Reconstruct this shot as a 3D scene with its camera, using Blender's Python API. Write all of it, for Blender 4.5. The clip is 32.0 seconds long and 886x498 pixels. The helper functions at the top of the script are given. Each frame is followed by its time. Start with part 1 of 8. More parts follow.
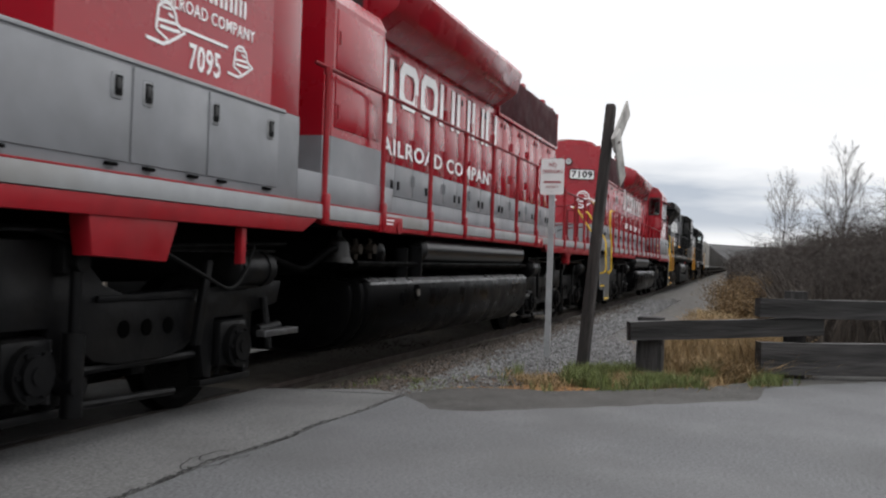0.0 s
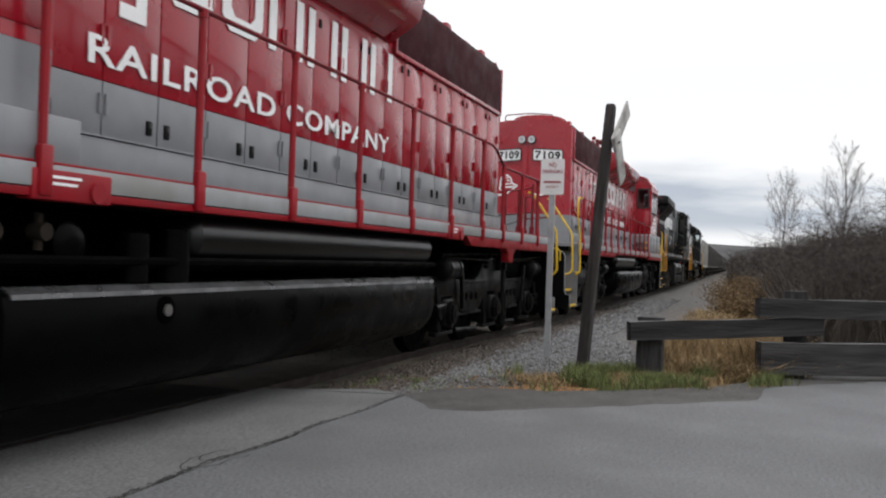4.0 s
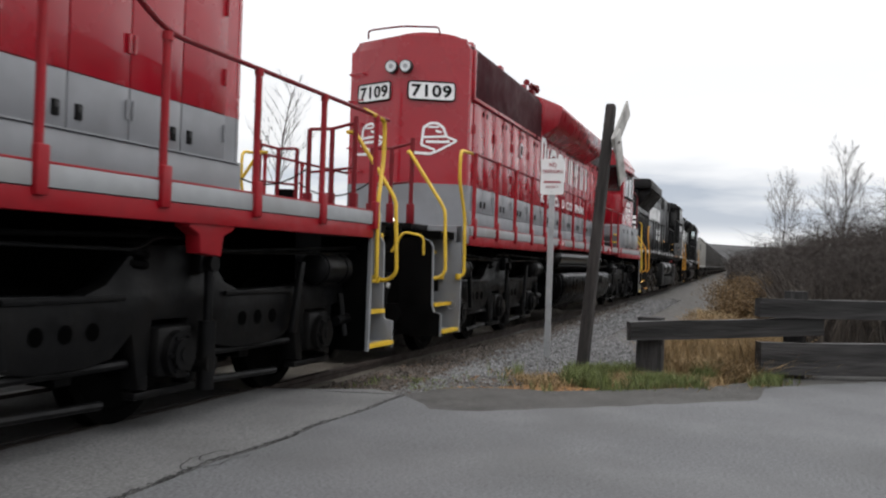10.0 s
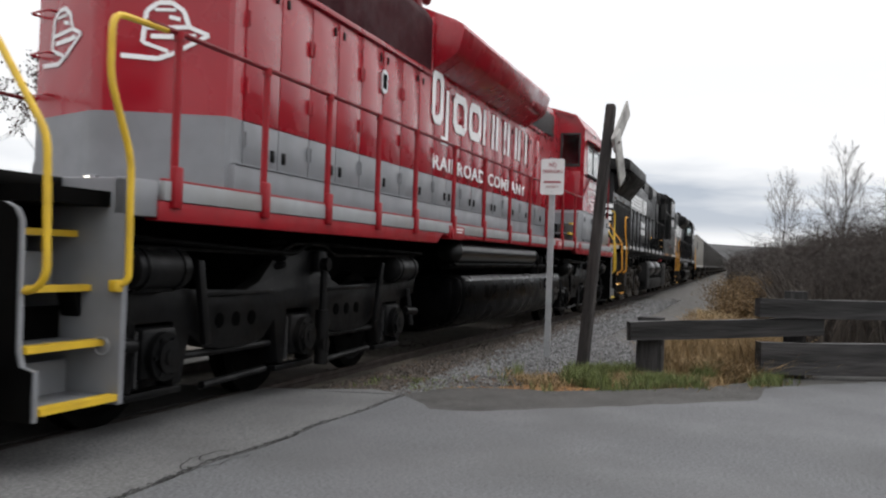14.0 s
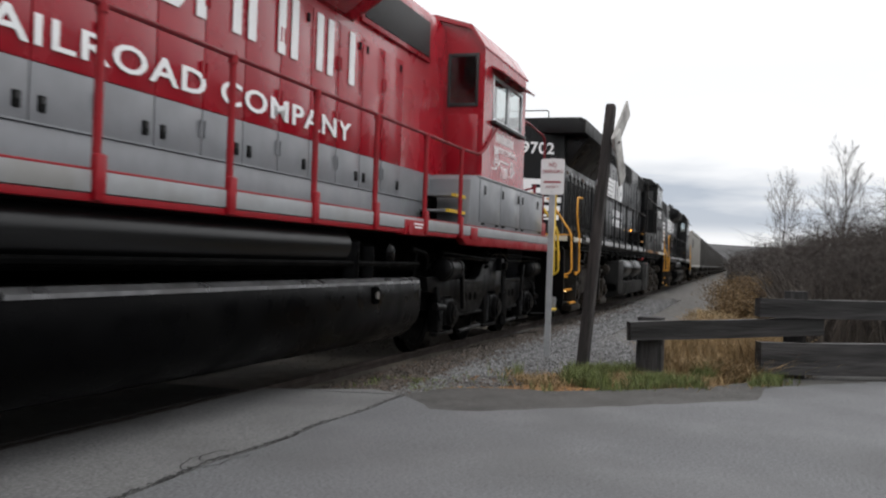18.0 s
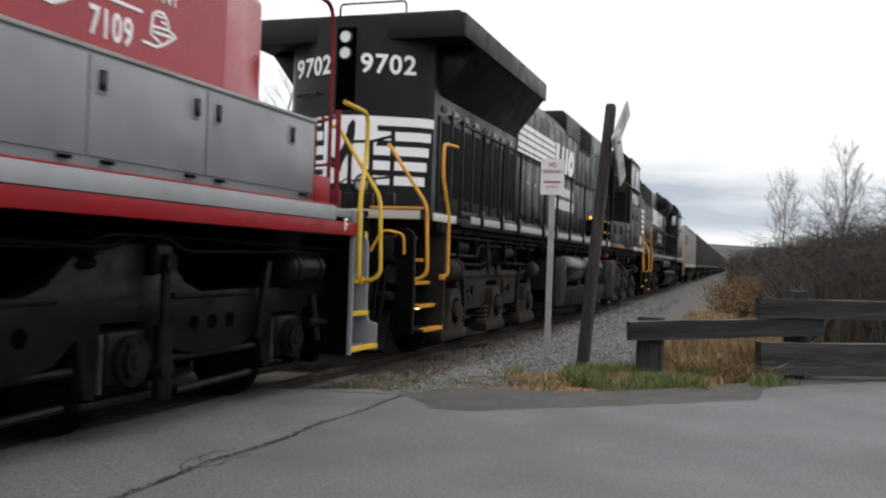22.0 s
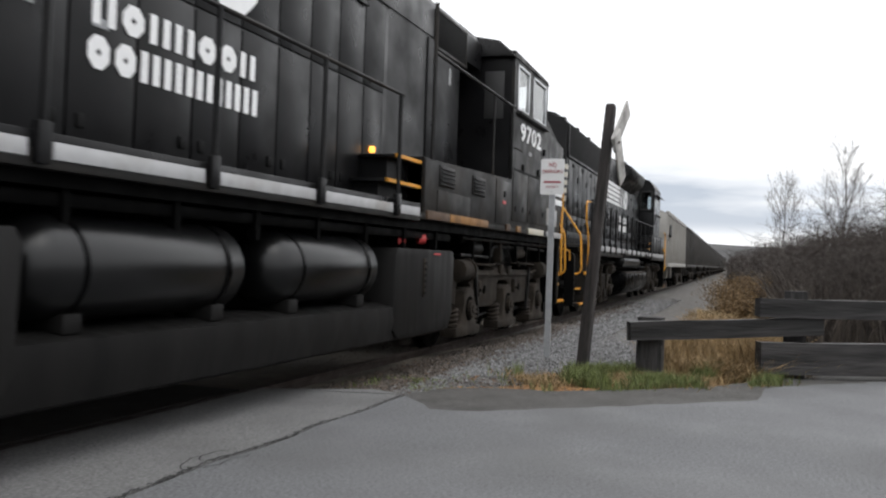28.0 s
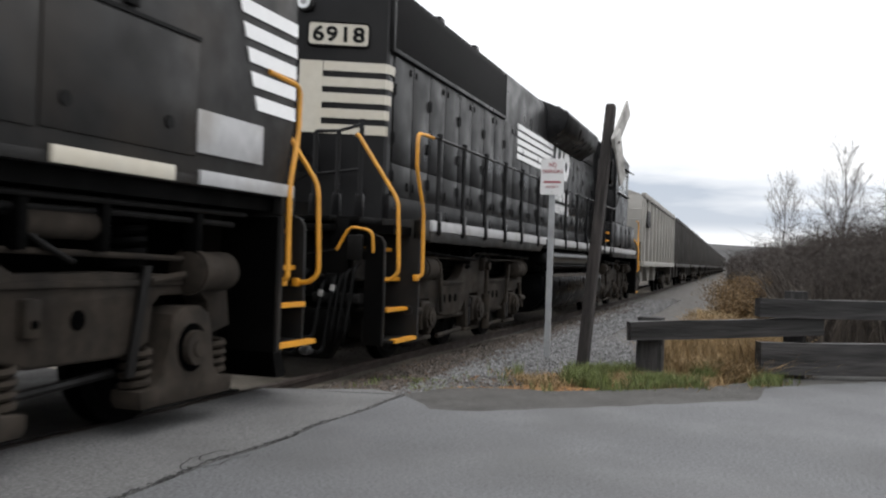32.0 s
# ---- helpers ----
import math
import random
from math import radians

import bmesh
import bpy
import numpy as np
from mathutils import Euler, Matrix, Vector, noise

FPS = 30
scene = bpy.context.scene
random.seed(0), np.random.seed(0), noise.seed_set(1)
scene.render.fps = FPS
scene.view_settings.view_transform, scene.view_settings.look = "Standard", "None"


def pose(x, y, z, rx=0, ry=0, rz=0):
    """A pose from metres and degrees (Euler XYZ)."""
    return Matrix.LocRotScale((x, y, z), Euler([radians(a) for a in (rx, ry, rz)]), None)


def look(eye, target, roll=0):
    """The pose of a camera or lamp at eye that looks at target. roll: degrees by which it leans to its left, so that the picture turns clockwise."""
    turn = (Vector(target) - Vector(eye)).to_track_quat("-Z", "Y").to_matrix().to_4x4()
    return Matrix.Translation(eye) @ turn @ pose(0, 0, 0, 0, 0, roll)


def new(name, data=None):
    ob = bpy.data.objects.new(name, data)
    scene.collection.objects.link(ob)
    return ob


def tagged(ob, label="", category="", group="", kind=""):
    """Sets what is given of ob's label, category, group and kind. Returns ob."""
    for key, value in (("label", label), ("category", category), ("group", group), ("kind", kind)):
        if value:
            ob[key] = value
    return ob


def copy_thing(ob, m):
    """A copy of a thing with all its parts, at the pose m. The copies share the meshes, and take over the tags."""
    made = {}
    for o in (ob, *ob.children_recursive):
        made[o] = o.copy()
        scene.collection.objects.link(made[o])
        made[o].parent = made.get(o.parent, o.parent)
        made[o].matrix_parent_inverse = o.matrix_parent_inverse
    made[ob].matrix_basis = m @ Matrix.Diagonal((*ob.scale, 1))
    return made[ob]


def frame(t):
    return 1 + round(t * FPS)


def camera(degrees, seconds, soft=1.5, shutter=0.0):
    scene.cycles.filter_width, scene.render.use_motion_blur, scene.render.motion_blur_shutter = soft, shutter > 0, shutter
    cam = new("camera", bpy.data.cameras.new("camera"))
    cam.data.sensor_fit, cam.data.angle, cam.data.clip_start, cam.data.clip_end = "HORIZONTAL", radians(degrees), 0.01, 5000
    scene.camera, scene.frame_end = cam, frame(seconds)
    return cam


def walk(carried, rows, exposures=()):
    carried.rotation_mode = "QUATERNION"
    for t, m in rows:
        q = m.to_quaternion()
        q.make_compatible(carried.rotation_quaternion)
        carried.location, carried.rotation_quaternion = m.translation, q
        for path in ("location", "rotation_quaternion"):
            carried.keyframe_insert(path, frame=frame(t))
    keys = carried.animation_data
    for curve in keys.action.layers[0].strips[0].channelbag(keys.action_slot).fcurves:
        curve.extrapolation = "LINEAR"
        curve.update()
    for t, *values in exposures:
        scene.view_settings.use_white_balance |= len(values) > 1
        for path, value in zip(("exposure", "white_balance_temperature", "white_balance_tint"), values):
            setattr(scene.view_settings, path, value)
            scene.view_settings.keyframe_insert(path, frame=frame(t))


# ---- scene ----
cam = camera(51.1, 32.0, soft=2.2, shutter=0.5)
EYE = Vector((0.0, -4.966, 1.216))
FORWARD = Vector((0.94527, 0.32616, 0.00932))
CAM_POSE = look(EYE, EYE + FORWARD, 1.995)
walk(cam, [(0.0, CAM_POSE), (32.0, CAM_POSE)], exposures=[(0.0, -0.25), (21.0, -0.25), (24.0, -0.11), (27.0, -0.05), (32.0, -0.05)])

# ---- sky and sun ----
scene.view_settings.exposure = 0.0
world = bpy.data.worlds.new("world")
scene.world = world
world.use_nodes = True
wn, wl = world.node_tree.nodes, world.node_tree.links
wn.clear()
SUN_EL, SUN_ROT = radians(60), radians(213)
sky = wn.new("ShaderNodeTexSky")
sky.sky_type, sky.sun_disc, sky.sun_elevation, sky.sun_rotation = "NISHITA", False, SUN_EL, SUN_ROT
coord = wn.new("ShaderNodeTexCoord")
stretch = wn.new("ShaderNodeMapping")
stretch.inputs["Scale"].default_value = (1.5, 1.5, 9.0)
cloud = wn.new("ShaderNodeTexNoise")
cloud.inputs["Scale"].default_value, cloud.inputs["Detail"].default_value, cloud.inputs["Roughness"].default_value = 1.5, 6.0, 0.55
ramp = wn.new("ShaderNodeValToRGB")
ramp.color_ramp.elements[0].position, ramp.color_ramp.elements[0].color = 0.36, (0.0, 0.0, 0.0, 1)
ramp.color_ramp.elements[1].position, ramp.color_ramp.elements[1].color = 0.60, (1.0, 1.0, 1.0, 1)
low = wn.new("ShaderNodeSeparateXYZ")
layer = wn.new("ShaderNodeValToRGB")
layer.color_ramp.interpolation = "EASE"
for pos, v in ((0.048, 0.75), (0.085, 0.8), (0.13, 0.10)):
    el = layer.color_ramp.elements.new(pos)
    el.color = (v, v, v, 1)
layer.color_ramp.elements[0].position, layer.color_ramp.elements[0].color = 0.026, (0.12, 0.12, 0.12, 1)
layer.color_ramp.elements[-1].position, layer.color_ramp.elements[-1].color = 0.5, (0.18, 0.18, 0.18, 1)
both = wn.new("ShaderNodeMath")
both.operation = "MULTIPLY"
white = wn.new("ShaderNodeMix")
white.data_type = "RGBA"
white.inputs[6].default_value = (1.13, 1.13, 1.14, 1)
white.inputs[7].default_value = (0.36, 0.425, 0.53, 1)
thin = wn.new("ShaderNodeMix")
thin.data_type = "RGBA"
thin.inputs[0].default_value = 0.93
dim = wn.new("ShaderNodeVectorMath")
dim.operation = "SCALE"
dim.inputs["Scale"].default_value = 0.1
back = wn.new("ShaderNodeBackground")
back.inputs["Strength"].default_value = 1.0
zenith = wn.new("ShaderNodeMapRange")
zenith.inputs["From Min"].default_value, zenith.inputs["From Max"].default_value = 0.2, 1.0
zenith.inputs["To Min"].default_value, zenith.inputs["To Max"].default_value = 1.19, 2.6
world_out = wn.new("ShaderNodeOutputWorld")
wl.new(coord.outputs["Generated"], stretch.inputs["Vector"])
wl.new(stretch.outputs["Vector"], cloud.inputs["Vector"])
wl.new(cloud.outputs["Fac"], ramp.inputs["Fac"])
wl.new(coord.outputs["Generated"], low.inputs["Vector"])
wl.new(low.outputs["Z"], layer.inputs["Fac"])
wl.new(ramp.outputs["Color"], both.inputs[0])
wl.new(layer.outputs["Color"], both.inputs[1])
wl.new(both.outputs["Value"], white.inputs[0])
wl.new(sky.outputs["Color"], dim.inputs[0])
wl.new(dim.outputs["Vector"], thin.inputs[6])
wl.new(white.outputs[2], thin.inputs[7])
wl.new(thin.outputs[2], back.inputs["Color"])
wl.new(low.outputs["Z"], zenith.inputs["Value"])
wl.new(zenith.outputs["Result"], back.inputs["Strength"])
wl.new(back.outputs["Background"], world_out.inputs["Surface"])

sun_data = bpy.data.lights.new("sun", "SUN")
sun_data.energy, sun_data.angle, sun_data.color = 0.4, radians(35), (1.0, 0.97, 0.92)
sun = new("sun", sun_data)
sun.matrix_world = look((-10.7, -16.5, 34), (0, 0, 0))


# ---- materials ----
def material(name, color, rough=0.5, metal=0.0, grain=0.0, grain_scale=30.0, stain=0.0, stain_scale=2.0, stain_color=None,
             bump=0.0, bump_scale=60.0, coat=0.0, spread=0.0, specular=0.5, stretch=None):
    """Principled material with two scales of colour variation and a fine relief, in object space."""
    m = bpy.data.materials.new(name)
    m.use_nodes = True
    nodes, links = m.node_tree.nodes, m.node_tree.links
    bsdf = nodes["Principled BSDF"]
    bsdf.inputs["Roughness"].default_value, bsdf.inputs["Metallic"].default_value = rough, metal
    bsdf.inputs["Specular IOR Level"].default_value = specular
    bsdf.inputs["Coat Weight"].default_value, bsdf.inputs["Coat Roughness"].default_value = coat, 0.07
    tc = nodes.new("ShaderNodeTexCoord")
    place = tc.outputs["Object"]
    if stretch:
        mapping = nodes.new("ShaderNodeMapping")
        mapping.inputs["Scale"].default_value = stretch
        links.new(place, mapping.inputs["Vector"])
        place = mapping.outputs["Vector"]
    out = None

    def mix(kind, fac, a, b):
        n = nodes.new("ShaderNodeMix")
        n.data_type, n.blend_type = "RGBA", kind
        for slot, v in ((0, fac), (6, a), (7, b)):
            if hasattr(v, "links"):
                links.new(v, n.inputs[slot])
            else:
                n.inputs[slot].default_value = v
        return n.outputs[2]

    def noise_tex(scale, detail=4.0):
        n = nodes.new("ShaderNodeTexNoise")
        n.inputs["Scale"].default_value, n.inputs["Detail"].default_value = scale, detail
        links.new(place, n.inputs["Vector"])
        return n.outputs["Fac"]

    def ranged(v, a, b, lo, hi):
        n = nodes.new("ShaderNodeMapRange")
        links.new(v, n.inputs["Value"])
        for slot, value in (("From Min", a), ("From Max", b), ("To Min", lo), ("To Max", hi)):
            n.inputs[slot].default_value = value
        return n.outputs["Result"]

    out = (*color, 1)
    if grain:
        f = ranged(noise_tex(grain_scale, 6.0), 0.3, 0.7, 1 - grain, 1 + grain)
        n = nodes.new("ShaderNodeVectorMath")
        n.operation = "SCALE"
        n.inputs[0].default_value = color
        links.new(f, n.inputs["Scale"])
        out = n.outputs["Vector"]
    if stain:
        dark = stain_color or tuple(c * 0.45 for c in color)
        f = ranged(noise_tex(stain_scale, 5.0), 0.48, 0.72, 0.0, stain)
        out = mix("MIX", f, out, (*dark, 1))
        links.new(ranged(noise_tex(stain_scale * 1.7, 4.0), 0.35, 0.7, max(rough - 0.1, 0.05), min(rough + 0.18, 1)), bsdf.inputs["Roughness"])
    if spread:
        info = nodes.new("ShaderNodeObjectInfo")
        n = nodes.new("ShaderNodeMapRange")
        links.new(info.outputs["Random"], n.inputs["Value"])
        n.inputs["To Min"].default_value, n.inputs["To Max"].default_value = 1 - spread, 1 + spread
        v = nodes.new("ShaderNodeVectorMath")
        v.operation = "SCALE"
        if hasattr(out, "links"):
            links.new(out, v.inputs[0])
        else:
            v.inputs[0].default_value = color
        links.new(n.outputs["Result"], v.inputs["Scale"])
        out = v.outputs["Vector"]
    if hasattr(out, "links"):
        links.new(out, bsdf.inputs["Base Color"])
    else:
        bsdf.inputs["Base Color"].default_value = out
    if bump:
        b = nodes.new("ShaderNodeBump")
        b.inputs["Strength"].default_value, b.inputs["Distance"].default_value = min(bump, 1.0), 0.02
        links.new(noise_tex(bump_scale, 5.0), b.inputs["Height"])
        links.new(b.outputs["Normal"], bsdf.inputs["Normal"])
    return m


def island_material(name, color, low_f, high_f, rough=0.9):
    """One colour that varies from piece to piece of a joined mesh."""
    m = bpy.data.materials.new(name)
    m.use_nodes = True
    nodes, links = m.node_tree.nodes, m.node_tree.links
    bsdf = nodes["Principled BSDF"]
    bsdf.inputs["Roughness"].default_value = rough
    geo = nodes.new("ShaderNodeNewGeometry")
    r = nodes.new("ShaderNodeValToRGB")
    r.color_ramp.elements[0].color = (*(c * low_f for c in color), 1)
    r.color_ramp.elements[1].color = (*(c * high_f for c in color), 1)
    links.new(geo.outputs["Random Per Island"], r.inputs["Fac"])
    links.new(r.outputs["Color"], bsdf.inputs["Base Color"])
    return m


RED = material("red_paint", (0.295, 0.0052, 0.0148), 0.24, 0, 0.05, 3.0, 0.35, 1.1, (0.20, 0.009, 0.016), 0.010, 3.0, coat=0.22, specular=0.45)
RED_DULL = material("red_frame_paint", (0.245, 0.004, 0.010), 0.45, 0, 0.08, 6.0, 0.45, 2.5, (0.13, 0.008, 0.010), specular=0.3)
RAIL_RED = material("dark_red_rail_paint", (0.15, 0.005, 0.010), 0.5, 0, 0.12, 9.0, 0.45, 4.0, (0.08, 0.005, 0.007), specular=0.25)
AMBER_DULL = material("dirty_amber_stripe", (0.26, 0.125, 0.035), 0.7, 0, 0.2, 9.0, 0.8, 3.0, (0.09, 0.055, 0.03))
BROWN = material("rust_stained_sill", (0.085, 0.050, 0.030), 0.75, 0, 0.2, 9.0, 0.7, 3.0, (0.03, 0.022, 0.016))
GREY = material("grey_paint", (0.186, 0.191, 0.203), 0.42, 0, 0.08, 5.0, 0.5, 1.3, (0.128, 0.128, 0.132), 0.02, 5.0, coat=0.14)
PALE = material("pale_stripe_paint", (0.265, 0.272, 0.28), 0.5, 0, 0.07, 9.0, 0.7, 1.6, (0.19, 0.18, 0.165))
CHALK = material("chalky_white_paint", (0.37, 0.37, 0.375), 0.55, 0, 0.10, 9.0, 0.7, 2.2, (0.22, 0.205, 0.18))
WHITE = material("white_lettering_paint", (0.80, 0.80, 0.80), 0.45, 0, 0.03, 12.0)
CREAM = material("cream_stripe_paint", (0.50, 0.47, 0.40), 0.5, 0, 0.05, 12.0, 0.4, 2.0, (0.48, 0.42, 0.32))
BLACK = material("black_engine_paint", (0.0054, 0.0054, 0.0059), 0.36, 0, 0.22, 5.0, 0.6, 1.2, (0.0115, 0.0108, 0.0100), 0.010, 4.0, specular=0.21)
BLACK_DUST = material("dusty_black_paint", (0.0112, 0.0108, 0.0104), 0.5, 0, 0.2, 7.0, 0.7, 1.6, (0.0245, 0.0195, 0.0150), 0.03, 20.0, specular=0.24)
# UNDER, TANKM, PILOT and TRUCKM: blacker than real paint, shade put into colour
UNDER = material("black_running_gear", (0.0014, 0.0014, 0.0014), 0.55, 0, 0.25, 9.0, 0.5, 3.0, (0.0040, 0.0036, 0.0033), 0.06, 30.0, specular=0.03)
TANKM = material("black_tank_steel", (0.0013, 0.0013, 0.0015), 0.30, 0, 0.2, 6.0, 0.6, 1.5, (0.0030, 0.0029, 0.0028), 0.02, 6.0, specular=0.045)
# worn steel, also brightened for the gleam painted along the tank edge
WORN_GLEAM = material("worn_gleaming_edge", (0.095, 0.095, 0.098), 0.32, 0.7, 0.2, 14.0, 0.6, 3.0, (0.055, 0.052, 0.05))
GLOSS = material("glossy_black_reservoir", (0.003, 0.003, 0.0032), 0.30, 0, 0.15, 6.0, 0.0, 1.5, (0.005, 0.0048, 0.0046), 0.0, 6.0, specular=0.4)
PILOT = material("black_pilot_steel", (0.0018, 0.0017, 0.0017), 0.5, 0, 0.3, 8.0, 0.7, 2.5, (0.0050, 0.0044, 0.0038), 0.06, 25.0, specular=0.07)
HOSE_BROWN = material("dusty_jumper_cable", (0.030, 0.018, 0.012), 0.7, 0, 0.2, 20.0)
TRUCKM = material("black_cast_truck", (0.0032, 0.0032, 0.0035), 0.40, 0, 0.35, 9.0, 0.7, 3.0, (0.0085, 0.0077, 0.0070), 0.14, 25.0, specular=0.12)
DUST = material("dusty_truck_steel", (0.024, 0.0190, 0.0145), 0.85, 0, 0.35, 8.0, 0.85, 2.5, (0.0085, 0.0074, 0.0064), 0.10, 30.0, specular=0.2)
DUST_TANK = material("dusty_tank_steel", (0.0075, 0.0071, 0.0068), 0.55, 0, 0.2, 6.0, 0.8, 4.0, (0.0035, 0.0034, 0.0033), 0.03, 12.0, specular=0.15, stretch=(1, 1, 0.15))
YELLOW = material("yellow_safety_paint", (0.62, 0.40, 0.022), 0.45, 0, 0.08, 9.0, 0.4, 5.0, (0.36, 0.22, 0.03))
ORANGE = material("amber_safety_paint", (0.60, 0.27, 0.02), 0.45, 0, 0.1, 9.0, 0.5, 4.0, (0.28, 0.13, 0.02))
GRILLE = material("dark_grille_mesh", (0.009, 0.0075, 0.0075), 0.6, 0, 0.2, 25.0, 0.0, 2.0, None, 0.25, 180.0)
GRILLE_RED = material("maroon_grille_mesh", (0.034, 0.0045, 0.007), 0.75, 0, 0.25, 25.0, 0.5, 2.0, (0.016, 0.0035, 0.005), 0.15, 180.0, specular=0.12)
# near-black for solid faces, painting the shade inside openings
PIT = material("deep_dark_opening", (0.0006, 0.0006, 0.0006), 0.9, specular=0.02)
SCREEN = material("deep_black_screen", (0.0028, 0.0026, 0.0026), 0.8, 0, 0.3, 25.0, 0, 2, None, 0.2, 180.0, specular=0.12)
HOLE = material("latch_black", (0.004, 0.004, 0.004), 0.6, specular=0.12)
STEEL = material("bare_worn_steel", (0.33, 0.32, 0.31), 0.38, 0.85, 0.12, 14.0, 0.5, 4.0, (0.12, 0.09, 0.07))
# rail rust, darkened to paint the shade under the train
RUST = material("shade_dark_rusty_rail", (0.032, 0.023, 0.019), 0.7, 0.3, 0.2, 20.0, 0.6, 4.0, (0.03, 0.022, 0.019), 0.1, 60.0)
RUBBER = material("black_rubber_hose", (0.0035, 0.0035, 0.0035), 0.6, specular=0.08)
SEAL = material("dark_window_seal", (0.02, 0.02, 0.02), 0.6)
CHROME = material("aluminium_window_frame", (0.55, 0.56, 0.57), 0.35, 0.9, 0.05, 12.0)
BEIGE = material("grey_hopper_paint", (0.29, 0.28, 0.26), 0.6, 0, 0.08, 2.0, 0.6, 0.8, (0.25, 0.23, 0.20), 0.03, 8.0)
HOPPER = material("dark_hopper_paint", (0.042, 0.039, 0.036), 0.7, 0, 0.15, 2.0, 0.6, 0.7, (0.075, 0.064, 0.053), 0.03, 8.0, spread=0.25)
COAL = material("coal_load", (0.02, 0.02, 0.02), 0.7, 0, 0.3, 9.0, 0, 2, None, 0.5, 12.0)
REDTAG = material("red_handle_paint", (0.5, 0.05, 0.05), 0.4)


def glowing(name, color, strength):
    m = bpy.data.materials.new(name)
    m.use_nodes = True
    b = m.node_tree.nodes["Principled BSDF"]
    b.inputs["Base Color"].default_value = (*color, 1)
    b.inputs["Emission Color"].default_value = (*color, 1)
    b.inputs["Emission Strength"].default_value = strength
    return m


LAMP_ON = glowing("lit_lamp_lens", (1.0, 0.93, 0.80), 4.5)
LAMP_STEP = glowing("lit_step_lens", (1.0, 0.62, 0.25), 6.0)
LAMP_AMBER = glowing("lit_amber_lens", (1.0, 0.42, 0.06), 2.6)


def glass_material():
    m = bpy.data.materials.new("window_glass")
    m.use_nodes = True
    b = m.node_tree.nodes["Principled BSDF"]
    b.inputs["Base Color"].default_value = (0.72, 0.76, 0.76, 1)
    b.inputs["Roughness"].default_value = 0.03
    b.inputs["Transmission Weight"].default_value = 1.0
    b.inputs["IOR"].default_value = 1.45
    return m


GLASS = glass_material()


# ---- mesh tools ----
def keep_flat(res, faces, layer, normals):
    """Marks the large faces beside a bevel, so that only the bevel itself is shaded round."""
    for f in list(res["faces"]) + [f for f in faces if f.is_valid]:
        f.normal_update()
        f[layer] = 1 if any(f.normal.dot(n) > 0.9995 for n in normals) else 0


def facing(faces):
    """The directions of the faces, both ways round."""
    res = []
    for f in faces:
        f.normal_update()
        res += [f.normal.copy(), -f.normal]
    return res


def box(x0, x1, y0, y1, z0, z1, bevel=0.0):
    def add(bm):
        flat = bm.faces.layers.int.get("flat") or bm.faces.layers.int.new("flat")
        vs = [bm.verts.new((x, y, z)) for x in (x0, x1) for y in (y0, y1) for z in (z0, z1)]
        fs = [bm.faces.new([vs[i] for i in q]) for q in ((0, 1, 3, 2), (4, 6, 7, 5), (0, 4, 5, 1), (2, 3, 7, 6), (0, 2, 6, 4), (1, 5, 7, 3))]
        if bevel:
            edges = {e for f in fs for e in f.edges}
            normals = facing(fs)
            keep_flat(bmesh.ops.bevel(bm, geom=list(edges), offset=bevel, segments=2, profile=0.5, affect="EDGES"), fs, flat, normals)
    return add


def along_y(pts, y0, y1, bevel=0.0):
    """A plate cut to the (x, z) outline pts, from y0 to y1."""
    def add(bm):
        flat = bm.faces.layers.int.get("flat") or bm.faces.layers.int.new("flat")
        a = [bm.verts.new((x, y0, z)) for x, z in pts]
        b = [bm.verts.new((x, y1, z)) for x, z in pts]
        fs = [bm.faces.new(a), bm.faces.new(list(reversed(b)))]
        n = len(pts)
        for i in range(n):
            fs.append(bm.faces.new((a[i], b[i], b[(i + 1) % n], a[(i + 1) % n])))
        if bevel:
            rim = [e for f in fs[:2] for e in f.edges]
            normals = facing(fs[:2])
            keep_flat(bmesh.ops.bevel(bm, geom=rim, offset=bevel, segments=2, profile=0.5, affect="EDGES"), fs[:2], flat, normals)
    return add


def along_x(pts, x0, x1, bevel=0.0):
    """A bar of the (y, z) section pts, from x0 to x1."""
    def add(bm):
        flat = bm.faces.layers.int.get("flat") or bm.faces.layers.int.new("flat")
        a = [bm.verts.new((x0, y, z)) for y, z in pts]
        b = [bm.verts.new((x1, y, z)) for y, z in pts]
        fs = [bm.faces.new(a), bm.faces.new(list(reversed(b)))]
        n = len(pts)
        for i in range(n):
            fs.append(bm.faces.new((a[i], b[i], b[(i + 1) % n], a[(i + 1) % n])))
        if bevel:
            rim = [e for f in fs[:2] for e in f.edges]
            normals = facing(fs[:2])
            keep_flat(bmesh.ops.bevel(bm, geom=rim, offset=bevel, segments=2, profile=0.5, affect="EDGES"), fs[:2], flat, normals)
    return add


def along_z(pts, z0, z1):
    """A column of the (x, y) plan pts, from z0 to z1."""
    def add(bm):
        a = [bm.verts.new((x, y, z0)) for x, y in pts]
        b = [bm.verts.new((x, y, z1)) for x, y in pts]
        bm.faces.new(a), bm.faces.new(list(reversed(b)))
        n = len(pts)
        for i in range(n):
            bm.faces.new((a[i], b[i], b[(i + 1) % n], a[(i + 1) % n]))
    return add


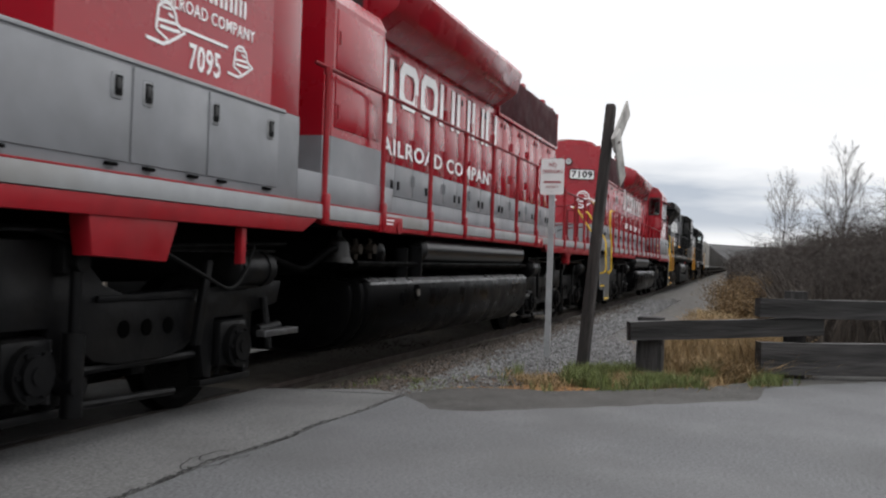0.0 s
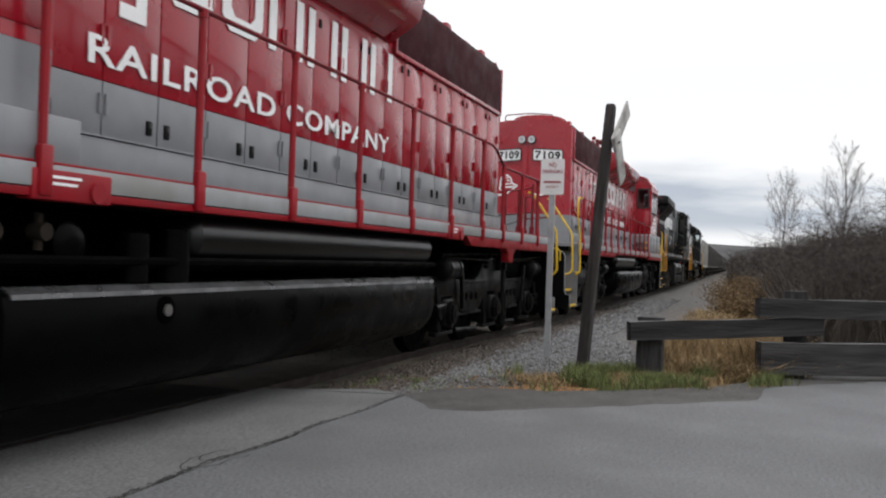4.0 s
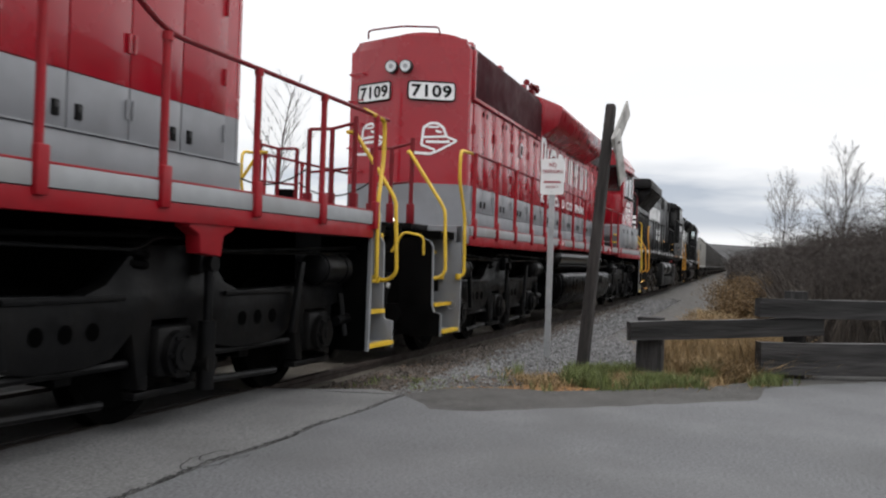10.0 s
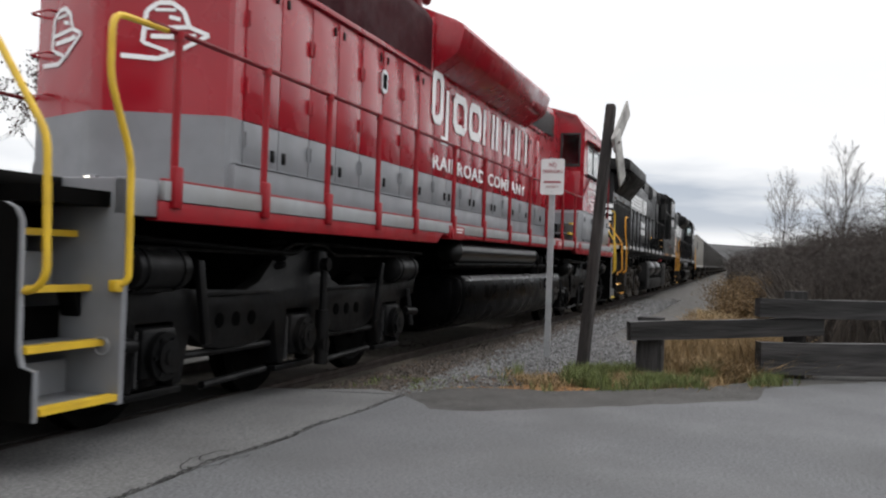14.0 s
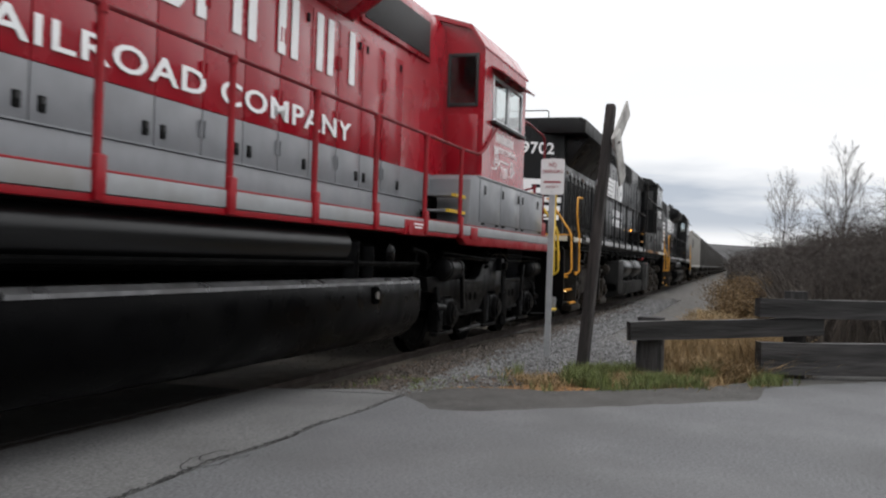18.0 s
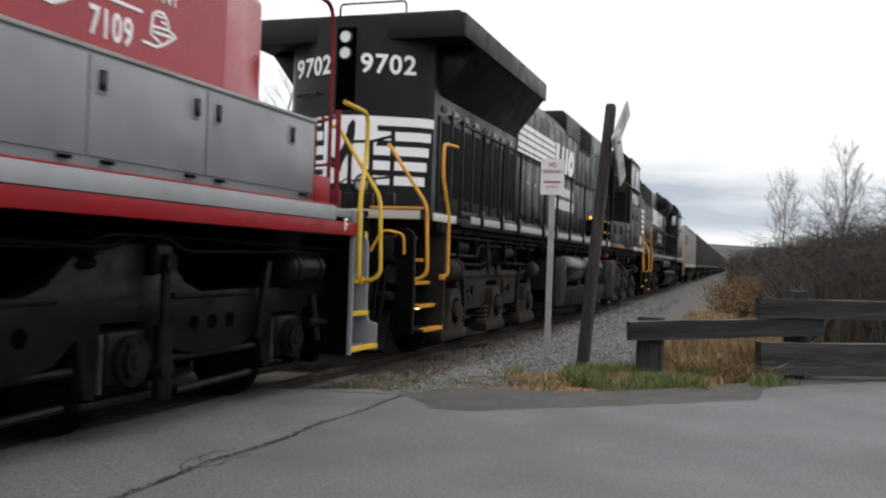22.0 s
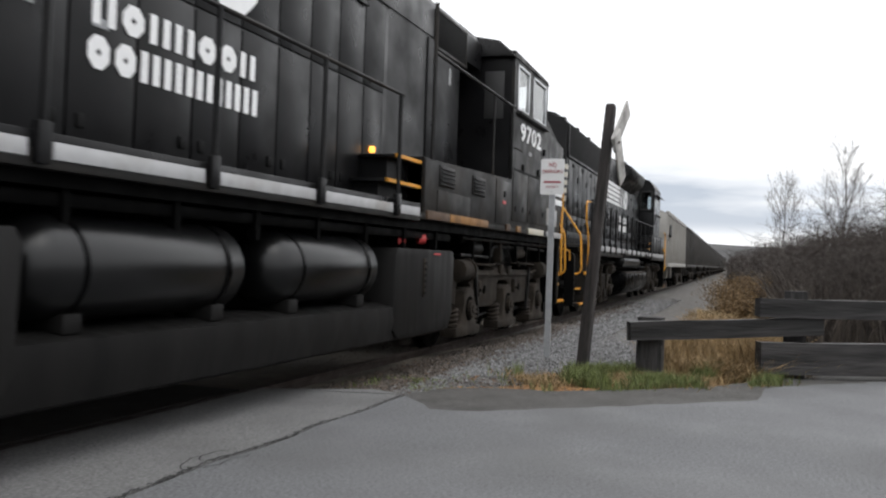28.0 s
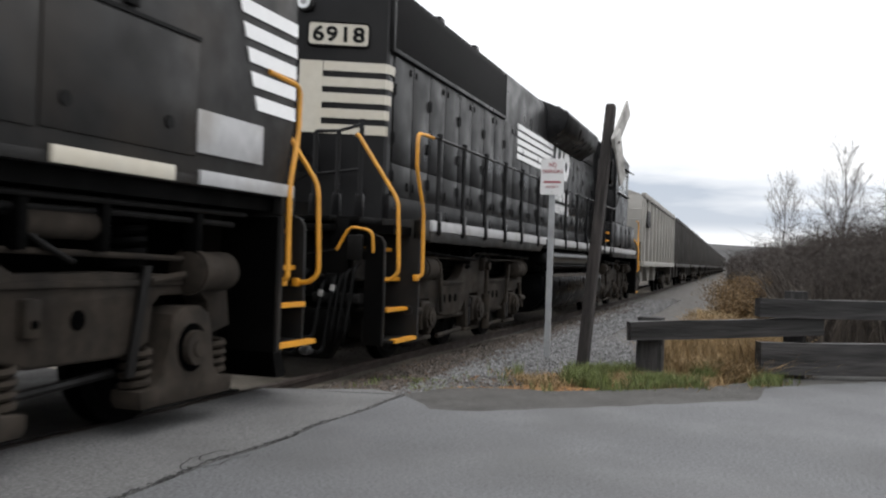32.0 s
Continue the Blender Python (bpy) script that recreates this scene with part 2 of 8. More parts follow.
def rod(p, q, r, seg=10, r2=None, dome=0.0):
    """A round bar from p to q; dome rounds both ends."""
    def add(bm):
        a, b = Vector(p), Vector(q)
        d = (b - a).normalized()
        side = d.orthogonal().normalized()
        up = d.cross(side)
        rr = r if r2 is None else r2
        rings = []
        if dome:
            prof = [(-dome, 0.35 * r), (-dome * 0.7, 0.75 * r), (0, r)]
            stations = [(a + d * (o + dome), k) for o, k in prof] + [(b + d * (-o - dome), k) for o, k in reversed(prof)]
        else:
            stations = [(a, r), (b, rr)]
        for c, k in stations:
            rings.append([bm.verts.new(c + (side * math.cos(t) + up * math.sin(t)) * k) for t in (2 * math.pi * i / seg for i in range(seg))])
        for u, v in zip(rings, rings[1:]):
            for i in range(seg):
                bm.faces.new((u[i], u[(i + 1) % seg], v[(i + 1) % seg], v[i]))
        bm.faces.new(list(reversed(rings[0]))), bm.faces.new(rings[-1])
    return add


def pipe(points, r, seg=8):
    """A bent tube through the points."""
    def add(bm):
        pts = [Vector(p) for p in points]
        rings = []
        side = None
        for i, p in enumerate(pts):
            d = (pts[min(i + 1, len(pts) - 1)] - pts[max(i - 1, 0)]).normalized()
            if side is None:
                side = d.orthogonal().normalized()
            side = (side - d * side.dot(d)).normalized()
            up = d.cross(side)
            rings.append([bm.verts.new(p + (side * math.cos(t) + up * math.sin(t)) * r) for t in (2 * math.pi * k / seg for k in range(seg))])
        for u, v in zip(rings, rings[1:]):
            for i in range(seg):
                bm.faces.new((u[i], u[(i + 1) % seg], v[(i + 1) % seg], v[i]))
        bm.faces.new(list(reversed(rings[0]))), bm.faces.new(rings[-1])
    return add


def coil(x, y, z0, z1, r, wire, turns):
    """A helical spring."""
    n = int(turns * 10)
    return pipe([(x + r * math.cos(2 * math.pi * k / 10), y + r * math.sin(2 * math.pi * k / 10), z0 + (z1 - z0) * k / n) for k in range(n + 1)], wire, 6)


def round_path(points, radius=0.08, steps=4):
    """The polyline with its corners rounded."""
    pts = [Vector(p) for p in points]
    res = [pts[0]]
    for a, b, c in zip(pts, pts[1:], pts[2:]):
        k = min(radius, (a - b).length / 2, (c - b).length / 2)
        p, q = b + (a - b).normalized() * k, b + (c - b).normalized() * k
        for i in range(steps + 1):
            t = i / steps
            res.append((1 - t) ** 2 * p + 2 * t * (1 - t) * b + t ** 2 * q)
    return res + [pts[-1]]


def part(name, bm, mat, parent=None, label="", smooth=True):
    """Links bm as one mesh object under parent."""
    bmesh.ops.recalc_face_normals(bm, faces=bm.faces)
    flat = bm.faces.layers.int.get("flat")
    for f in bm.faces:
        f.smooth = smooth and not (flat and f[flat])
    if flat:
        bm.faces.layers.int.remove(flat)
    me = bpy.data.meshes.new(name)
    bm.to_mesh(me)
    bm.free()
    me.materials.append(mat)
    if smooth:
        me.set_sharp_from_angle(angle=radians(38))
    ob = new(name, me)
    if parent is not None:
        ob.parent = parent
    if label:
        ob["label"] = label
    return ob


# pieces of these names are parts of their own
APART = {"cabinet_hinge", "railing_bar", "brake_rod", "brake_rigging", "frame_bracket", "piping", "roof_hatch", "cab_riser", "well_rail", "bolt", "red_valve", "cream_band", "cab_shell", "door_label", "anticlimber", "angle_cock", "pilot_bracket", "cabinet_latch", "cab_front_wall"}


class Maker:
    """Builds the parts of one thing; flip turns the thing end for end (x to span - x)."""

    def __init__(self, thing, flip=None):
        self.thing, self.flip = thing, flip

    def x(self, v):
        return v if self.flip is None else self.flip - v

    def __call__(self, name, mat, *shapes, under=None, label="", both=False):
        if len(shapes) > 1 and name in APART:
            return [self(name, mat, s, under=under, label=label, both=both) for s in shapes][0]
        bm = bmesh.new()
        for s in shapes:
            s(bm)
        if self.flip is not None:
            for v in bm.verts:
                v.co.x = self.flip - v.co.x
        ob = part(name, bm, mat, under or self.thing, label)
        if both:
            twin = new(name, ob.data)
            twin.parent, twin.scale = under or self.thing, (1, -1, 1)
            if label:
                twin["label"] = label
        return ob


def words(body, mat, parent, m, height, width=None, name="lettering", label="", bold=0.0):
    """Flat raised lettering in the built-in font, its lower left corner at the pose m, fitted to height and width."""
    cu = bpy.data.curves.new(name, "FONT")
    cu.body, cu.size, cu.extrude, cu.offset = body, 1.0, 0.004, bold
    cu.resolution_u, cu.space_character = 3, 1.10
    tmp = bpy.data.objects.new("tmp", cu)
    scene.collection.objects.link(tmp)
    bpy.context.view_layer.update()
    me = bpy.data.meshes.new_from_object(tmp.evaluated_get(bpy.context.evaluated_depsgraph_get()))
    bpy.data.objects.remove(tmp)
    n = len(me.vertices)
    co = np.empty(n * 3)
    me.vertices.foreach_get("co", co)
    co = co.reshape(-1, 3)
    lo, hi = co.min(0), co.max(0)
    k = height / (hi[1] - lo[1])
    kx = width / (hi[0] - lo[0]) if width else k
    co[:, 0] = (co[:, 0] - lo[0]) * kx
    co[:, 1] = (co[:, 1] - lo[1]) * k
    me.vertices.foreach_set("co", co.ravel())
    me.materials.clear()
    me.materials.append(mat)
    me.name = name
    ob = new(name, me)
    ob.parent, ob.matrix_basis = parent, m
    if label:
        ob["label"] = label
    return ob


def name_blocks(parent, x0, x1, z0, z1, y, stroke, count, gap, label="plain white painted block", ringed="", lean=0.0):
    """A run of plain shapes that stands in for a painted name: an o in ringed gives a rounded ring, anything else two upright bars. Each is a part."""
    w = (x1 - x0 - gap * (count - 1)) / count
    for i in range(count):
        a = x0 + i * (w + gap)
        b = a + w
        bm = bmesh.new()
        loops = []
        if ringed[i:i + 1] == "o":
            cut = min(stroke * 0.9, w * 0.3)
            k, s_ = cut * 0.55, stroke
            loops.append(([(a + cut, z0), (b - cut, z0), (b, z0 + cut), (b, z1 - cut), (b - cut, z1), (a + cut, z1), (a, z1 - cut), (a, z0 + cut)],
                          [(a + s_ + k, z0 + s_), (b - s_ - k, z0 + s_), (b - s_, z0 + s_ + k), (b - s_, z1 - s_ - k), (b - s_ - k, z1 - s_), (a + s_ + k, z1 - s_), (a + s_, z1 - s_ - k), (a + s_, z0 + s_ + k)]))
            for outer, inner in loops:
                rings = [[bm.verts.new((px + lean * (pz - z0), yy, pz)) for px, pz in loop] for loop, yy in ((outer, y + 0.008), (outer, y), (inner, y), (inner, y + 0.008))]
                for u, v in zip(rings, rings[1:] + rings[:1]):
                    for j in range(8):
                        bm.faces.new((u[j], u[(j + 1) % 8], v[(j + 1) % 8], v[j]))
        else:
            tilt = lean * (z1 - z0)
            along_y([(a, z0), (a + stroke, z0), (a + stroke + tilt, z1), (a + tilt, z1)], y, y + 0.008)(bm)
            second_bar = bmesh.new()
            along_y([(b - stroke, z0), (b, z0), (b + tilt, z1), (b - stroke + tilt, z1)], y, y + 0.008)(second_bar)
            part("name_block", second_bar, WHITE, parent, label, False)
        part("name_block", bm, WHITE, parent, label, False)


# ---- how the train rolls ----
BEND = 0.5515e-3
WAY = [0.0, 0.6, 1.18, 1.76, 2.31, 2.86, 3.4, 3.94, 4.48, 5.03, 5.6, 6.19, 6.8, 7.43, 8.09, 8.76, 9.47, 10.19, 10.92, 11.66, 12.41, 13.16,
       13.92, 14.71, 15.52, 16.33, 17.15, 17.94, 18.78, 19.65, 20.55, 21.48, 22.43, 23.4, 24.36, 25.35, 26.36, 27.38, 28.41, 29.44, 30.5,
       31.58, 32.65, 33.73, 34.82, 35.91, 37.02, 38.13, 39.26, 40.4, 41.54, 42.7, 43.88, 45.09, 46.31, 47.55, 48.79, 50.06, 51.36, 52.68,
       53.99, 55.27, 56.58, 57.89, 59.22]


def rolled(t):
    """Metres that the train has rolled by t seconds."""
    return float(np.interp(t, np.arange(65) * 0.5, WAY))


def rail_y(x):
    """The track bends gently beyond the crossing and then runs straight."""
    return 0.5 * BEND * max(x, 0.0) ** 2 if x < 45 else 0.5 * BEND * 45 * (2 * x - 45)


def on_track(origin, a, b):
    """The pose of a car whose trucks stand a and b metres past its origin, origin metres along the track."""
    x0, x1 = origin + a, origin + b
    y0, y1 = rail_y(x0), rail_y(x1)
    turn = math.atan2(y1 - y0, x1 - x0)
    return pose(x0 - a * math.cos(turn), y0 - a * math.sin(turn), 0, 0, 0, math.degrees(turn))


ROLLING = []   # (thing, origin at the start, truck places)
WHEELSETS = []  # (part, x, radius)


def wheelset(mk, x, r=0.508, steel=UNDER):
    """An axle with two flanged wheels, which turns as the train rolls."""
    bm = bmesh.new()
    rod((0, -1.12, 0), (0, 1.12, 0), 0.08, 12)(bm)
    ax = part("wheelset", bm, steel, mk.thing)
    ax.location = (mk.x(x), 0, r)
    bm = bmesh.new()
    seg = 28
    prof = [(-0.82, 0.06), (-0.82, 0.17), (-0.775, 0.2), (-0.775, 0.40), (-0.80, 0.43), (-0.80, r), (-0.715, r + 0.004), (-0.69, r + 0.026), (-0.67, r + 0.02), (-0.67, 0.42), (-0.70, 0.38), (-0.70, 0.06)]
    rings = [[bm.verts.new((math.cos(a) * k, y, math.sin(a) * k)) for a in (2 * math.pi * i / seg for i in range(seg))] for y, k in prof]
    for u, v in zip(rings, rings[1:] + rings[:1]):
        for i in range(seg):
            bm.faces.new((u[i], u[(i + 1) % seg], v[(i + 1) % seg], v[i]))
    w = part("wheel", bm, UNDER, ax)
    far = new("wheel", w.data)
    far.parent, far.scale = ax, (1, -1, 1)
    WHEELSETS.append((ax, mk.x(x), r))
    return ax


# ---- locomotives ----
def engine(name, label, origin, trucks):
    thing = tagged(new(name), label, "locomotive", "locomotives of the train")
    thing.empty_display_size = 0.5
    ROLLING.append((thing, origin, trucks))
    return thing


def emd_truck(mk, axles, metal, shine):
    """A three-axle truck: cast side frames, axle boxes, brake cylinders, rods and wheels."""
    a, b, c = axles
    outline = [(a - 0.78, 0.98), (a - 0.72, 0.80), (a - 0.33, 0.74), (a - 0.31, 0.30), (a - 0.22, 0.28), (a - 0.2, 0.72), (a + 0.2, 0.72), (a + 0.22, 0.28),
               (a + 0.32, 0.30), (a + 0.40, 0.62), (a + 0.58, 0.52), (a + 0.80, 0.485), (b - 0.80, 0.485), (b - 0.58, 0.52), (b - 0.40, 0.66), (b - 0.32, 0.30), (b - 0.22, 0.28), (b - 0.2, 0.74),
               (b + 0.2, 0.74), (b + 0.22, 0.28), (b + 0.32, 0.30), (b + 0.40, 0.66), (b + 0.58, 0.52), (b + 0.80, 0.485), (c - 0.80, 0.485), (c - 0.58, 0.52), (c - 0.40, 0.62), (c - 0.32, 0.30), (c - 0.22, 0.28),
               (c - 0.2, 0.72), (c + 0.2, 0.72), (c + 0.22, 0.28), (c + 0.31, 0.30), (c + 0.33, 0.74), (c + 0.72, 0.80), (c + 0.78, 0.98),
               (c + 0.30, 0.98), (c - 0.55, 0.93), (b + 0.85, 0.92), (b + 0.66, 0.98), (b + 0.36, 1.24), (b - 0.36, 1.24), (b - 0.66, 0.98), (b - 0.85, 0.92), (a + 0.55, 0.93), (a - 0.30, 0.98)]
    frame_part = mk("truck_frame", metal, along_y(outline, -1.22, -1.08, 0.015), both=True, label="cast steel truck side frame")
    mk("truck_bolster", metal, box(a - 0.3, c + 0.3, -1.05, 1.05, 0.55, 0.75, 0.02), box(b - 0.35, b + 0.35, -1.06, 1.06, 0.75, 1.05, 0.02))
    for x in axles:
        mk("axle_box", metal, box(x - 0.19, x + 0.19, -1.27, -1.06, 0.36, 0.70, 0.04), rod((x, -1.32, 0.51), (x, -1.26, 0.51), 0.16, 18), rod((x, -1.35, 0.51), (x, -1.31, 0.51), 0.11, 16),
           rod((x, -1.36, 0.51), (x, -1.33, 0.51), 0.055, 10), *[rod((x + 0.125 * math.cos(k * 1.047), -1.335, 0.51 + 0.125 * math.sin(k * 1.047)), (x + 0.125 * math.cos(k * 1.047), -1.315, 0.51 + 0.125 * math.sin(k * 1.047)), 0.018, 6) for k in range(6)], both=True)
        mk("pedestal_liner", WORN_GLEAM, box(x - 0.215, x - 0.195, -1.235, -1.10, 0.32, 0.68), both=True)
        mk("pedestal_tie", metal, box(x - 0.34, x + 0.34, -1.21, -1.11, 0.23, 0.28, 0.01), both=True)
        wheelset(mk, x)
    for x in (a - 0.12, c + 0.12):
        cyl = mk("brake_cylinder", shine, rod((x - 0.30, -1.26, 1.08), (x + 0.30, -1.26, 1.08), 0.135, 18, dome=0.03), both=True)
        for k in (-0.2, 0.18):
            mk("cylinder_band", metal, rod((x + k, -1.26, 1.08), (x + k + 0.05, -1.26, 1.08), 0.146, 18), under=cyl)
        mk("cylinder_seat", metal, box(x - 0.22, x + 0.22, -1.30, -1.10, 0.93, 0.99, 0.01), both=True)
    mk("brake_lever", metal, along_y([(a + 0.36, 1.14), (a + 0.43, 1.14), (a + 0.56, 0.55), (a + 0.48, 0.55)], -1.30, -1.25, 0.01), both=True)
    mk("brake_lever", metal, along_y([(c - 0.36, 1.14), (c - 0.43, 1.14), (c - 0.56, 0.55), (c - 0.48, 0.55)], -1.30, -1.25, 0.01), both=True)
    mk("air_pipe", metal, pipe(round_path([(a - 0.5, -1.30, 1.22), (b - 0.5, -1.31, 1.20), (b - 0.3, -1.31, 1.29), (b + 0.3, -1.31, 1.29), (b + 0.5, -1.31, 1.20), (c + 0.5, -1.30, 1.22)], 0.1), 0.013, 6), both=True)
    # flat black discs stand for the shade inside the holes
    for x, y in ((a + 1.0, c), (b + 1.0, c)):
        for k in range(3):
            xx = x - 0.23 + 0.23 * k
            mk("lightening_hole", PIT, rod((xx, -1.226, 0.70), (xx, -1.218, 0.70), 0.056, 14), both=True)
        mk("frame_rib", metal, along_y([(x - 0.5, 0.88), (x + 0.5, 0.88), (x + 0.5, 0.915), (x - 0.5, 0.915)], -1.245, -1.20, 0.006), both=True)
    x = b + (0.30 if mk.flip is None else -0.30)
    damper = mk("shock_absorber", shine, rod((x, -1.31, 0.24), (x, -1.31, 0.72), 0.062, 14), rod((x, -1.36, 0.42), (x, -1.22, 0.42), 0.07, 10), both=True, label="upright shock absorber beside the middle axle")
    mk("damper_rod", shine, rod((x, -1.31, 0.72), (x, -1.31, 1.14), 0.032, 10), rod((x, -1.36, 1.12), (x, -1.22, 1.12), 0.06, 10), under=damper)
    mk("damper_bracket", metal, box(x - 0.09, x + 0.09, -1.30, -1.20, 1.05, 1.24, 0.015), both=True)
    for x in (a - 0.46, c + 0.46):
        mk("slack_adjuster", metal, rod((x - 0.16, -1.28, 0.62), (x + 0.16, -1.28, 0.60), 0.045, 10), rod((x, -1.30, 0.45), (x, -1.24, 0.85), 0.03, 8), both=True)
    for x0, x1 in ((a + 0.38, b - 0.38), (b + 0.38, c - 0.38)):
        mk("brake_rod", metal, rod((x0, -1.16, 0.47), (x1, -1.16, 0.47), 0.03, 8), rod((x0 + 0.25, -1.18, 0.24), (x1 - 0.1, -1.18, 0.27), 0.028, 8), both=True)
        mk("brake_shoe", metal, box(x0 + 0.12, x0 + 0.28, -0.86, -0.62, 0.32, 0.75, 0.02), both=True)
    mk("sand_pipe", metal, pipe(round_path([(a - 0.55, -1.0, 1.3), (a - 0.6, -0.95, 0.7), (a - 0.5, -0.8, 0.2)], 0.15), 0.02), both=True)


def coupler(mk, x, way):
    """Coupler, draft pocket and brake hoses at one end; way is the outward direction."""
    w = way

    def span(u, v):
        return sorted((x + u * w, x + v * w))
    mk("coupler", PILOT, box(*span(0, 0.6), -0.09, 0.09, 0.76, 0.96, 0.02), box(*span(0.42, 0.76), -0.17, 0.13, 0.70, 1.02, 0.04),
       box(*span(0, 0.1), -0.3, 0.3, 0.66, 1.06, 0.02), rod((x + 0.62 * w, -0.11, 0.66), (x + 0.62 * w, -0.11, 1.08), 0.045, 10), label="black steel knuckle coupler")
    for i, (y, drop, top) in enumerate(((-0.84, 0.20, 1.0), (-0.71, 0.34, 0.94), (-0.50, 0.17, 1.04), (-0.36, 0.27, 0.98))):
        hose = mk("air_hose", RUBBER, pipe(round_path([(x, y, top), (x + 0.12 * w, y - 0.02, top - 0.04), (x + (0.20 + 0.02 * i) * w, y + 0.05 - 0.03 * i, drop), (x + 0.40 * w, y + 0.12, drop + 0.06)], 0.14), 0.022), label="black rubber brake hose")
        mk("hose_collar", STEEL, rod((x + 0.13 * w, y - 0.02, top - 0.10), (x + 0.145 * w, y - 0.012, top - 0.16), 0.029, 10), under=hose)
        mk("hose_glad_hand", WORN_GLEAM, box(*span(0.36, 0.47), y + 0.08, y + 0.16, drop + 0.01, drop + 0.10, 0.015), rod((x + 0.41 * w, y + 0.06, drop + 0.05), (x + 0.41 * w, y + 0.19, drop + 0.05), 0.03, 10), under=hose)


def end_steps(mk, x, way, plate, rail, tread, plate_mat, deck_z=1.6, low=0.36, n=4, plow=False, sill=(0.50, 0.70)):
    """The corner steps at one end: a deep inner wall, a narrow outer plate, treads that climb inwards, bent grab rails, and the end sheet with its pilot, hoses and coupler. x: the end sheet."""
    w = -way

    def span(u, v):
        return sorted((x + u * w, x + v * w))
    lo, hi = span(0.03, 0.63)
    for k in range(n):
        z = low + k * (deck_z - low) / n
        inset = 0.42 * k / n
        t = mk("step_tread", plate_mat, box(lo, hi, -1.47 + inset, -1.10 + inset * 0.6, z - 0.03, z, 0.005), both=True)
        mk("tread_edge", tread, box(lo, hi, -1.488 + inset, -1.425 + inset, z + 0.001, z + 0.010), box(lo, hi, -1.494 + inset, -1.474 + inset, z - 0.028, z + 0.010), under=t, label="worn painted step edge")
        # every second riser is black, painting the shade in the gap below its tread
        mk("step_riser", UNDER if k % 2 else plate_mat, box(lo, hi, -1.13 + inset * 0.6, -1.11 + inset * 0.6, z, z + 0.19), both=True)
    pl, ph = span(0.63, 0.68)
    mk("step_wall", plate, along_x([(-1.495, low - 0.05), (-0.70, low - 0.05), (-0.70, deck_z + 0.012), (-1.50, deck_z + 0.012), (-1.50, deck_z - 0.5)], pl, ph, 0.006), both=True)
    q0, q1 = span(0.682, 0.692)
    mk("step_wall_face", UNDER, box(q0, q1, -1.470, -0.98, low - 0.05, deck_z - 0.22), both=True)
    g0, g1 = span(0.60, 0.628)
    mk("lift_ring", plate, pipe([(g0 - 0.005, -1.40 + 0.05 * math.cos(a), low + 0.28 + 0.05 * math.sin(a)) for a in np.linspace(0, 6.283, 13)], 0.008, 6), both=True)
    # outer plate: rounded shoulder, narrow waist, flared foot
    side_in = -0.95 if plate is GREY else -1.16
    outer = [(-1.475, low - 0.06), (side_in, low - 0.06), (side_in, deck_z - 0.17), (-1.25, deck_z - 0.17), (-1.32, deck_z - 0.20), (-1.355, deck_z - 0.26), (-1.365, low + 0.30), (-1.39, low + 0.22), (-1.475, low + 0.20)]
    if plate is not GREY:
        outer = [(-1.36, low - 0.06)] + outer[1:-2]
    e0, e1 = span(0.0, 0.03)
    mk("step_end_plate", plate, along_x(outer, e0, e1, 0.004), both=True)
    o0, o1 = span(-0.012, -0.002)
    mk("end_plate_face", PILOT, along_x([(y + 0.014, z) for y, z in outer], o0, o1), both=True)
    c0, c1 = span(*sill)
    mk("sill_end", plate, box(c0, c1, -1.507, -1.42, deck_z - 0.20, deck_z + 0.018, 0.006), both=True)
    xo, xi = x + 0.03 * w, x + 0.46 * w
    mk("grab_rail", rail, pipe(round_path([(xo + 0.1 * w, -0.95, 2.46), (xo, -1.0, 2.46), (xo, -1.47, 1.78), (xo, -1.5, 1.05), (xo, -1.42, 0.97), (xo, -1.30, 0.97)], 0.09), 0.021), both=True, label="bent painted grab rail")
    mk("grab_rail", rail, pipe(round_path([(xi + 0.5 * w, -1.50, 2.54), (xi, -1.5, 2.52), (xi, -1.5, 2.15), (xi + 0.17 * w, -1.53, 1.72), (xi + 0.17 * w, -1.54, 1.02), (xi + 0.14 * w, -1.48, 0.99)], 0.1), 0.021), both=True, label="bent painted grab rail")
    for u, y, z in ((0.03, -1.30, 0.97), (0.60, -1.48, 0.99)):
        b0, b1 = span(u - 0.035, u + 0.035)
        mk("rail_socket", rail, box(b0, b1, y - 0.03, y + 0.03, z - 0.035, z + 0.035, 0.012), both=True)
    # end sheet, anticlimber lip and pilot
    s0, s1 = span(0.02, 0.08)
    mk("end_sheet", PILOT, box(s0, s1, -0.94, 0.94, 0.55, deck_z - 0.02, 0.01))
    a0, a1 = span(-0.16, 0.04)
    mk("anticlimber", PILOT, box(a0, a1, -0.80, 0.80, deck_z - 0.15, deck_z - 0.08, 0.01), box(a0, a1, -0.80, 0.80, deck_z - 0.05, deck_z + 0.01, 0.01), label="black ribbed anticlimber lip")
    p0, p1 = span(0.05, -0.10)
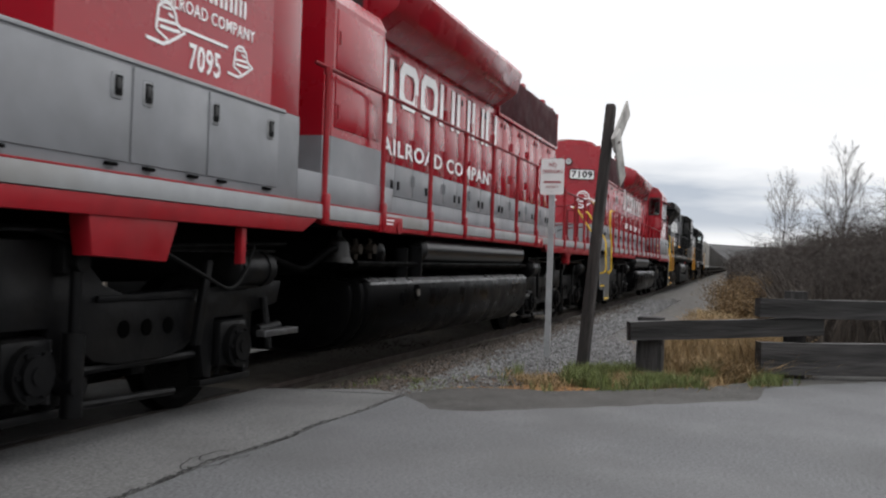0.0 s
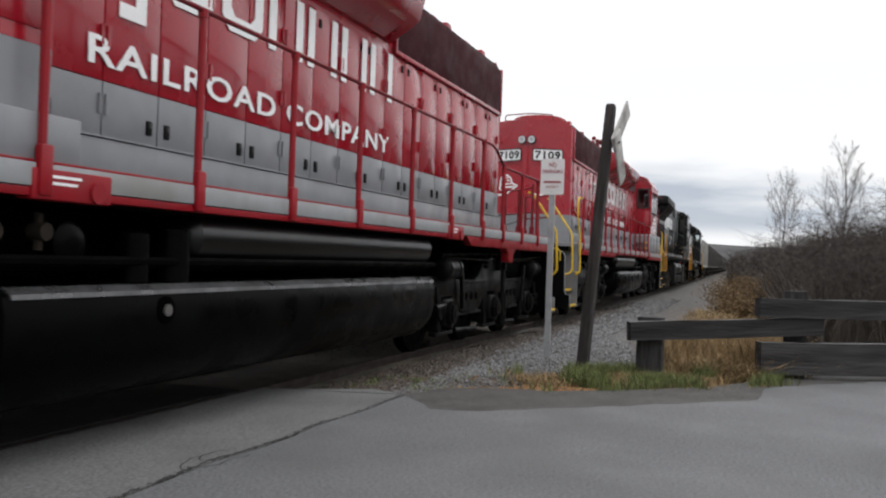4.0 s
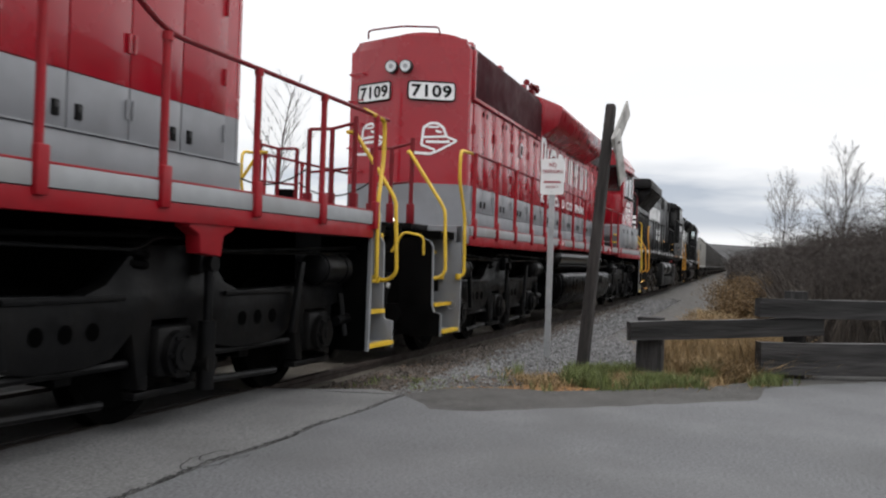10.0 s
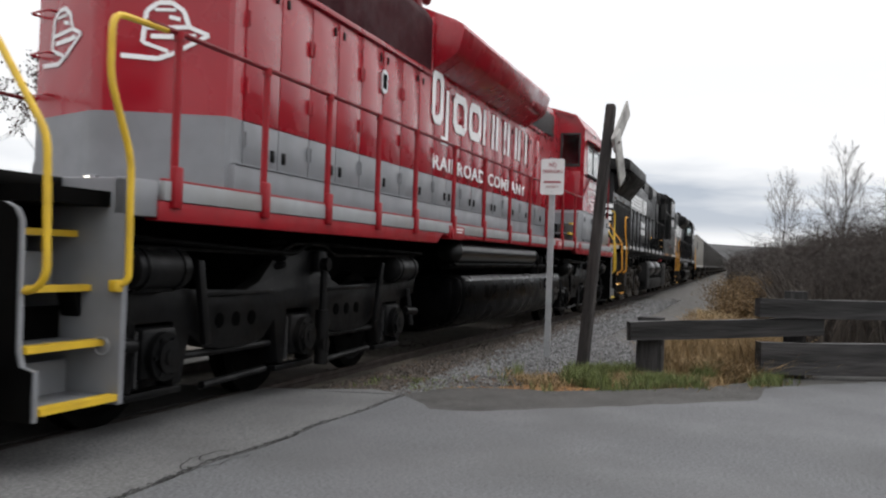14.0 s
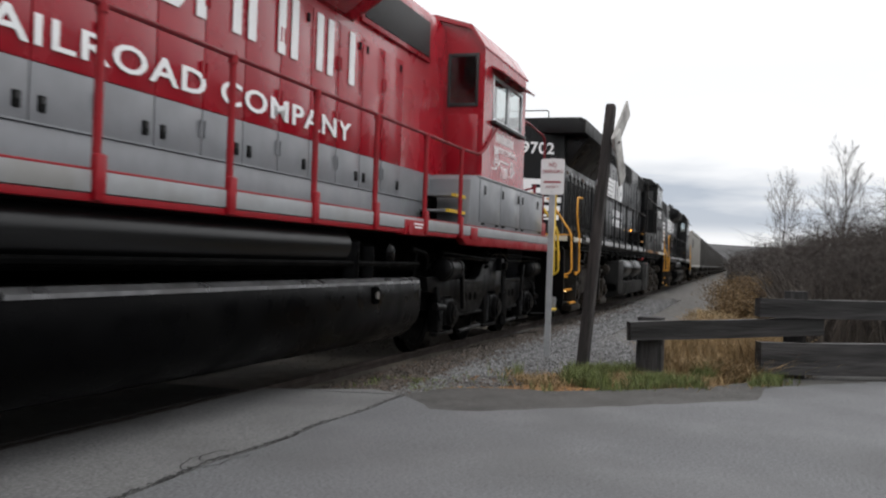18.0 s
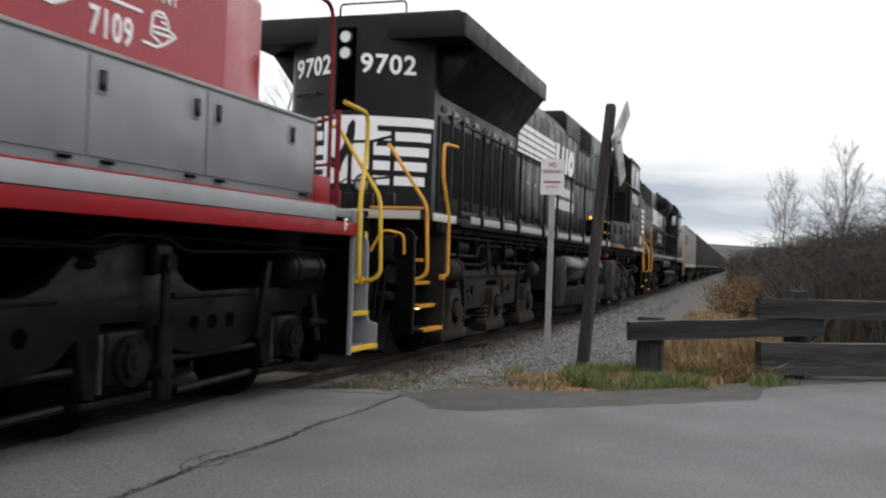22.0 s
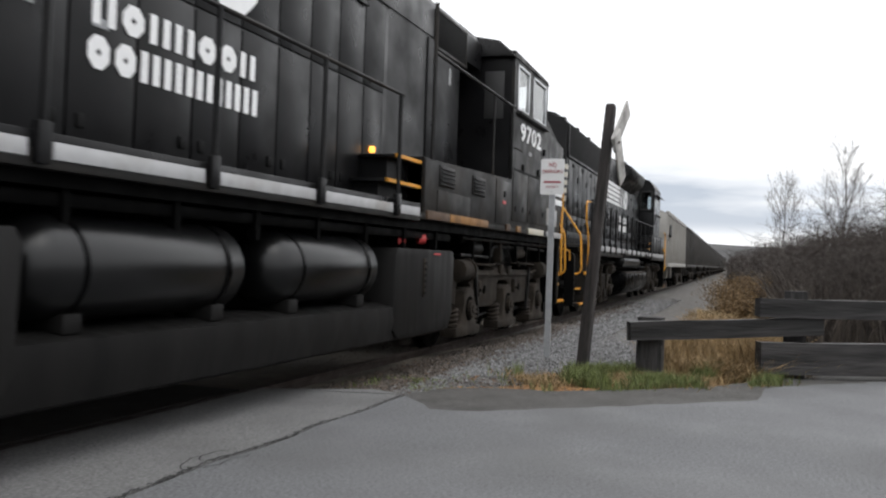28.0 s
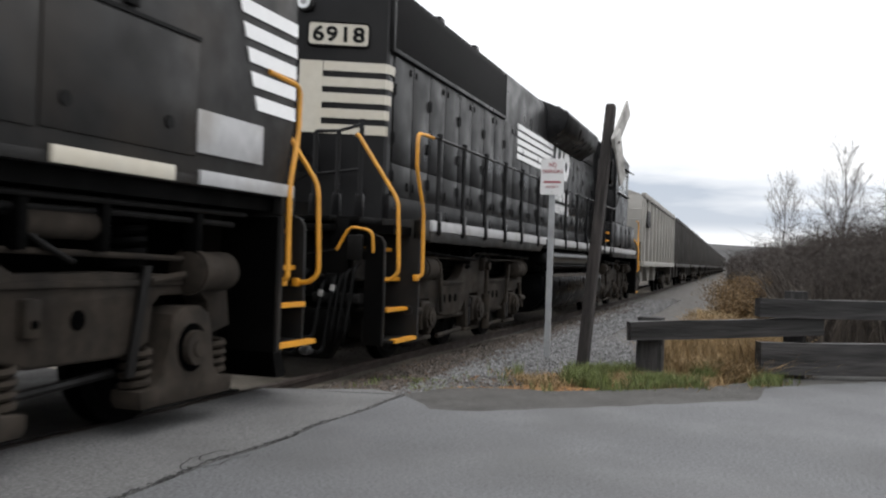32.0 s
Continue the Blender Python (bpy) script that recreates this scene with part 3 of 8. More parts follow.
    if plow:
        bm_pts = [(0.0, 0.66), (-0.22, 0.40), (-0.50, 0.17), (-0.46, 0.13), (-0.12, 0.13), (0.05, 0.40), (0.08, 0.66)]
        for s in (-1, 1):
            bm = bmesh.new()
            inner = [bm.verts.new((mk.x(x + u * w) if mk.flip is not None else x + u * w, s * 0.02, z)) for u, z in bm_pts]
            tip = [bm.verts.new((mk.x(x + (u * 0.45 + 0.02) * w) if mk.flip is not None else x + (u * 0.45 + 0.02) * w, s * 1.10, z + 0.02)) for u, z in bm_pts]
            bm.faces.new(inner), bm.faces.new(list(reversed(tip)))
            for i in range(len(bm_pts)):
                j = (i + 1) % len(bm_pts)
                bm.faces.new((inner[i], tip[i], tip[j], inner[j]))
            part("pilot_plow", bm, PILOT, mk.thing, "dusty curved steel snow plough blade")
    else:
        mk("pilot_plate", PILOT, along_x([(-0.95, 0.66), (-1.0, 0.5), (-0.8, 0.14), (0.8, 0.14), (1.0, 0.5), (0.95, 0.66)], p0, p1, 0.01), label="black sheet steel pilot")
    mk("uncoupling_lever", rail, pipe(round_path([(x - 0.10 * w, -1.27, 1.24), (x - 0.13 * w, -1.27, 1.46), (x - 0.13 * w, -1.02, 1.50), (x - 0.13 * w, -0.88, 1.26)], 0.07), 0.016), both=True, label="bent painted uncoupling lever")
    mk("lever_shaft", PILOT, rod((x - 0.13 * w, -0.88, 1.26), (x - 0.2 * w, -0.15, 1.12), 0.016, 8), both=True)
    r0_, r1_ = span(0.0, -0.14)
    mk("cable_receptacle", PILOT, box(r0_, r1_, -0.32, -0.12, 1.22, 1.42, 0.02))
    r0_, r1_ = span(0.0, -0.10)
    mk("cable_receptacle", PILOT, box(r0_, r1_, 0.3, 0.62, 1.1, 1.38, 0.02))
    v0, v1 = span(0.0, -0.08)
    mk("angle_cock", PILOT, box(v0, v1, -0.86, -0.74, 0.86, 1.02, 0.02), box(v0, v1, -0.62, -0.5, 0.78, 0.92, 0.02))
    mk("angle_cock_handle", PILOT if plate is GREY else DUST, box(v0, v1, -0.70, -0.66, 0.98, 1.0, 0.004))
    for y, zz in ((-0.20, 1.34), (-0.46, 1.40)):
        mk("jumper_cable", HOSE_BROWN, pipe(round_path([(x - 0.1 * w, y, zz), (x - 0.30 * w, y - 0.05, zz - 0.03), (x - 0.50 * w, y - 0.02, zz - 0.26), (x - 0.72 * w, y + 0.03, zz - 0.30)], 0.2), 0.030), label="dusty brown jumper cable")
    if plate is not GREY:
        for i, y in enumerate((-1.08, -1.0, -0.93)):
            mk("air_hose", RUBBER, pipe(round_path([(x, y, 1.12 - 0.05 * i), (x - 0.12 * w, y, 1.08 - 0.05 * i), (x - 0.22 * w, y + 0.04, 0.42), (x - 0.14 * w, y + 0.10, 0.30)], 0.12), 0.020), label="black rubber brake hose")
        mk("pilot_bracket", DUST_TANK, box(*span(-0.10, 0.02), -1.14, -0.6, 0.72, 0.82, 0.02), box(*span(-0.06, 0.02), -1.12, -0.96, 1.16, 1.42, 0.02))
    coupler(mk, x, way)


def end_railing(mk, x, way, paint, deck_z=1.62):
    """The railing across the end platform: stout flat-footed posts, bars and a chain across the gap."""
    w = -way
    xx = x + 0.08 * w
    for y in (-1.02, -0.76, -0.5):
        b0, b1 = sorted((xx - 0.03, xx + 0.03))
        mk("railing_post", paint, rod((xx, y, deck_z), (xx, y, 2.62 if y < -1 else 2.5), 0.027, 8), box(b0, b1, y - 0.045, y + 0.045, deck_z - 0.02, deck_z + 0.22, 0.01), both=True)
    mk("railing_bar", paint, rod((xx, -1.02, 2.56), (xx, -0.76, 2.5), 0.018, 8), rod((xx, -0.76, 2.5), (xx, -0.5, 2.5), 0.018, 8), rod((xx, -1.02, 2.1), (xx, -0.5, 2.05), 0.014, 8), both=True)
    mk("railing_chain", UNDER, pipe([(xx, -0.5 + 0.1 * i, 2.1 - 0.18 * (1 - ((i - 5) / 5) ** 2)) for i in range(11)], 0.009, 6))
    mk("control_box", UNDER, box(min(xx, xx + 0.12 * w), max(xx, xx + 0.12 * w), 0.55, 0.8, 1.7, 2.0, 0.01))


def emd_engine(name, label, origin, span, flip, P, d):
    """A six-axle hood locomotive, built long hood first; flip turns it round. d holds its places along the frame, P its paints."""
    ends = (d["rear"], d["front"])
    trucks = (d["t1"][1], d["t2"][1])
    if flip is not None:
        trucks = tuple(sorted(flip - t for t in trucks))
    thing = engine(name, label, origin, trucks)
    mk = Maker(thing, flip)
    r0, f0 = ends
    he, c0, c1 = d["hood"], d["cab"], d["cab_end"]
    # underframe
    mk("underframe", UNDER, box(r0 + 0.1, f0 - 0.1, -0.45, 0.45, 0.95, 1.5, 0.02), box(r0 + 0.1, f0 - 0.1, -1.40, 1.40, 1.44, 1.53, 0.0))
    mk("walkway", P["deck"], box(r0 + 0.64, f0 - 0.64, -1.48, 1.48, 1.54, 1.615, 0.006))
    for u, v in ((r0 + 0.03, r0 + 0.64), (f0 - 0.64, f0 - 0.03)):
        mk("end_platform", PILOT, box(u, v, -1.05, 1.05, 1.54, 1.612, 0.004))
    for a, b, low in ((r0 + d["sill"], d["tank"][0] - 1.0, 1.38), (d["tank"][0] - 1.0, d["tank"][1] + 1.2, 1.455), (d["tank"][1] + 1.2, f0 - 0.66, 1.385)):
        mk("side_sill", P["frame"], along_y([(a, 1.50), (b, 1.50), (b - (0.25 if b < f0 - 1 else 0), low), (a + (0.25 if a > r0 + 2 else 0), low)], -1.515, -1.42, 0.006), both=True)
    st = d["posts"]
    for a, b in zip([r0 + d["sill"]] + [p for p in st if p > r0 + d["sill"] + 0.2][1 if d["sill"] > 0.8 else 0:], [p for p in st if p > r0 + d["sill"] + 0.2][1 if d["sill"] > 0.8 else 0:] + [d["box"][1] + 0.45]):
        if b - a > 0.1:
            mk("sill_stripe", P["stripe"], box(a + 0.05, b - 0.05, -1.522, -1.47, 1.505, 1.625, 0.005), both=True, label="pale painted walkway edge panel")
        if P["upper"] is RED and b - a > 0.1:
            mk("edge_line", RED_DULL, box(a + 0.05, b - 0.05, -1.512, -1.48, 1.626, 1.640, 0.003), both=True, label="thin red line along the walkway edge")
    # hood in two colours, with a wider foot
    mk("hood_base", P["lower"], box(he + 0.17, c0 - 0.02, -1.0, 1.0, 1.615, 1.90, 0.012))
    mk("base_ledge", P["lower"], box(he + 0.19, c0 - 0.03, -1.012, -0.95, 1.902, 1.914, 0.003), both=True)
    mk("hood_lower", P["lower"], box(he + 0.17, c0, -0.94, 0.94, 1.865, 2.275, 0.0))
    roof = [(-0.94, 2.275), (-0.94, 4.22), (-0.86, 4.36), (-0.6, 4.44), (0.6, 4.44), (0.86, 4.36), (0.94, 4.22), (0.94, 2.275)]
    mk("hood", P["upper"], along_x(roof, he + 0.17, c0, 0.0))
    # the hood's blunt two-faced end
    nose = [(he + 0.18, -0.945), (he + 0.12, -0.93), (he - 0.27, -0.07), (he - 0.28, 0.0), (he - 0.27, 0.07), (he + 0.12, 0.93), (he + 0.18, 0.945)]
    mk("hood_end_lower", P["lower"], along_z(nose, 1.615, 2.275))
    bm_top = along_z(nose, 2.275, 4.25)
    cap = along_z([(he + 0.20, -0.86), (he + 0.14, -0.82), (he - 0.2, -0.07), (he - 0.2, 0.07), (he + 0.14, 0.82), (he + 0.20, 0.86)], 4.25, 4.40)
    mk("hood_end", P["upper"], bm_top, cap)
    mk("end_roof_rail", P["rail"], pipe(round_path([(he - 0.15, -0.55, 4.38), (he - 0.18, -0.55, 4.5), (he - 0.22, 0, 4.53), (he - 0.18, 0.55, 4.5), (he - 0.15, 0.55, 4.38)], 0.1), 0.014))
    ang = math.degrees(math.atan2(0.39, 0.86))
    for s in (-1, 1):
        for (u0, u1, z0, z1, mat, nm, dz) in ((-0.20, 0.26, 3.52, 3.78, WHITE, "number_board", 0.01),):
            cx, cy = he - 0.108, s * 0.44
            plate = bmesh.new()
            hw, hh = 0.34, 0.132
            ring = []
            for qx, qy, a0 in ((hw - 0.05, hh - 0.05, 0), (-hw + 0.05, hh - 0.05, 90), (-hw + 0.05, -hh + 0.05, 180), (hw - 0.05, -hh + 0.05, 270)):
                for k in range(5):
                    a = radians(a0 + 22.5 * k)
                    ring.append((qx + 0.05 * math.cos(a), qy + 0.05 * math.sin(a)))
            lo_v = [plate.verts.new((-0.0, u, v)) for u, v in ring]
            hi_v = [plate.verts.new((-0.02, u, v)) for u, v in ring]
            plate.faces.new(lo_v), plate.faces.new(list(reversed(hi_v)))
            for k in range(len(ring)):
                plate.faces.new((lo_v[k], hi_v[k], hi_v[(k + 1) % len(ring)], lo_v[(k + 1) % len(ring)]))
            board = part("number_board", plate, P["board"], thing, "white number board with rounded corners")
            turn = 180 if flip is not None else 0
            yaw_b = -s * ang
            board.matrix_basis = pose(mk.x(cx), cy if flip is None else -cy, d["board_z"], 0, 0, turn + yaw_b)
            words(d["number"], HOLE, board, pose(-0.022, 0.29, -0.09, 90, 0, -90), 0.18, 0.58, "digits", "black road number", 0.03)
            rim = bmesh.new()
            for k in range(len(ring)):
                u, v = ring[k], ring[(k + 1) % len(ring)]
                rod((-0.02, u[0], u[1]), (-0.02, v[0], v[1]), 0.012, 6)(rim)
            part("board_rim", rim, HOLE, board)
    for y in (-0.11, 0.11):
        hl = mk("headlight", SEAL, rod((he - 0.34, y, d["board_z"] + 0.33), (he - 0.26, y, d["board_z"] + 0.33), 0.095, 16), label="round headlight in a dark ring")
        mk("lens", CHROME, rod((he - 0.346, y, d["board_z"] + 0.33), (he - 0.338, y, d["board_z"] + 0.33), 0.078, 16), under=hl)
        mk("bulb", PALE, rod((he - 0.352, y, d["board_z"] + 0.33), (he - 0.345, y, d["board_z"] + 0.33), 0.035, 12), under=hl)
    for z in (2.45, 2.8, 3.15, 3.5, 3.9):
        mk("ladder_rung", P["upper"], pipe(round_path([(he + 0.10, 0.90, z), (he + 0.0, 0.92, z), (he - 0.09, 0.66, z), (he + 0.0, 0.64, z)], 0.04), 0.011, 6))
    # doors with their latches
    xs = d["doors"]
    for i, (a, b) in enumerate(zip(xs, xs[1:])):
        top = 3.50 if (a < d["rad"][1] or a > d["blister"][1] - 0.2) else 3.52
        mk("hood_door", P["upper"], box(a + 0.008, b - 0.008, -0.953, -0.93, 2.279, top, 0.004), both=True)
        lowdoor = mk("lower_door", P["lower"], box(a + 0.008, b - 0.008, -0.953, -0.93, 1.92, 2.270, 0.004), both=True)
        side = b - 0.1 if i % 2 == 0 else a + 0.1
        latch = mk("door_latch", HOLE, box(side - 0.03, side + 0.03, -0.968, -0.945, 1.985, 2.085, 0.008), both=True, label="black recessed paddle latch")
        mk("latch_paddle", SEAL, box(side - 0.014, side + 0.014, -0.974, -0.962, 2.035, 2.07, 0.004), under=latch)
        mk("door_latch", HOLE, box(side - 0.022, side + 0.022, -0.966, -0.945, 3.36, 3.44, 0.006), both=True)
        for z in (2.5, 3.05):
            hx = a + 0.03 if i % 2 == 0 else b - 0.03
            mk("door_hinge", P["upper"], rod((hx, -0.962, z), (hx, -0.962, z + 0.13), 0.014, 6), both=True)
        hx = a + 0.03 if i % 2 == 0 else b - 0.03
        mk("door_hinge", P["lower"], rod((hx, -0.962, 2.06), (hx, -0.962, 2.19), 0.012, 6), both=True)
    # radiator grille
    g0, g1 = d["rad"]
    mk("radiator_grille", P["grille"], along_x([(-0.975, 3.58), (-0.975, 4.20), (-0.90, 4.33), (-0.86, 4.33), (-0.9, 3.56)], g0 + 0.06, g1 - 0.05, 0.004), both=True, label="dark mesh radiator intake")
    mk("grille_frame", P["upper"], box(g0, g1, -0.985, -0.93, 3.52, 3.575, 0.008), box(g0, g0 + 0.06, -0.985, -0.9, 3.54, 4.26, 0.006), box(g1 - 0.05, g1, -0.985, -0.9, 3.54, 4.26, 0.006), both=True)
    # flared brake housing on the roof
    b0, b1 = d["blister"]
    mk("brake_blister", P["upper"], along_x([(-0.93, 3.60), (-1.24, 3.80), (-1.30, 3.86), (-1.37, 4.13), (-1.33, 4.20), (-1.22, 4.26), (-0.7, 4.47), (0.7, 4.47), (1.22, 4.26), (1.33, 4.20), (1.37, 4.13), (1.30, 3.86), (1.24, 3.80), (0.93, 3.60)], b0, b1, 0.03), label="flared roof housing above the hood")
    mk("blister_panel", P["upper"], along_x([(-0.985, 3.622), (-1.225, 3.777), (-1.215, 3.79), (-0.975, 3.635)], b0 + 0.3, b1 - 0.3), both=True)
    for x in np.linspace(g0 + 0.75, g1 - 0.75, 3):
        mk("radiator_fan", P["roof"], rod((x, 0, 4.42), (x, 0, 4.56), 0.62, 20), rod((x, 0, 4.55), (x, 0, 4.60), 0.55, 20))
    for x in np.linspace(b0 + 1.1, b1 - 1.1, 2):
        mk("brake_fan", P["roof"], rod((x, 0, 4.44), (x, 0, 4.58), 0.60, 20))
    hx = d["horn"]
    hx, hy = hx - 0.35, -0.80
    horn = mk("air_horn", P["rail"], box(hx - 0.10, hx + 0.10, hy - 0.06, hy + 0.06, 4.34, 4.47, 0.02), rod((hx - 0.16, hy, 4.50), (hx + 0.16, hy, 4.50), 0.03, 8), label="cluster of roof air horns")
    for dx, dy, dz, w in ((-0.12, -0.06, 0.03, 1), (0.0, 0.05, 0.07, -1), (0.10, -0.02, 0.02, 1)):
        mk("horn_bell", P["rail"], rod((hx + dx - 0.18 * w, hy + dy, 4.50 + dz), (hx + dx + 0.10 * w, hy + dy, 4.50 + dz), 0.022, 10), rod((hx + dx + 0.10 * w, hy + dy, 4.50 + dz), (hx + dx + 0.24 * w, hy + dy, 4.50 + dz), 0.026, 12, 0.062), under=horn)
    for lx in (g0 + 0.5, g0 + 2.2, g0 + 3.9, d["blister"][0] + 0.9, d["blister"][1] - 0.9):
        mk("lifting_lug", P["upper"], box(lx - 0.10, lx + 0.10, -0.80, -0.70, 4.38, 4.475, 0.015), both=True)
    mk("exhaust_stack", UNDER, box(b1 + 0.35, b1 + 0.9, -0.3, 0.3, 4.42, 4.62, 0.03))
    # intake behind the cab
    mk("air_intake", GRILLE, box(b1 + 0.2, c0 - 0.75, -0.985, -0.93, 3.72, 4.16, 0.01), both=True, label="dark mesh air intake")
    mk("intake_frame", P["upper"], box(b1 + 0.14, c0 - 0.69, -0.975, -0.93, 3.66, 4.21, 0.01), both=True)
    # cab
    mk("cab_base", P["lower"], box(d["box"][0] + 0.5, c1, -1.0, 1.0, 1.615, 2.3, 0.0))
    cab_pts = [(-1.49, 2.29), (-1.49, 3.98), (-1.30, 4.28), (-0.8, 4.42), (0.8, 4.42), (1.30, 4.28), (1.49, 3.98), (1.49, 2.29)]
    wx0, wx1 = c0 + 0.42, c1 - 0.22
    end_wall = []
    for e in (c0, c1 - 0.035):
        end_wall += [box(e, e + 0.035, -1.49, 1.49, 2.29, 3.26), box(e, e + 0.035, -1.0, 1.0, 3.26, 3.89), box(e, e + 0.035, -1.49, -1.38, 3.26, 3.89), box(e, e + 0.035, 1.38, 1.49, 3.26, 3.89),
                     along_x([(-1.49, 3.89), (-1.49, 3.98), (-1.30, 4.28), (-0.8, 4.42), (0.8, 4.42), (1.30, 4.28), (1.49, 3.98), (1.49, 3.89)], e, e + 0.035)]
    mk("cab_shell", P["upper"], *end_wall,
       box(c0 + 0.03, c1 - 0.03, -1.49, -1.455, 2.29, 3.10, 0.0), box(c0 + 0.03, wx0, -1.49, -1.455, 3.10, 3.72, 0.0), box(wx1, c1 - 0.03, -1.49, -1.455, 3.10, 3.72, 0.0), box(c0 + 0.03, c1 - 0.03, -1.49, -1.455, 3.72, 3.98, 0.0),
       box(c0 + 0.03, c1 - 0.03, 1.455, 1.49, 2.29, 3.10, 0.0), box(c0 + 0.03, wx0, 1.455, 1.49, 3.10, 3.72, 0.0), box(wx1, c1 - 0.03, 1.455, 1.49, 3.10, 3.72, 0.0), box(c0 + 0.03, c1 - 0.03, 1.455, 1.49, 3.72, 3.98, 0.0))
    mk("cab_floor", UNDER, box(c0 + 0.04, c1 - 0.04, -1.45, 1.45, 2.29, 2.36, 0.0))
    mk("cab_roof", P["cabroof"], along_x([(-1.49, 3.98), (-1.5, 4.01), (-1.31, 4.30), (-0.8, 4.45), (0.8, 4.45), (1.31, 4.30), (1.5, 4.01), (1.49, 3.98), (1.28, 4.25), (0.8, 4.39), (-0.8, 4.39), (-1.28, 4.25)], c0 - 0.06, c1 + 0.12))
    for s in ("a", "b"):
        m0, m1 = (wx0, (wx0 + wx1) / 2) if s == "a" else ((wx0 + wx1) / 2, wx1)
        win = mk("cab_window", CHROME, box(m0, m0 + 0.04, -1.50, -1.45, 3.10, 3.72, 0.004), box(m1 - 0.04, m1, -1.50, -1.45, 3.10, 3.72, 0.004), box(m0 + 0.04, m1 - 0.04, -1.50, -1.45, 3.10, 3.14, 0.004), box(m0 + 0.04, m1 - 0.04, -1.50, -1.45, 3.68, 3.72, 0.004), both=True, label="sliding cab window in an aluminium frame")
        pn = mk("pane", GLASS, box(m0 + 0.04, m1 - 0.04, -1.478, -1.470, 3.14, 3.68), under=win)
        pn.visible_shadow = False
    mk("window_armrest", SEAL, box(wx0 - 0.05, wx1 + 0.05, -1.56, -1.49, 3.05, 3.095, 0.01), both=True)
    mk("sun_visor", P["cabroof"], along_x([(-1.49, 3.80), (-1.66, 3.72), (-1.665, 3.735), (-1.49, 3.83)], wx0 - 0.1, wx1 + 0.1), both=True)
    for e in (c0 - 0.02, c1):
        rear = mk("end_cab_window", SEAL, box(e, e + 0.02, -1.41, -1.37, 3.22, 3.93, 0.006), box(e, e + 0.02, -1.02, -0.98, 3.22, 3.93, 0.006), box(e, e + 0.02, -1.37, -1.02, 3.22, 3.27, 0.006), box(e, e + 0.02, -1.37, -1.02, 3.88, 3.93, 0.006), both=True, label="upright cab end window")
        for s in (-1, 1):
            ys_ = sorted((s * 1.37, s * 1.02))
            pn = mk("pane", GLASS, box(e + 0.006, e + 0.012, ys_[0], ys_[1], 3.27, 3.88), under=rear)
            pn.visible_shadow = False
    mk("rear_cab_door", P["upper"], box(c0 - 0.025, c0, -1.42, -1.0, 2.32, 3.12, 0.01), both=True)
    # nose
    n1 = d["nose"]
    nose_w = [(-0.95, 1.615), (-0.95, 3.28), (-0.85, 3.42), (0.85, 3.42), (0.95, 3.28), (0.95, 1.615)]
    mk("short_hood", P["upper"], along_x(nose_w, c1, n1, 0.04))
    if P["upper"] is RED:
        mk("nose_handrail", P["rail"], pipe(round_path([(c1 + 0.01, -1.43, 3.40), (c1 + 0.6, -1.43, 3.40), (n1 + 0.36, -1.40, 3.36), (n1 + 0.42, -1.40, 3.2), (n1 + 0.42, -1.40, 1.62)], 0.14), 0.019), both=True, label="tall bent handrail beside the short hood")
    # side cabinets with doors, latches and hinges
    k0, k1 = d["box"]
    mk("side_cabinet", P["lower"], along_y([(k0 - 0.11 * d["cab_steps"], 1.63), (k1, 1.63), (k1, 2.29), (k0 + 0.14 * d["cab_steps"], 2.29), (k0 - 0.04 * d["cab_steps"], 2.22)], -1.50, -0.93, 0.012), both=True, label="grey battery cabinet beside the cab")
    cuts = d["cuts"]
    for i, (a, b) in enumerate(zip(cuts, cuts[1:])):
        dr = mk("cabinet_door", P["lower"], box(a + 0.01, b - 0.01, -1.512, -1.49, 1.70, 2.255, 0.006), both=True)
        mk("cabinet_hinge", UNDER, box(a + 0.12, a + 0.22, -1.530, -1.505, 1.668, 1.688, 0.005), box(b - 0.22, b - 0.12, -1.530, -1.505, 1.668, 1.688, 0.005), under=dr)
    for lx in d["latches"]:
        latch = mk("cabinet_latch", P["rim"], box(lx - 0.045, lx + 0.045, -1.519, -1.505, 2.045, 2.195, 0.012), label="recessed black latch in a pale rim")
        mk("latch_bowl", HOLE, box(lx - 0.030, lx + 0.030, -1.523, -1.516, 2.065, 2.180, 0.010), under=latch)
        mk("latch_paddle", SEAL, box(lx - 0.020, lx + 0.020, -1.531, -1.521, 2.10, 2.165, 0.006), under=latch)
    mk("cabinet_gutter", P["rim"], box(k0 + 0.25, k1, -1.515, -1.48, 2.275, 2.30, 0.004), both=True)
    for k in range(2 if d["cab_steps"] else 0):
        a, zz = k0 - 0.68 + 0.2 * k, 1.80 + 0.20 * k
        t = mk("cab_step", P["lower"], box(a - 0.02, k0 - 0.1, -1.44, -1.06, zz - 0.025, zz, 0.004), both=True)
        # black sheet stands for the shade beneath the cab treads
        mk("step_riser", UNDER, box(a + 0.02, k0 - 0.11, -1.08, -1.06, 1.62 + 0.19 * k, zz - 0.026), both=True)
        mk("tread_edge", P["tread"], box(a - 0.025, k0 - 0.1, -1.455, -1.40, zz - 0.034, zz + 0.004), under=t, label="painted step edge")
    if d["cab_steps"]:
        mk("frame_tag", P["frame"], box(k0 - 0.05, k0 + 0.24, -1.532, -1.49, 1.46, 1.61, 0.004))
        mk("end_tag", P["frame"], box(k1 - 0.15, k1 + 0.3, -1.50, -1.46, 1.64, 1.86, 0.004))
    # handrails
    hz = d["rail_z"]
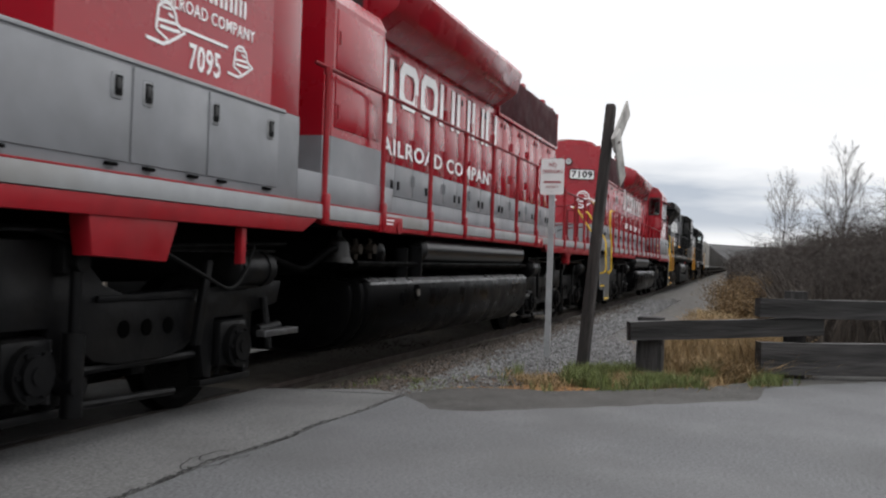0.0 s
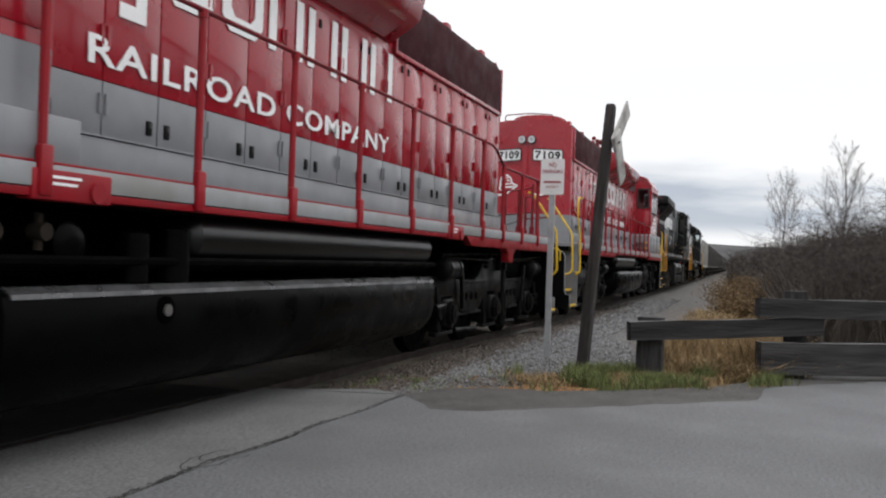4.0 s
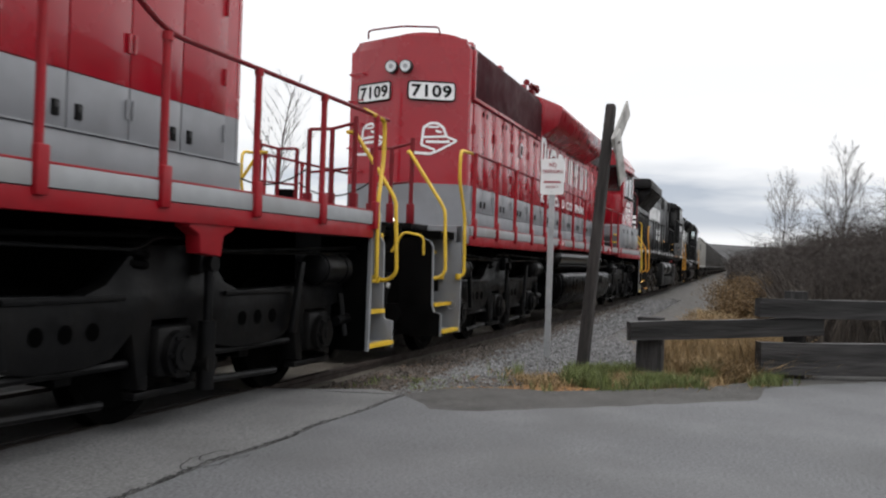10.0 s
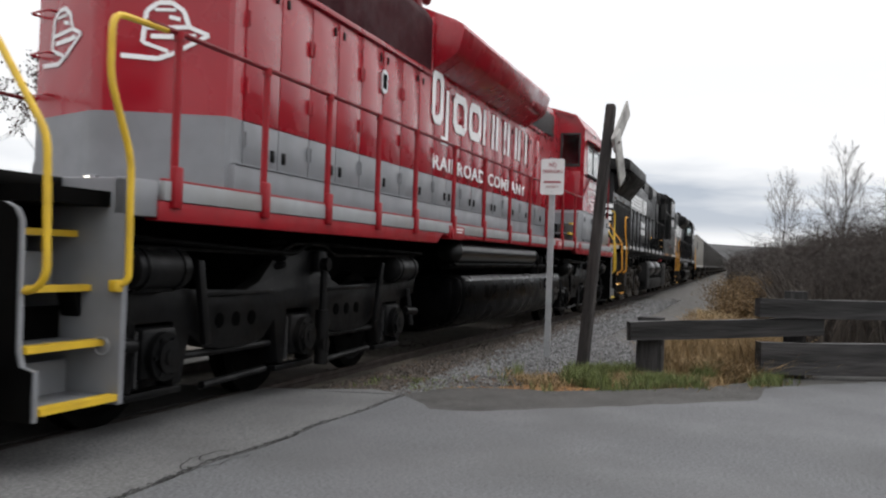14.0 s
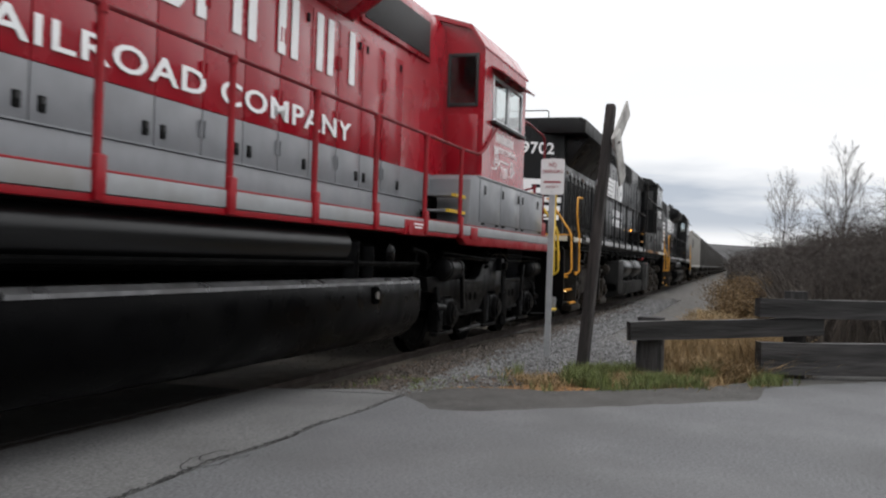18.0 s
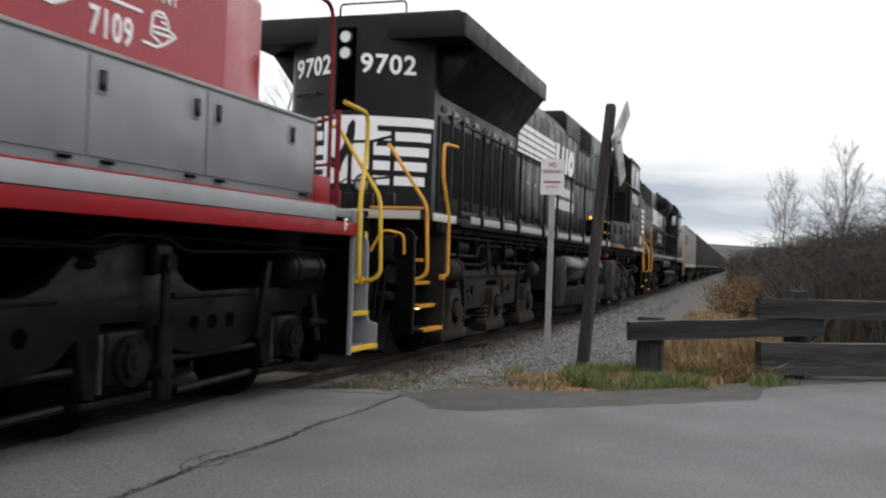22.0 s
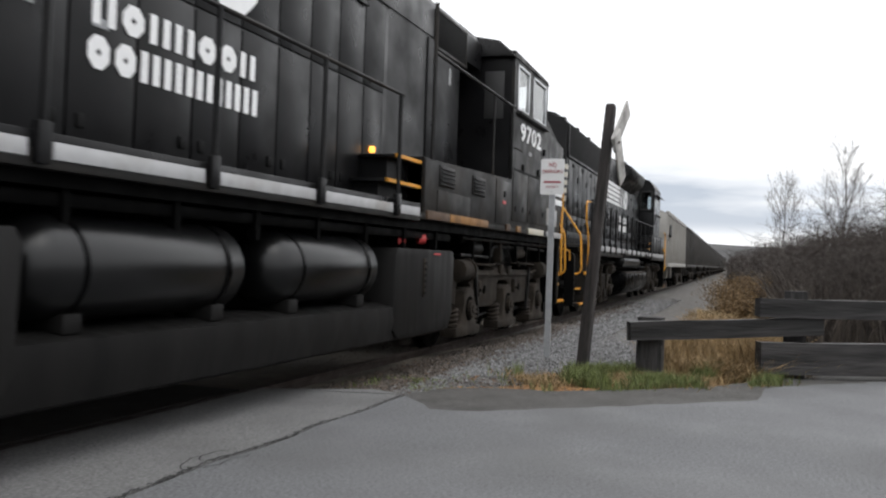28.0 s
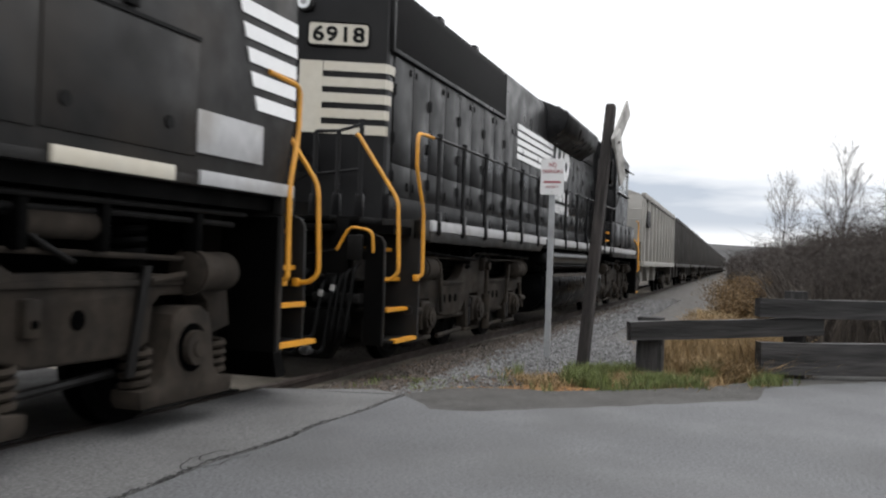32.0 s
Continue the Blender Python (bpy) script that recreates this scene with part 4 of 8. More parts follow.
    for x in st:
        z = hz if (d["drop"] is None or x > d["drop"]) else 2.53
        mk("stanchion", P["post"], rod((x, -1.505, 1.60), (x, -1.505, z - 0.01), 0.026, 8), box(x - 0.045, x + 0.045, -1.548, -1.50, 1.46, 1.72, 0.012), rod((x, -1.505, z - 0.05), (x, -1.505, z + 0.005), 0.035, 8), both=True)
    if d["drop"] is None:
        path = [(st[0] - 0.3, -1.5, 2.55), (st[-1] + 0.02, -1.505, hz), (d["box"][0] + 0.35, -1.505, hz + 0.02), (c0 + 0.55, -1.52, hz + 0.45)]
    else:
        path = [(st[0] - 0.3, -1.5, 2.53), (d["drop"] - 0.55, -1.505, 2.53), (d["drop"] - 0.05, -1.505, hz), (st[-1] + 0.02, -1.505, hz), (d["box"][0] + 0.35, -1.505, hz + 0.02), (c0 + 0.5, -1.52, hz + 0.4)]
    if not d["rail_up"]:
        path = path[:-2] + [(st[-1] + 0.12, -1.44, hz + 0.03)]
    mk("handrail", P["rail"], pipe(round_path(path, 0.2, 5), 0.019), both=True, label="long painted walkway handrail")
    # fuel tank, air pipes and reservoirs
    t0, t1 = d["tank"]
    half = [(-1.22, 1.0), (-1.40, 0.985), (-1.46, 0.95), (-1.485, 0.86), (-1.485, 0.66), (-1.45, 0.53), (-1.37, 0.42), (-1.25, 0.34), (-1.05, 0.28), (-0.8, 0.25)]
    section = half + [(-y, z) for y, z in reversed(half)]
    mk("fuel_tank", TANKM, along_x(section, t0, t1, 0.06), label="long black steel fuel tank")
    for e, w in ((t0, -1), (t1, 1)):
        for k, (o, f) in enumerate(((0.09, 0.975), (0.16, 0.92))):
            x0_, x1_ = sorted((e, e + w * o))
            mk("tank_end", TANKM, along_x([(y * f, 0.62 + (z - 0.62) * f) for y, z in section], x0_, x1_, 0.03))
    # added bright strip stands for the sky's reflection along the tank edge
    mk("tank_ledge", P["ledge"], along_x([(-1.405, 0.985), (-1.412, 0.992), (-1.469, 0.957), (-1.476, 0.930), (-1.46, 0.93)], t0 + 0.05, t1 - 0.05), both=True, label="worn tank edge, brightened for its sky reflection")
    fl = mk("fuel_filler", PIT, rod((t1 - 1.3, -1.496, 0.83), (t1 - 1.3, -1.46, 0.83), 0.085, 16), both=True)
    mk("filler_cap", STEEL, rod((t1 - 1.3, -1.51, 0.83), (t1 - 1.3, -1.49, 0.83), 0.038, 12), under=fl)
    mk("air_reservoir", GLOSS, rod((t0 - 0.05, -1.24, 1.30), (t1 - 1.7, -1.24, 1.30), 0.185, 20, dome=0.08), both=True, label="black cylindrical air reservoir")
    for i in range(3):
        mk("cooling_pipe", UNDER, rod((t0 - 0.2, -1.38 + 0.07 * i, 1.13 - 0.02 * i), (t1 + 0.1, -1.38 + 0.07 * i, 1.13 - 0.02 * i), 0.028, 6), both=True)
    for p, q, r in (((t1 - 1.6, -1.3, 0.98), (t1 - 1.6, -1.3, 1.36), 0.12), ((t1 - 1.2, -1.3, 0.98), (t1 - 1.2, -1.3, 1.32), 0.10), ((t1 - 0.6, -1.36, 1.22), (t1 - 0.6, -1.2, 1.22), 0.13)):
        mk("air_filter", TANKM, rod(p, q, r, 14, dome=0.02), both=True)
    mk("battery_conduit", UNDER, pipe(round_path([(t1 + 0.1, -1.3, 1.3), (t1 + 0.6, -1.32, 1.25), (t1 + 0.8, -1.2, 1.05), (t1 + 1.4, -1.1, 1.2)], 0.15), 0.03), both=True)
    for x in (t0 - 0.55, t1 - 0.4):
        mk("jacking_pad", P["frame"], box(x - 0.30, x + 0.30, -1.530, -1.42, 1.44, 1.60, 0.01), rod((x - 0.18, -1.545, 1.5), (x - 0.18, -1.52, 1.5), 0.06, 14), both=True)
        mk("pad_text_bar", WHITE, box(x - 0.05, x + 0.22, -1.534, -1.528, 1.555, 1.57), label="line of tiny white writing")
        mk("pad_text_bar", WHITE, box(x - 0.02, x + 0.19, -1.534, -1.528, 1.52, 1.535), label="line of tiny white writing")
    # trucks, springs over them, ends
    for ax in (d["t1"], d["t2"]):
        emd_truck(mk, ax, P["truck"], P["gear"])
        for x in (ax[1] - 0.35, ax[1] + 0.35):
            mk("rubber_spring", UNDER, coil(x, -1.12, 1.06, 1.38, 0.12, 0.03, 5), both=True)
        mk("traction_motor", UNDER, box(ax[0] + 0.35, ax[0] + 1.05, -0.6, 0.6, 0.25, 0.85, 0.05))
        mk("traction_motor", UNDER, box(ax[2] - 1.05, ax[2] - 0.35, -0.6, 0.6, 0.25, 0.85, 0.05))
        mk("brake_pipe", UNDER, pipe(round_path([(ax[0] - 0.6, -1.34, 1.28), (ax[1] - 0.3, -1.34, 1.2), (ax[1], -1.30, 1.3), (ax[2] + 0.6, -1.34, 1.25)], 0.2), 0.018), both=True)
    end_steps(mk, r0, -1, P["plate"], P["grab"], P["tread"], P["plate"], sill=(0.63, d["sill"]) if d["sill"] > 0.8 else (0.48, 0.66))
    end_steps(mk, f0, 1, P["plate"], P["grab"], P["tread"], P["plate"])
    end_railing(mk, r0, -1, P["rail"])
    end_railing(mk, f0, 1, P["rail"])
    if d["lit"]:
        mk("lamp_housing", P["lower"], box(he - 0.33, he - 0.25, -0.06, 0.06, 1.69, 1.77, 0.01))
        mk("step_light", LAMP_ON, rod((he - 0.345, 0.0, 1.73), (he - 0.32, 0.0, 1.73), 0.026, 12), label="small lit step lamp")
    return thing, mk


RC = dict(upper=RED, lower=GREY, stripe=PALE, frame=RED_DULL, deck=GREY, rail=RAIL_RED, post=RED_DULL, rim=PALE, roof=RED, cabroof=RED, board=WHITE, ledge=WORN_GLEAM, grille=GRILLE_RED,
          truck=TRUCKM, gear=TRUCKM, plate=GREY, grab=YELLOW, tread=YELLOW)
DC = dict(upper=BLACK, lower=BLACK, stripe=CHALK, frame=BLACK_DUST, deck=BLACK_DUST, rail=BLACK, post=BLACK, rim=BLACK_DUST, roof=BLACK, cabroof=BLACK, board=CREAM, ledge=DUST, grille=SCREEN,
          truck=DUST, gear=DUST, plate=BLACK_DUST, grab=ORANGE, tread=ORANGE)
DOORS = [2.75 + 0.585 * i for i in range(20)]
RED_PLAN = dict(rear=-0.04, front=20.5, hood=2.4, cab=15.4, cab_end=17.65, nose=19.05, box=(14.95, 19.0), rad=(2.64, 7.22), blister=(7.3, 12.45), horn=7.35,
                doors=DOORS, posts=[1.04, 2.14, 3.2, 4.29, 5.32, 6.63, 7.94, 9.29, 10.57, 11.84, 13.22, 14.48], rail_z=2.55, drop=None,
                tank=(7.3, 13.3), t1=(1.3, 3.3, 5.42), t2=(14.95, 17.03, 19.1), board_z=3.6, number="7109", cab_steps=True, lit=True, sill=0.92, rail_up=True, cuts=[15.29, 16.3, 17.43, 18.96], latches=[15.5, 16.4, 17.3, 17.55, 18.58])


def emblem(mk, m, size):
    """The railway's painted badge, kept to plain white outlines: a dome, a long point and a few flat strokes."""
    bm = bmesh.new()

    def stroke(points, w):
        pts = [Vector((x * size, y * size, 0)) for x, y in points]
        for p, q in zip(pts, pts[1:]):
            n = (q - p).normalized().cross(Vector((0, 0, 1))) * w * size
            lo = [bm.verts.new(v) for v in (p - n, q - n, q + n, p + n)]
            hi = [bm.verts.new(v + Vector((0, 0, 0.005))) for v in (p - n, q - n, q + n, p + n)]
            bm.faces.new(lo), bm.faces.new(list(reversed(hi)))
            for i in range(4):
                bm.faces.new((lo[i], hi[i], hi[(i + 1) % 4], lo[(i + 1) % 4]))

    stroke([(-0.30, -0.06), (-0.26, 0.34), (-0.12, 0.45), (0.05, 0.46), (0.20, 0.36), (0.27, 0.17)], 0.030)
    stroke([(-0.16, 0.36), (0.10, 0.37)], 0.020)
    stroke([(0.02, 0.28), (0.16, 0.25)], 0.025)
    stroke([(-0.28, 0.12), (0.27, 0.16), (0.52, 0.07), (0.30, -0.06), (0.02, -0.22)], 0.026)
    stroke([(-0.20, 0.02), (0.20, 0.03), (0.36, 0.05)], 0.030)
    stroke([(-0.56, -0.24), (-0.10, -0.26), (0.04, -0.20)], 0.030)
    stroke([(-0.30, -0.06), (0.02, -0.16)], 0.024)
    ob = part("painted_emblem", bm, WHITE, mk.thing, "plain white painted emblem", False)
    ob.matrix_basis = m


def red_livery(mk, x0, x1, cab_x, number):
    """Painted name blocks, words and number on the camera's side; x grows along the train."""
    w = x1 - x0
    y = -0.968
    name_blocks(mk.thing, x0, x0 + 0.085 * w, 2.95, 3.66, y, 0.12, 1, 0.05, ringed="o")
    bm = bmesh.new()
    along_y([(x0 + 0.075 * w, 2.72), (x0 + 0.13 * w, 2.72), (x0 + 0.13 * w, 3.45), (x0 + 0.108 * w, 3.45), (x0 + 0.108 * w, 2.82), (x0 + 0.075 * w, 2.82)], y, y + 0.008)(bm)
    part("name_block", bm, WHITE, mk.thing, "plain white painted block", False)
    name_blocks(mk.thing, x0 + 0.17 * w, x1, 2.95, 3.49, y, 0.125, 6, 0.11, ringed="oo")
    words("RAILROAD COMPANY", WHITE, mk.thing, pose(x0 + 0.02 * w, -0.964, 2.365, 90), 0.19, w * 0.975, "lettering", "white painted words", 0.016)
    name_blocks(mk.thing, cab_x + 0.08, cab_x + 1.02, 2.84, 2.96, -1.497, 0.03, 8, 0.035)
    bm = bmesh.new()
    box(cab_x + 0.28, cab_x + 0.8, -1.497, -1.491, 2.585, 2.605)(bm)
    part("text_bar", bm, WHITE, mk.thing, "line of tiny white writing", False)
    words("RAILROAD COMPANY", WHITE, mk.thing, pose(cab_x, -1.492, 2.70, 90), 0.085, 1.15, "cab_lettering", "small white painted words", 0.012)
    words(number, WHITE, mk.thing, pose(cab_x + 0.36, -1.492, 2.36, 90), 0.17, 0.36, "cab_number", "white painted road number", 0.015)
    emblem(mk, pose(cab_x + 0.12, -1.491, 2.55, 90), 0.36)
    emblem(mk, pose(cab_x + 0.98, -1.491, 2.50, 90), 0.30)


# the lead engine, cab first
LEAD = 1.6
lead_plan = dict(RED_PLAN, sill=0.67, rail_up=False, cuts=[15.29, 16.24, 17.03, 18.2, 18.96], latches=[15.43, 16.17, 16.89, 17.165, 18.58], number="7095", rail_z=2.77, drop=4.85, rear=0.37, t1=(1.61, 3.75, 5.81), t2=(15.42, 17.5, 19.55), tank=(7.0, 13.4), cab_steps=False, lit=False)
lead, lead_mk = emd_engine("locomotive", "red and grey six-axle diesel locomotive, cab leading, on the rails", LEAD, 20, 19.87, RC, lead_plan)
red_livery(lead_mk, 7.5, 12.6, 3.05, "7095")
lead_mk("cab_rear_locker", RED, box(14.95, 15.4, -1.49, -0.9, 2.285, 4.0, 0.012), label="red locker panel at the cab's rear corner")
lead_mk("blower_duct", RED, along_z([(13.02, -0.93), (13.02, -1.36), (13.08, -1.42), (14.21, -1.42), (14.27, -1.36), (14.27, -0.93)], 2.24, 3.42),
        along_x([(-0.93, 3.42), (-1.42, 3.42), (-1.34, 3.56), (-0.93, 3.64)], 13.03, 14.26), label="boxed red air duct behind the cab")
lead_mk("blower_duct_foot", GREY, along_z([(13.02, -0.93), (13.02, -1.36), (13.08, -1.42), (14.21, -1.42), (14.27, -1.36), (14.27, -0.93)], 1.885, 2.238))
for z0_, z1_ in ((2.32, 2.78), (2.83, 3.36)):
    lead_mk("duct_door", RED, box(13.14, 14.16, -1.430, -1.41, z0_, z1_, 0.006), label="flat red access door on the duct")
lead_mk("duct_hinge", RED_DULL, rod((14.12, -1.434, 2.40), (14.12, -1.434, 2.52), 0.012, 6))
lead_mk("duct_hinge", RED_DULL, rod((14.12, -1.434, 3.05), (14.12, -1.434, 3.17), 0.012, 6))
lead_mk("low_cabinet", GREY, box(12.92, 14.94, -1.495, -0.96, 1.62, 1.885, 0.012), label="low grey cabinet behind the cab")
lead_mk("bell", BLACK_DUST, rod((13.72, -1.30, 1.14), (13.72, -1.30, 1.19), 0.145, 18, 0.11), rod((13.72, -1.30, 1.19), (13.72, -1.30, 1.33), 0.11, 18, 0.085), rod((13.72, -1.30, 1.33), (13.72, -1.30, 1.38), 0.085, 18, 0.03), rod((13.72, -1.30, 1.37), (13.72, -1.30, 1.46), 0.025, 8), label="dull steel warning bell")
for a, zb in ((13.35, 1.27), (13.0, 1.28)):
    lead_mk("valve", DUST, rod((a, -1.36, zb), (a, -1.26, zb), 0.05, 10), rod((a, -1.3, zb - 0.1), (a, -1.3, zb + 0.1), 0.025, 8))
lead_mk("footboard", WORN_GLEAM, box(14.77, 15.3, -1.46, -1.38, 0.57, 0.62, 0.006), label="worn steel footboard")
lead_mk("sill_bracket", RED_DULL, along_y([(16.50, 1.42), (17.35, 1.42), (17.30, 1.16), (16.62, 1.13)], -1.50, -1.36, 0.01), label="red bracket below the sill")
lead_mk("sill_bracket", RED_DULL, along_y([(3.44, 1.43), (3.98, 1.43), (3.98, 1.36), (3.86, 1.31), (3.84, 1.19), (3.60, 1.17), (3.57, 1.31), (3.44, 1.36)], -1.50, -1.38, 0.012), label="red bracket below the sill")
lead_mk("sill_strut", RED_DULL, box(15.64, 15.70, -1.47, -1.41, 1.12, 1.42, 0.006), label="thin red strut below the sill")
lead_mk("signal_hose", RUBBER, pipe(round_path([(19.87 - 3.3, -1.42, 1.2), (19.87 - 3.7, -1.46, 1.05), (19.87 - 4.1, -1.44, 0.92), (19.87 - 4.35, -1.4, 1.05), (19.87 - 4.5, -1.38, 1.25)], 0.2), 0.014))
# the second engine, long hood first
SECOND = 22.6
second, second_mk = emd_engine("locomotive", "red and grey six-axle diesel locomotive running long hood first", SECOND, 20, None, RC, RED_PLAN)
red_livery(second_mk, 7.28, 12.45, 15.95, "7109")
second_mk("sight_port", CHROME, along_y([(5.58, 3.06), (5.64, 3.02), (5.70, 3.02), (5.76, 3.06), (5.76, 3.24), (5.70, 3.28), (5.64, 3.28), (5.58, 3.24)], -0.972, -0.955), label="small rounded sight port")
second_mk("port_pane", PIT, box(5.62, 5.72, -0.976, -0.970, 3.07, 3.23))
for s in (-1, 1):
    emblem(second_mk, pose(2.318, s * 0.50, 2.86, 90, 0, -90 - s * 24.4), 0.62)
words("F", WHITE, second_mk.thing, pose(19.58, -1.522, 1.42, 90), 0.11, None, "end_letter", "white painted letter")


# ---- the wide-cab locomotive ----
def ge_truck(mk, axles):
    """A three-axle truck: a deep cast frame arched over flared axle boxes that carry the coil springs on their feet."""
    a, b, c = axles
    def arch(x):
        return [(x + 0.34, 0.60), (x + 0.31, 0.84), (x + 0.24, 0.90), (x - 0.24, 0.90), (x - 0.31, 0.84), (x - 0.34, 0.60)]
    outline = [(a - 0.62, 0.66), (a - 0.55, 1.02), (a + 0.7, 1.06), (b - 0.5, 1.05), (b - 0.4, 1.10), (b + 0.4, 1.10), (b + 0.5, 1.05), (c - 0.7, 1.06), (c + 0.55, 1.02), (c + 0.62, 0.66)]
    for p, q in ((c, b), (b, a)):
        outline += arch(p) + [(p - 0.48, 0.56), (p - 0.62, 0.525), (q + 0.62, 0.525), (q + 0.48, 0.56)]
    outline += arch(a)
    mk("truck_frame", DUST, along_y(outline, -1.24, -1.04, 0.025), both=True, label="dusty cast truck side frame")
    mk("frame_rib", DUST, along_y([(a - 0.45, 0.97), (c + 0.45, 0.97), (c + 0.45, 1.01), (a - 0.45, 1.01)], -1.265, -1.22, 0.008), both=True)
    mk("truck_top_bar", DUST, pipe(round_path([(a + 0.35, -1.24, 1.14), (b - 0.6, -1.25, 1.13), (b - 0.45, -1.25, 1.18), (b + 0.45, -1.25, 1.18), (c + 0.3, -1.24, 1.14)], 0.08), 0.02, 8), both=True)
    mk("truck_bolster", DUST, box(a - 0.2, c + 0.2, -1.0, 1.0, 0.6, 0.8, 0.02))
    for x in axles:
        box_part = mk("axle_box", DUST, along_y([(x - 0.50, 0.19), (x + 0.50, 0.19), (x + 0.53, 0.24), (x + 0.53, 0.31), (x + 0.36, 0.33), (x + 0.29, 0.40), (x + 0.24, 0.62), (x + 0.20, 0.78), (x + 0.10, 0.83), (x - 0.10, 0.83), (x - 0.20, 0.78), (x - 0.24, 0.62), (x - 0.29, 0.40), (x - 0.36, 0.33), (x - 0.53, 0.31), (x - 0.53, 0.24)], -1.33, -1.09, 0.025), both=True, label="dusty flared axle box with spring feet")
        mk("bearing_recess", PIT, rod((x, -1.336, 0.55), (x, -1.32, 0.55), 0.165, 20), under=box_part)
        mk("bearing_cap", DUST, rod((x, -1.385, 0.55), (x, -1.33, 0.55), 0.118, 18), rod((x, -1.40, 0.55), (x, -1.38, 0.55), 0.06, 12), under=box_part)
        for s in (-0.43, 0.43):
            mk("coil_spring", DUST, coil(x + s, -1.20, 0.31, 0.585, 0.088, 0.025, 4.5), both=True)
        wheelset(mk, x, 0.52)
    for x, w in ((a - 0.22, 1), (c + 0.22, -1)):
        cyl = mk("brake_cylinder", DUST, rod((x - 0.24, -1.27, 1.06), (x + 0.24, -1.27, 1.06), 0.14, 18, dome=0.02), both=True)
        mk("cylinder_band", DUST, rod((x + 0.16 * w, -1.27, 1.06), (x + 0.21 * w, -1.27, 1.06), 0.162, 18), under=cyl)
        mk("push_rod", DUST, rod((x + 0.24 * w, -1.27, 1.04), (x + 0.62 * w, -1.27, 1.00), 0.028, 8), under=cyl)
        lo, hi = sorted((x + 0.62 * w, x + 0.69 * w))
        mk("brake_lever", DUST_TANK, along_y([(lo, 1.10), (hi, 1.10), (hi + 0.14 * w, 0.40), (lo + 0.14 * w, 0.40)], -1.29, -1.25, 0.01), both=True)
    for x in (a + 0.98, b + 0.98):
        mk("lightening_hole", PIT, rod((x, -1.248, 0.78), (x, -1.236, 0.78), 0.060, 14), both=True)
        mk("frame_bracket", DUST, box(x - 0.46, x - 0.34, -1.30, -1.22, 0.70, 0.92, 0.02), both=True)
        mk("bracket_pin", PIT, rod((x - 0.40, -1.31, 0.78), (x - 0.40, -1.29, 0.78), 0.025, 8), both=True)
        mk("brake_shoe", UNDER, box(x - 0.5, x - 0.36, -0.9, -0.62, 0.3, 0.75, 0.02), both=True)
    mk("brake_rigging", DUST_TANK, rod((a + 0.5, -1.12, 0.36), (b - 0.55, -1.12, 0.42), 0.03, 8), rod((b + 0.5, -1.12, 0.36), (c - 0.55, -1.12, 0.42), 0.03, 8), both=True)
    mk("frame_bracket", DUST, box(b - 0.3, b - 0.1, -1.29, -1.22, 0.98, 1.14, 0.02), box(b + 0.15, b + 0.32, -1.29, -1.22, 0.98, 1.14, 0.02), both=True)


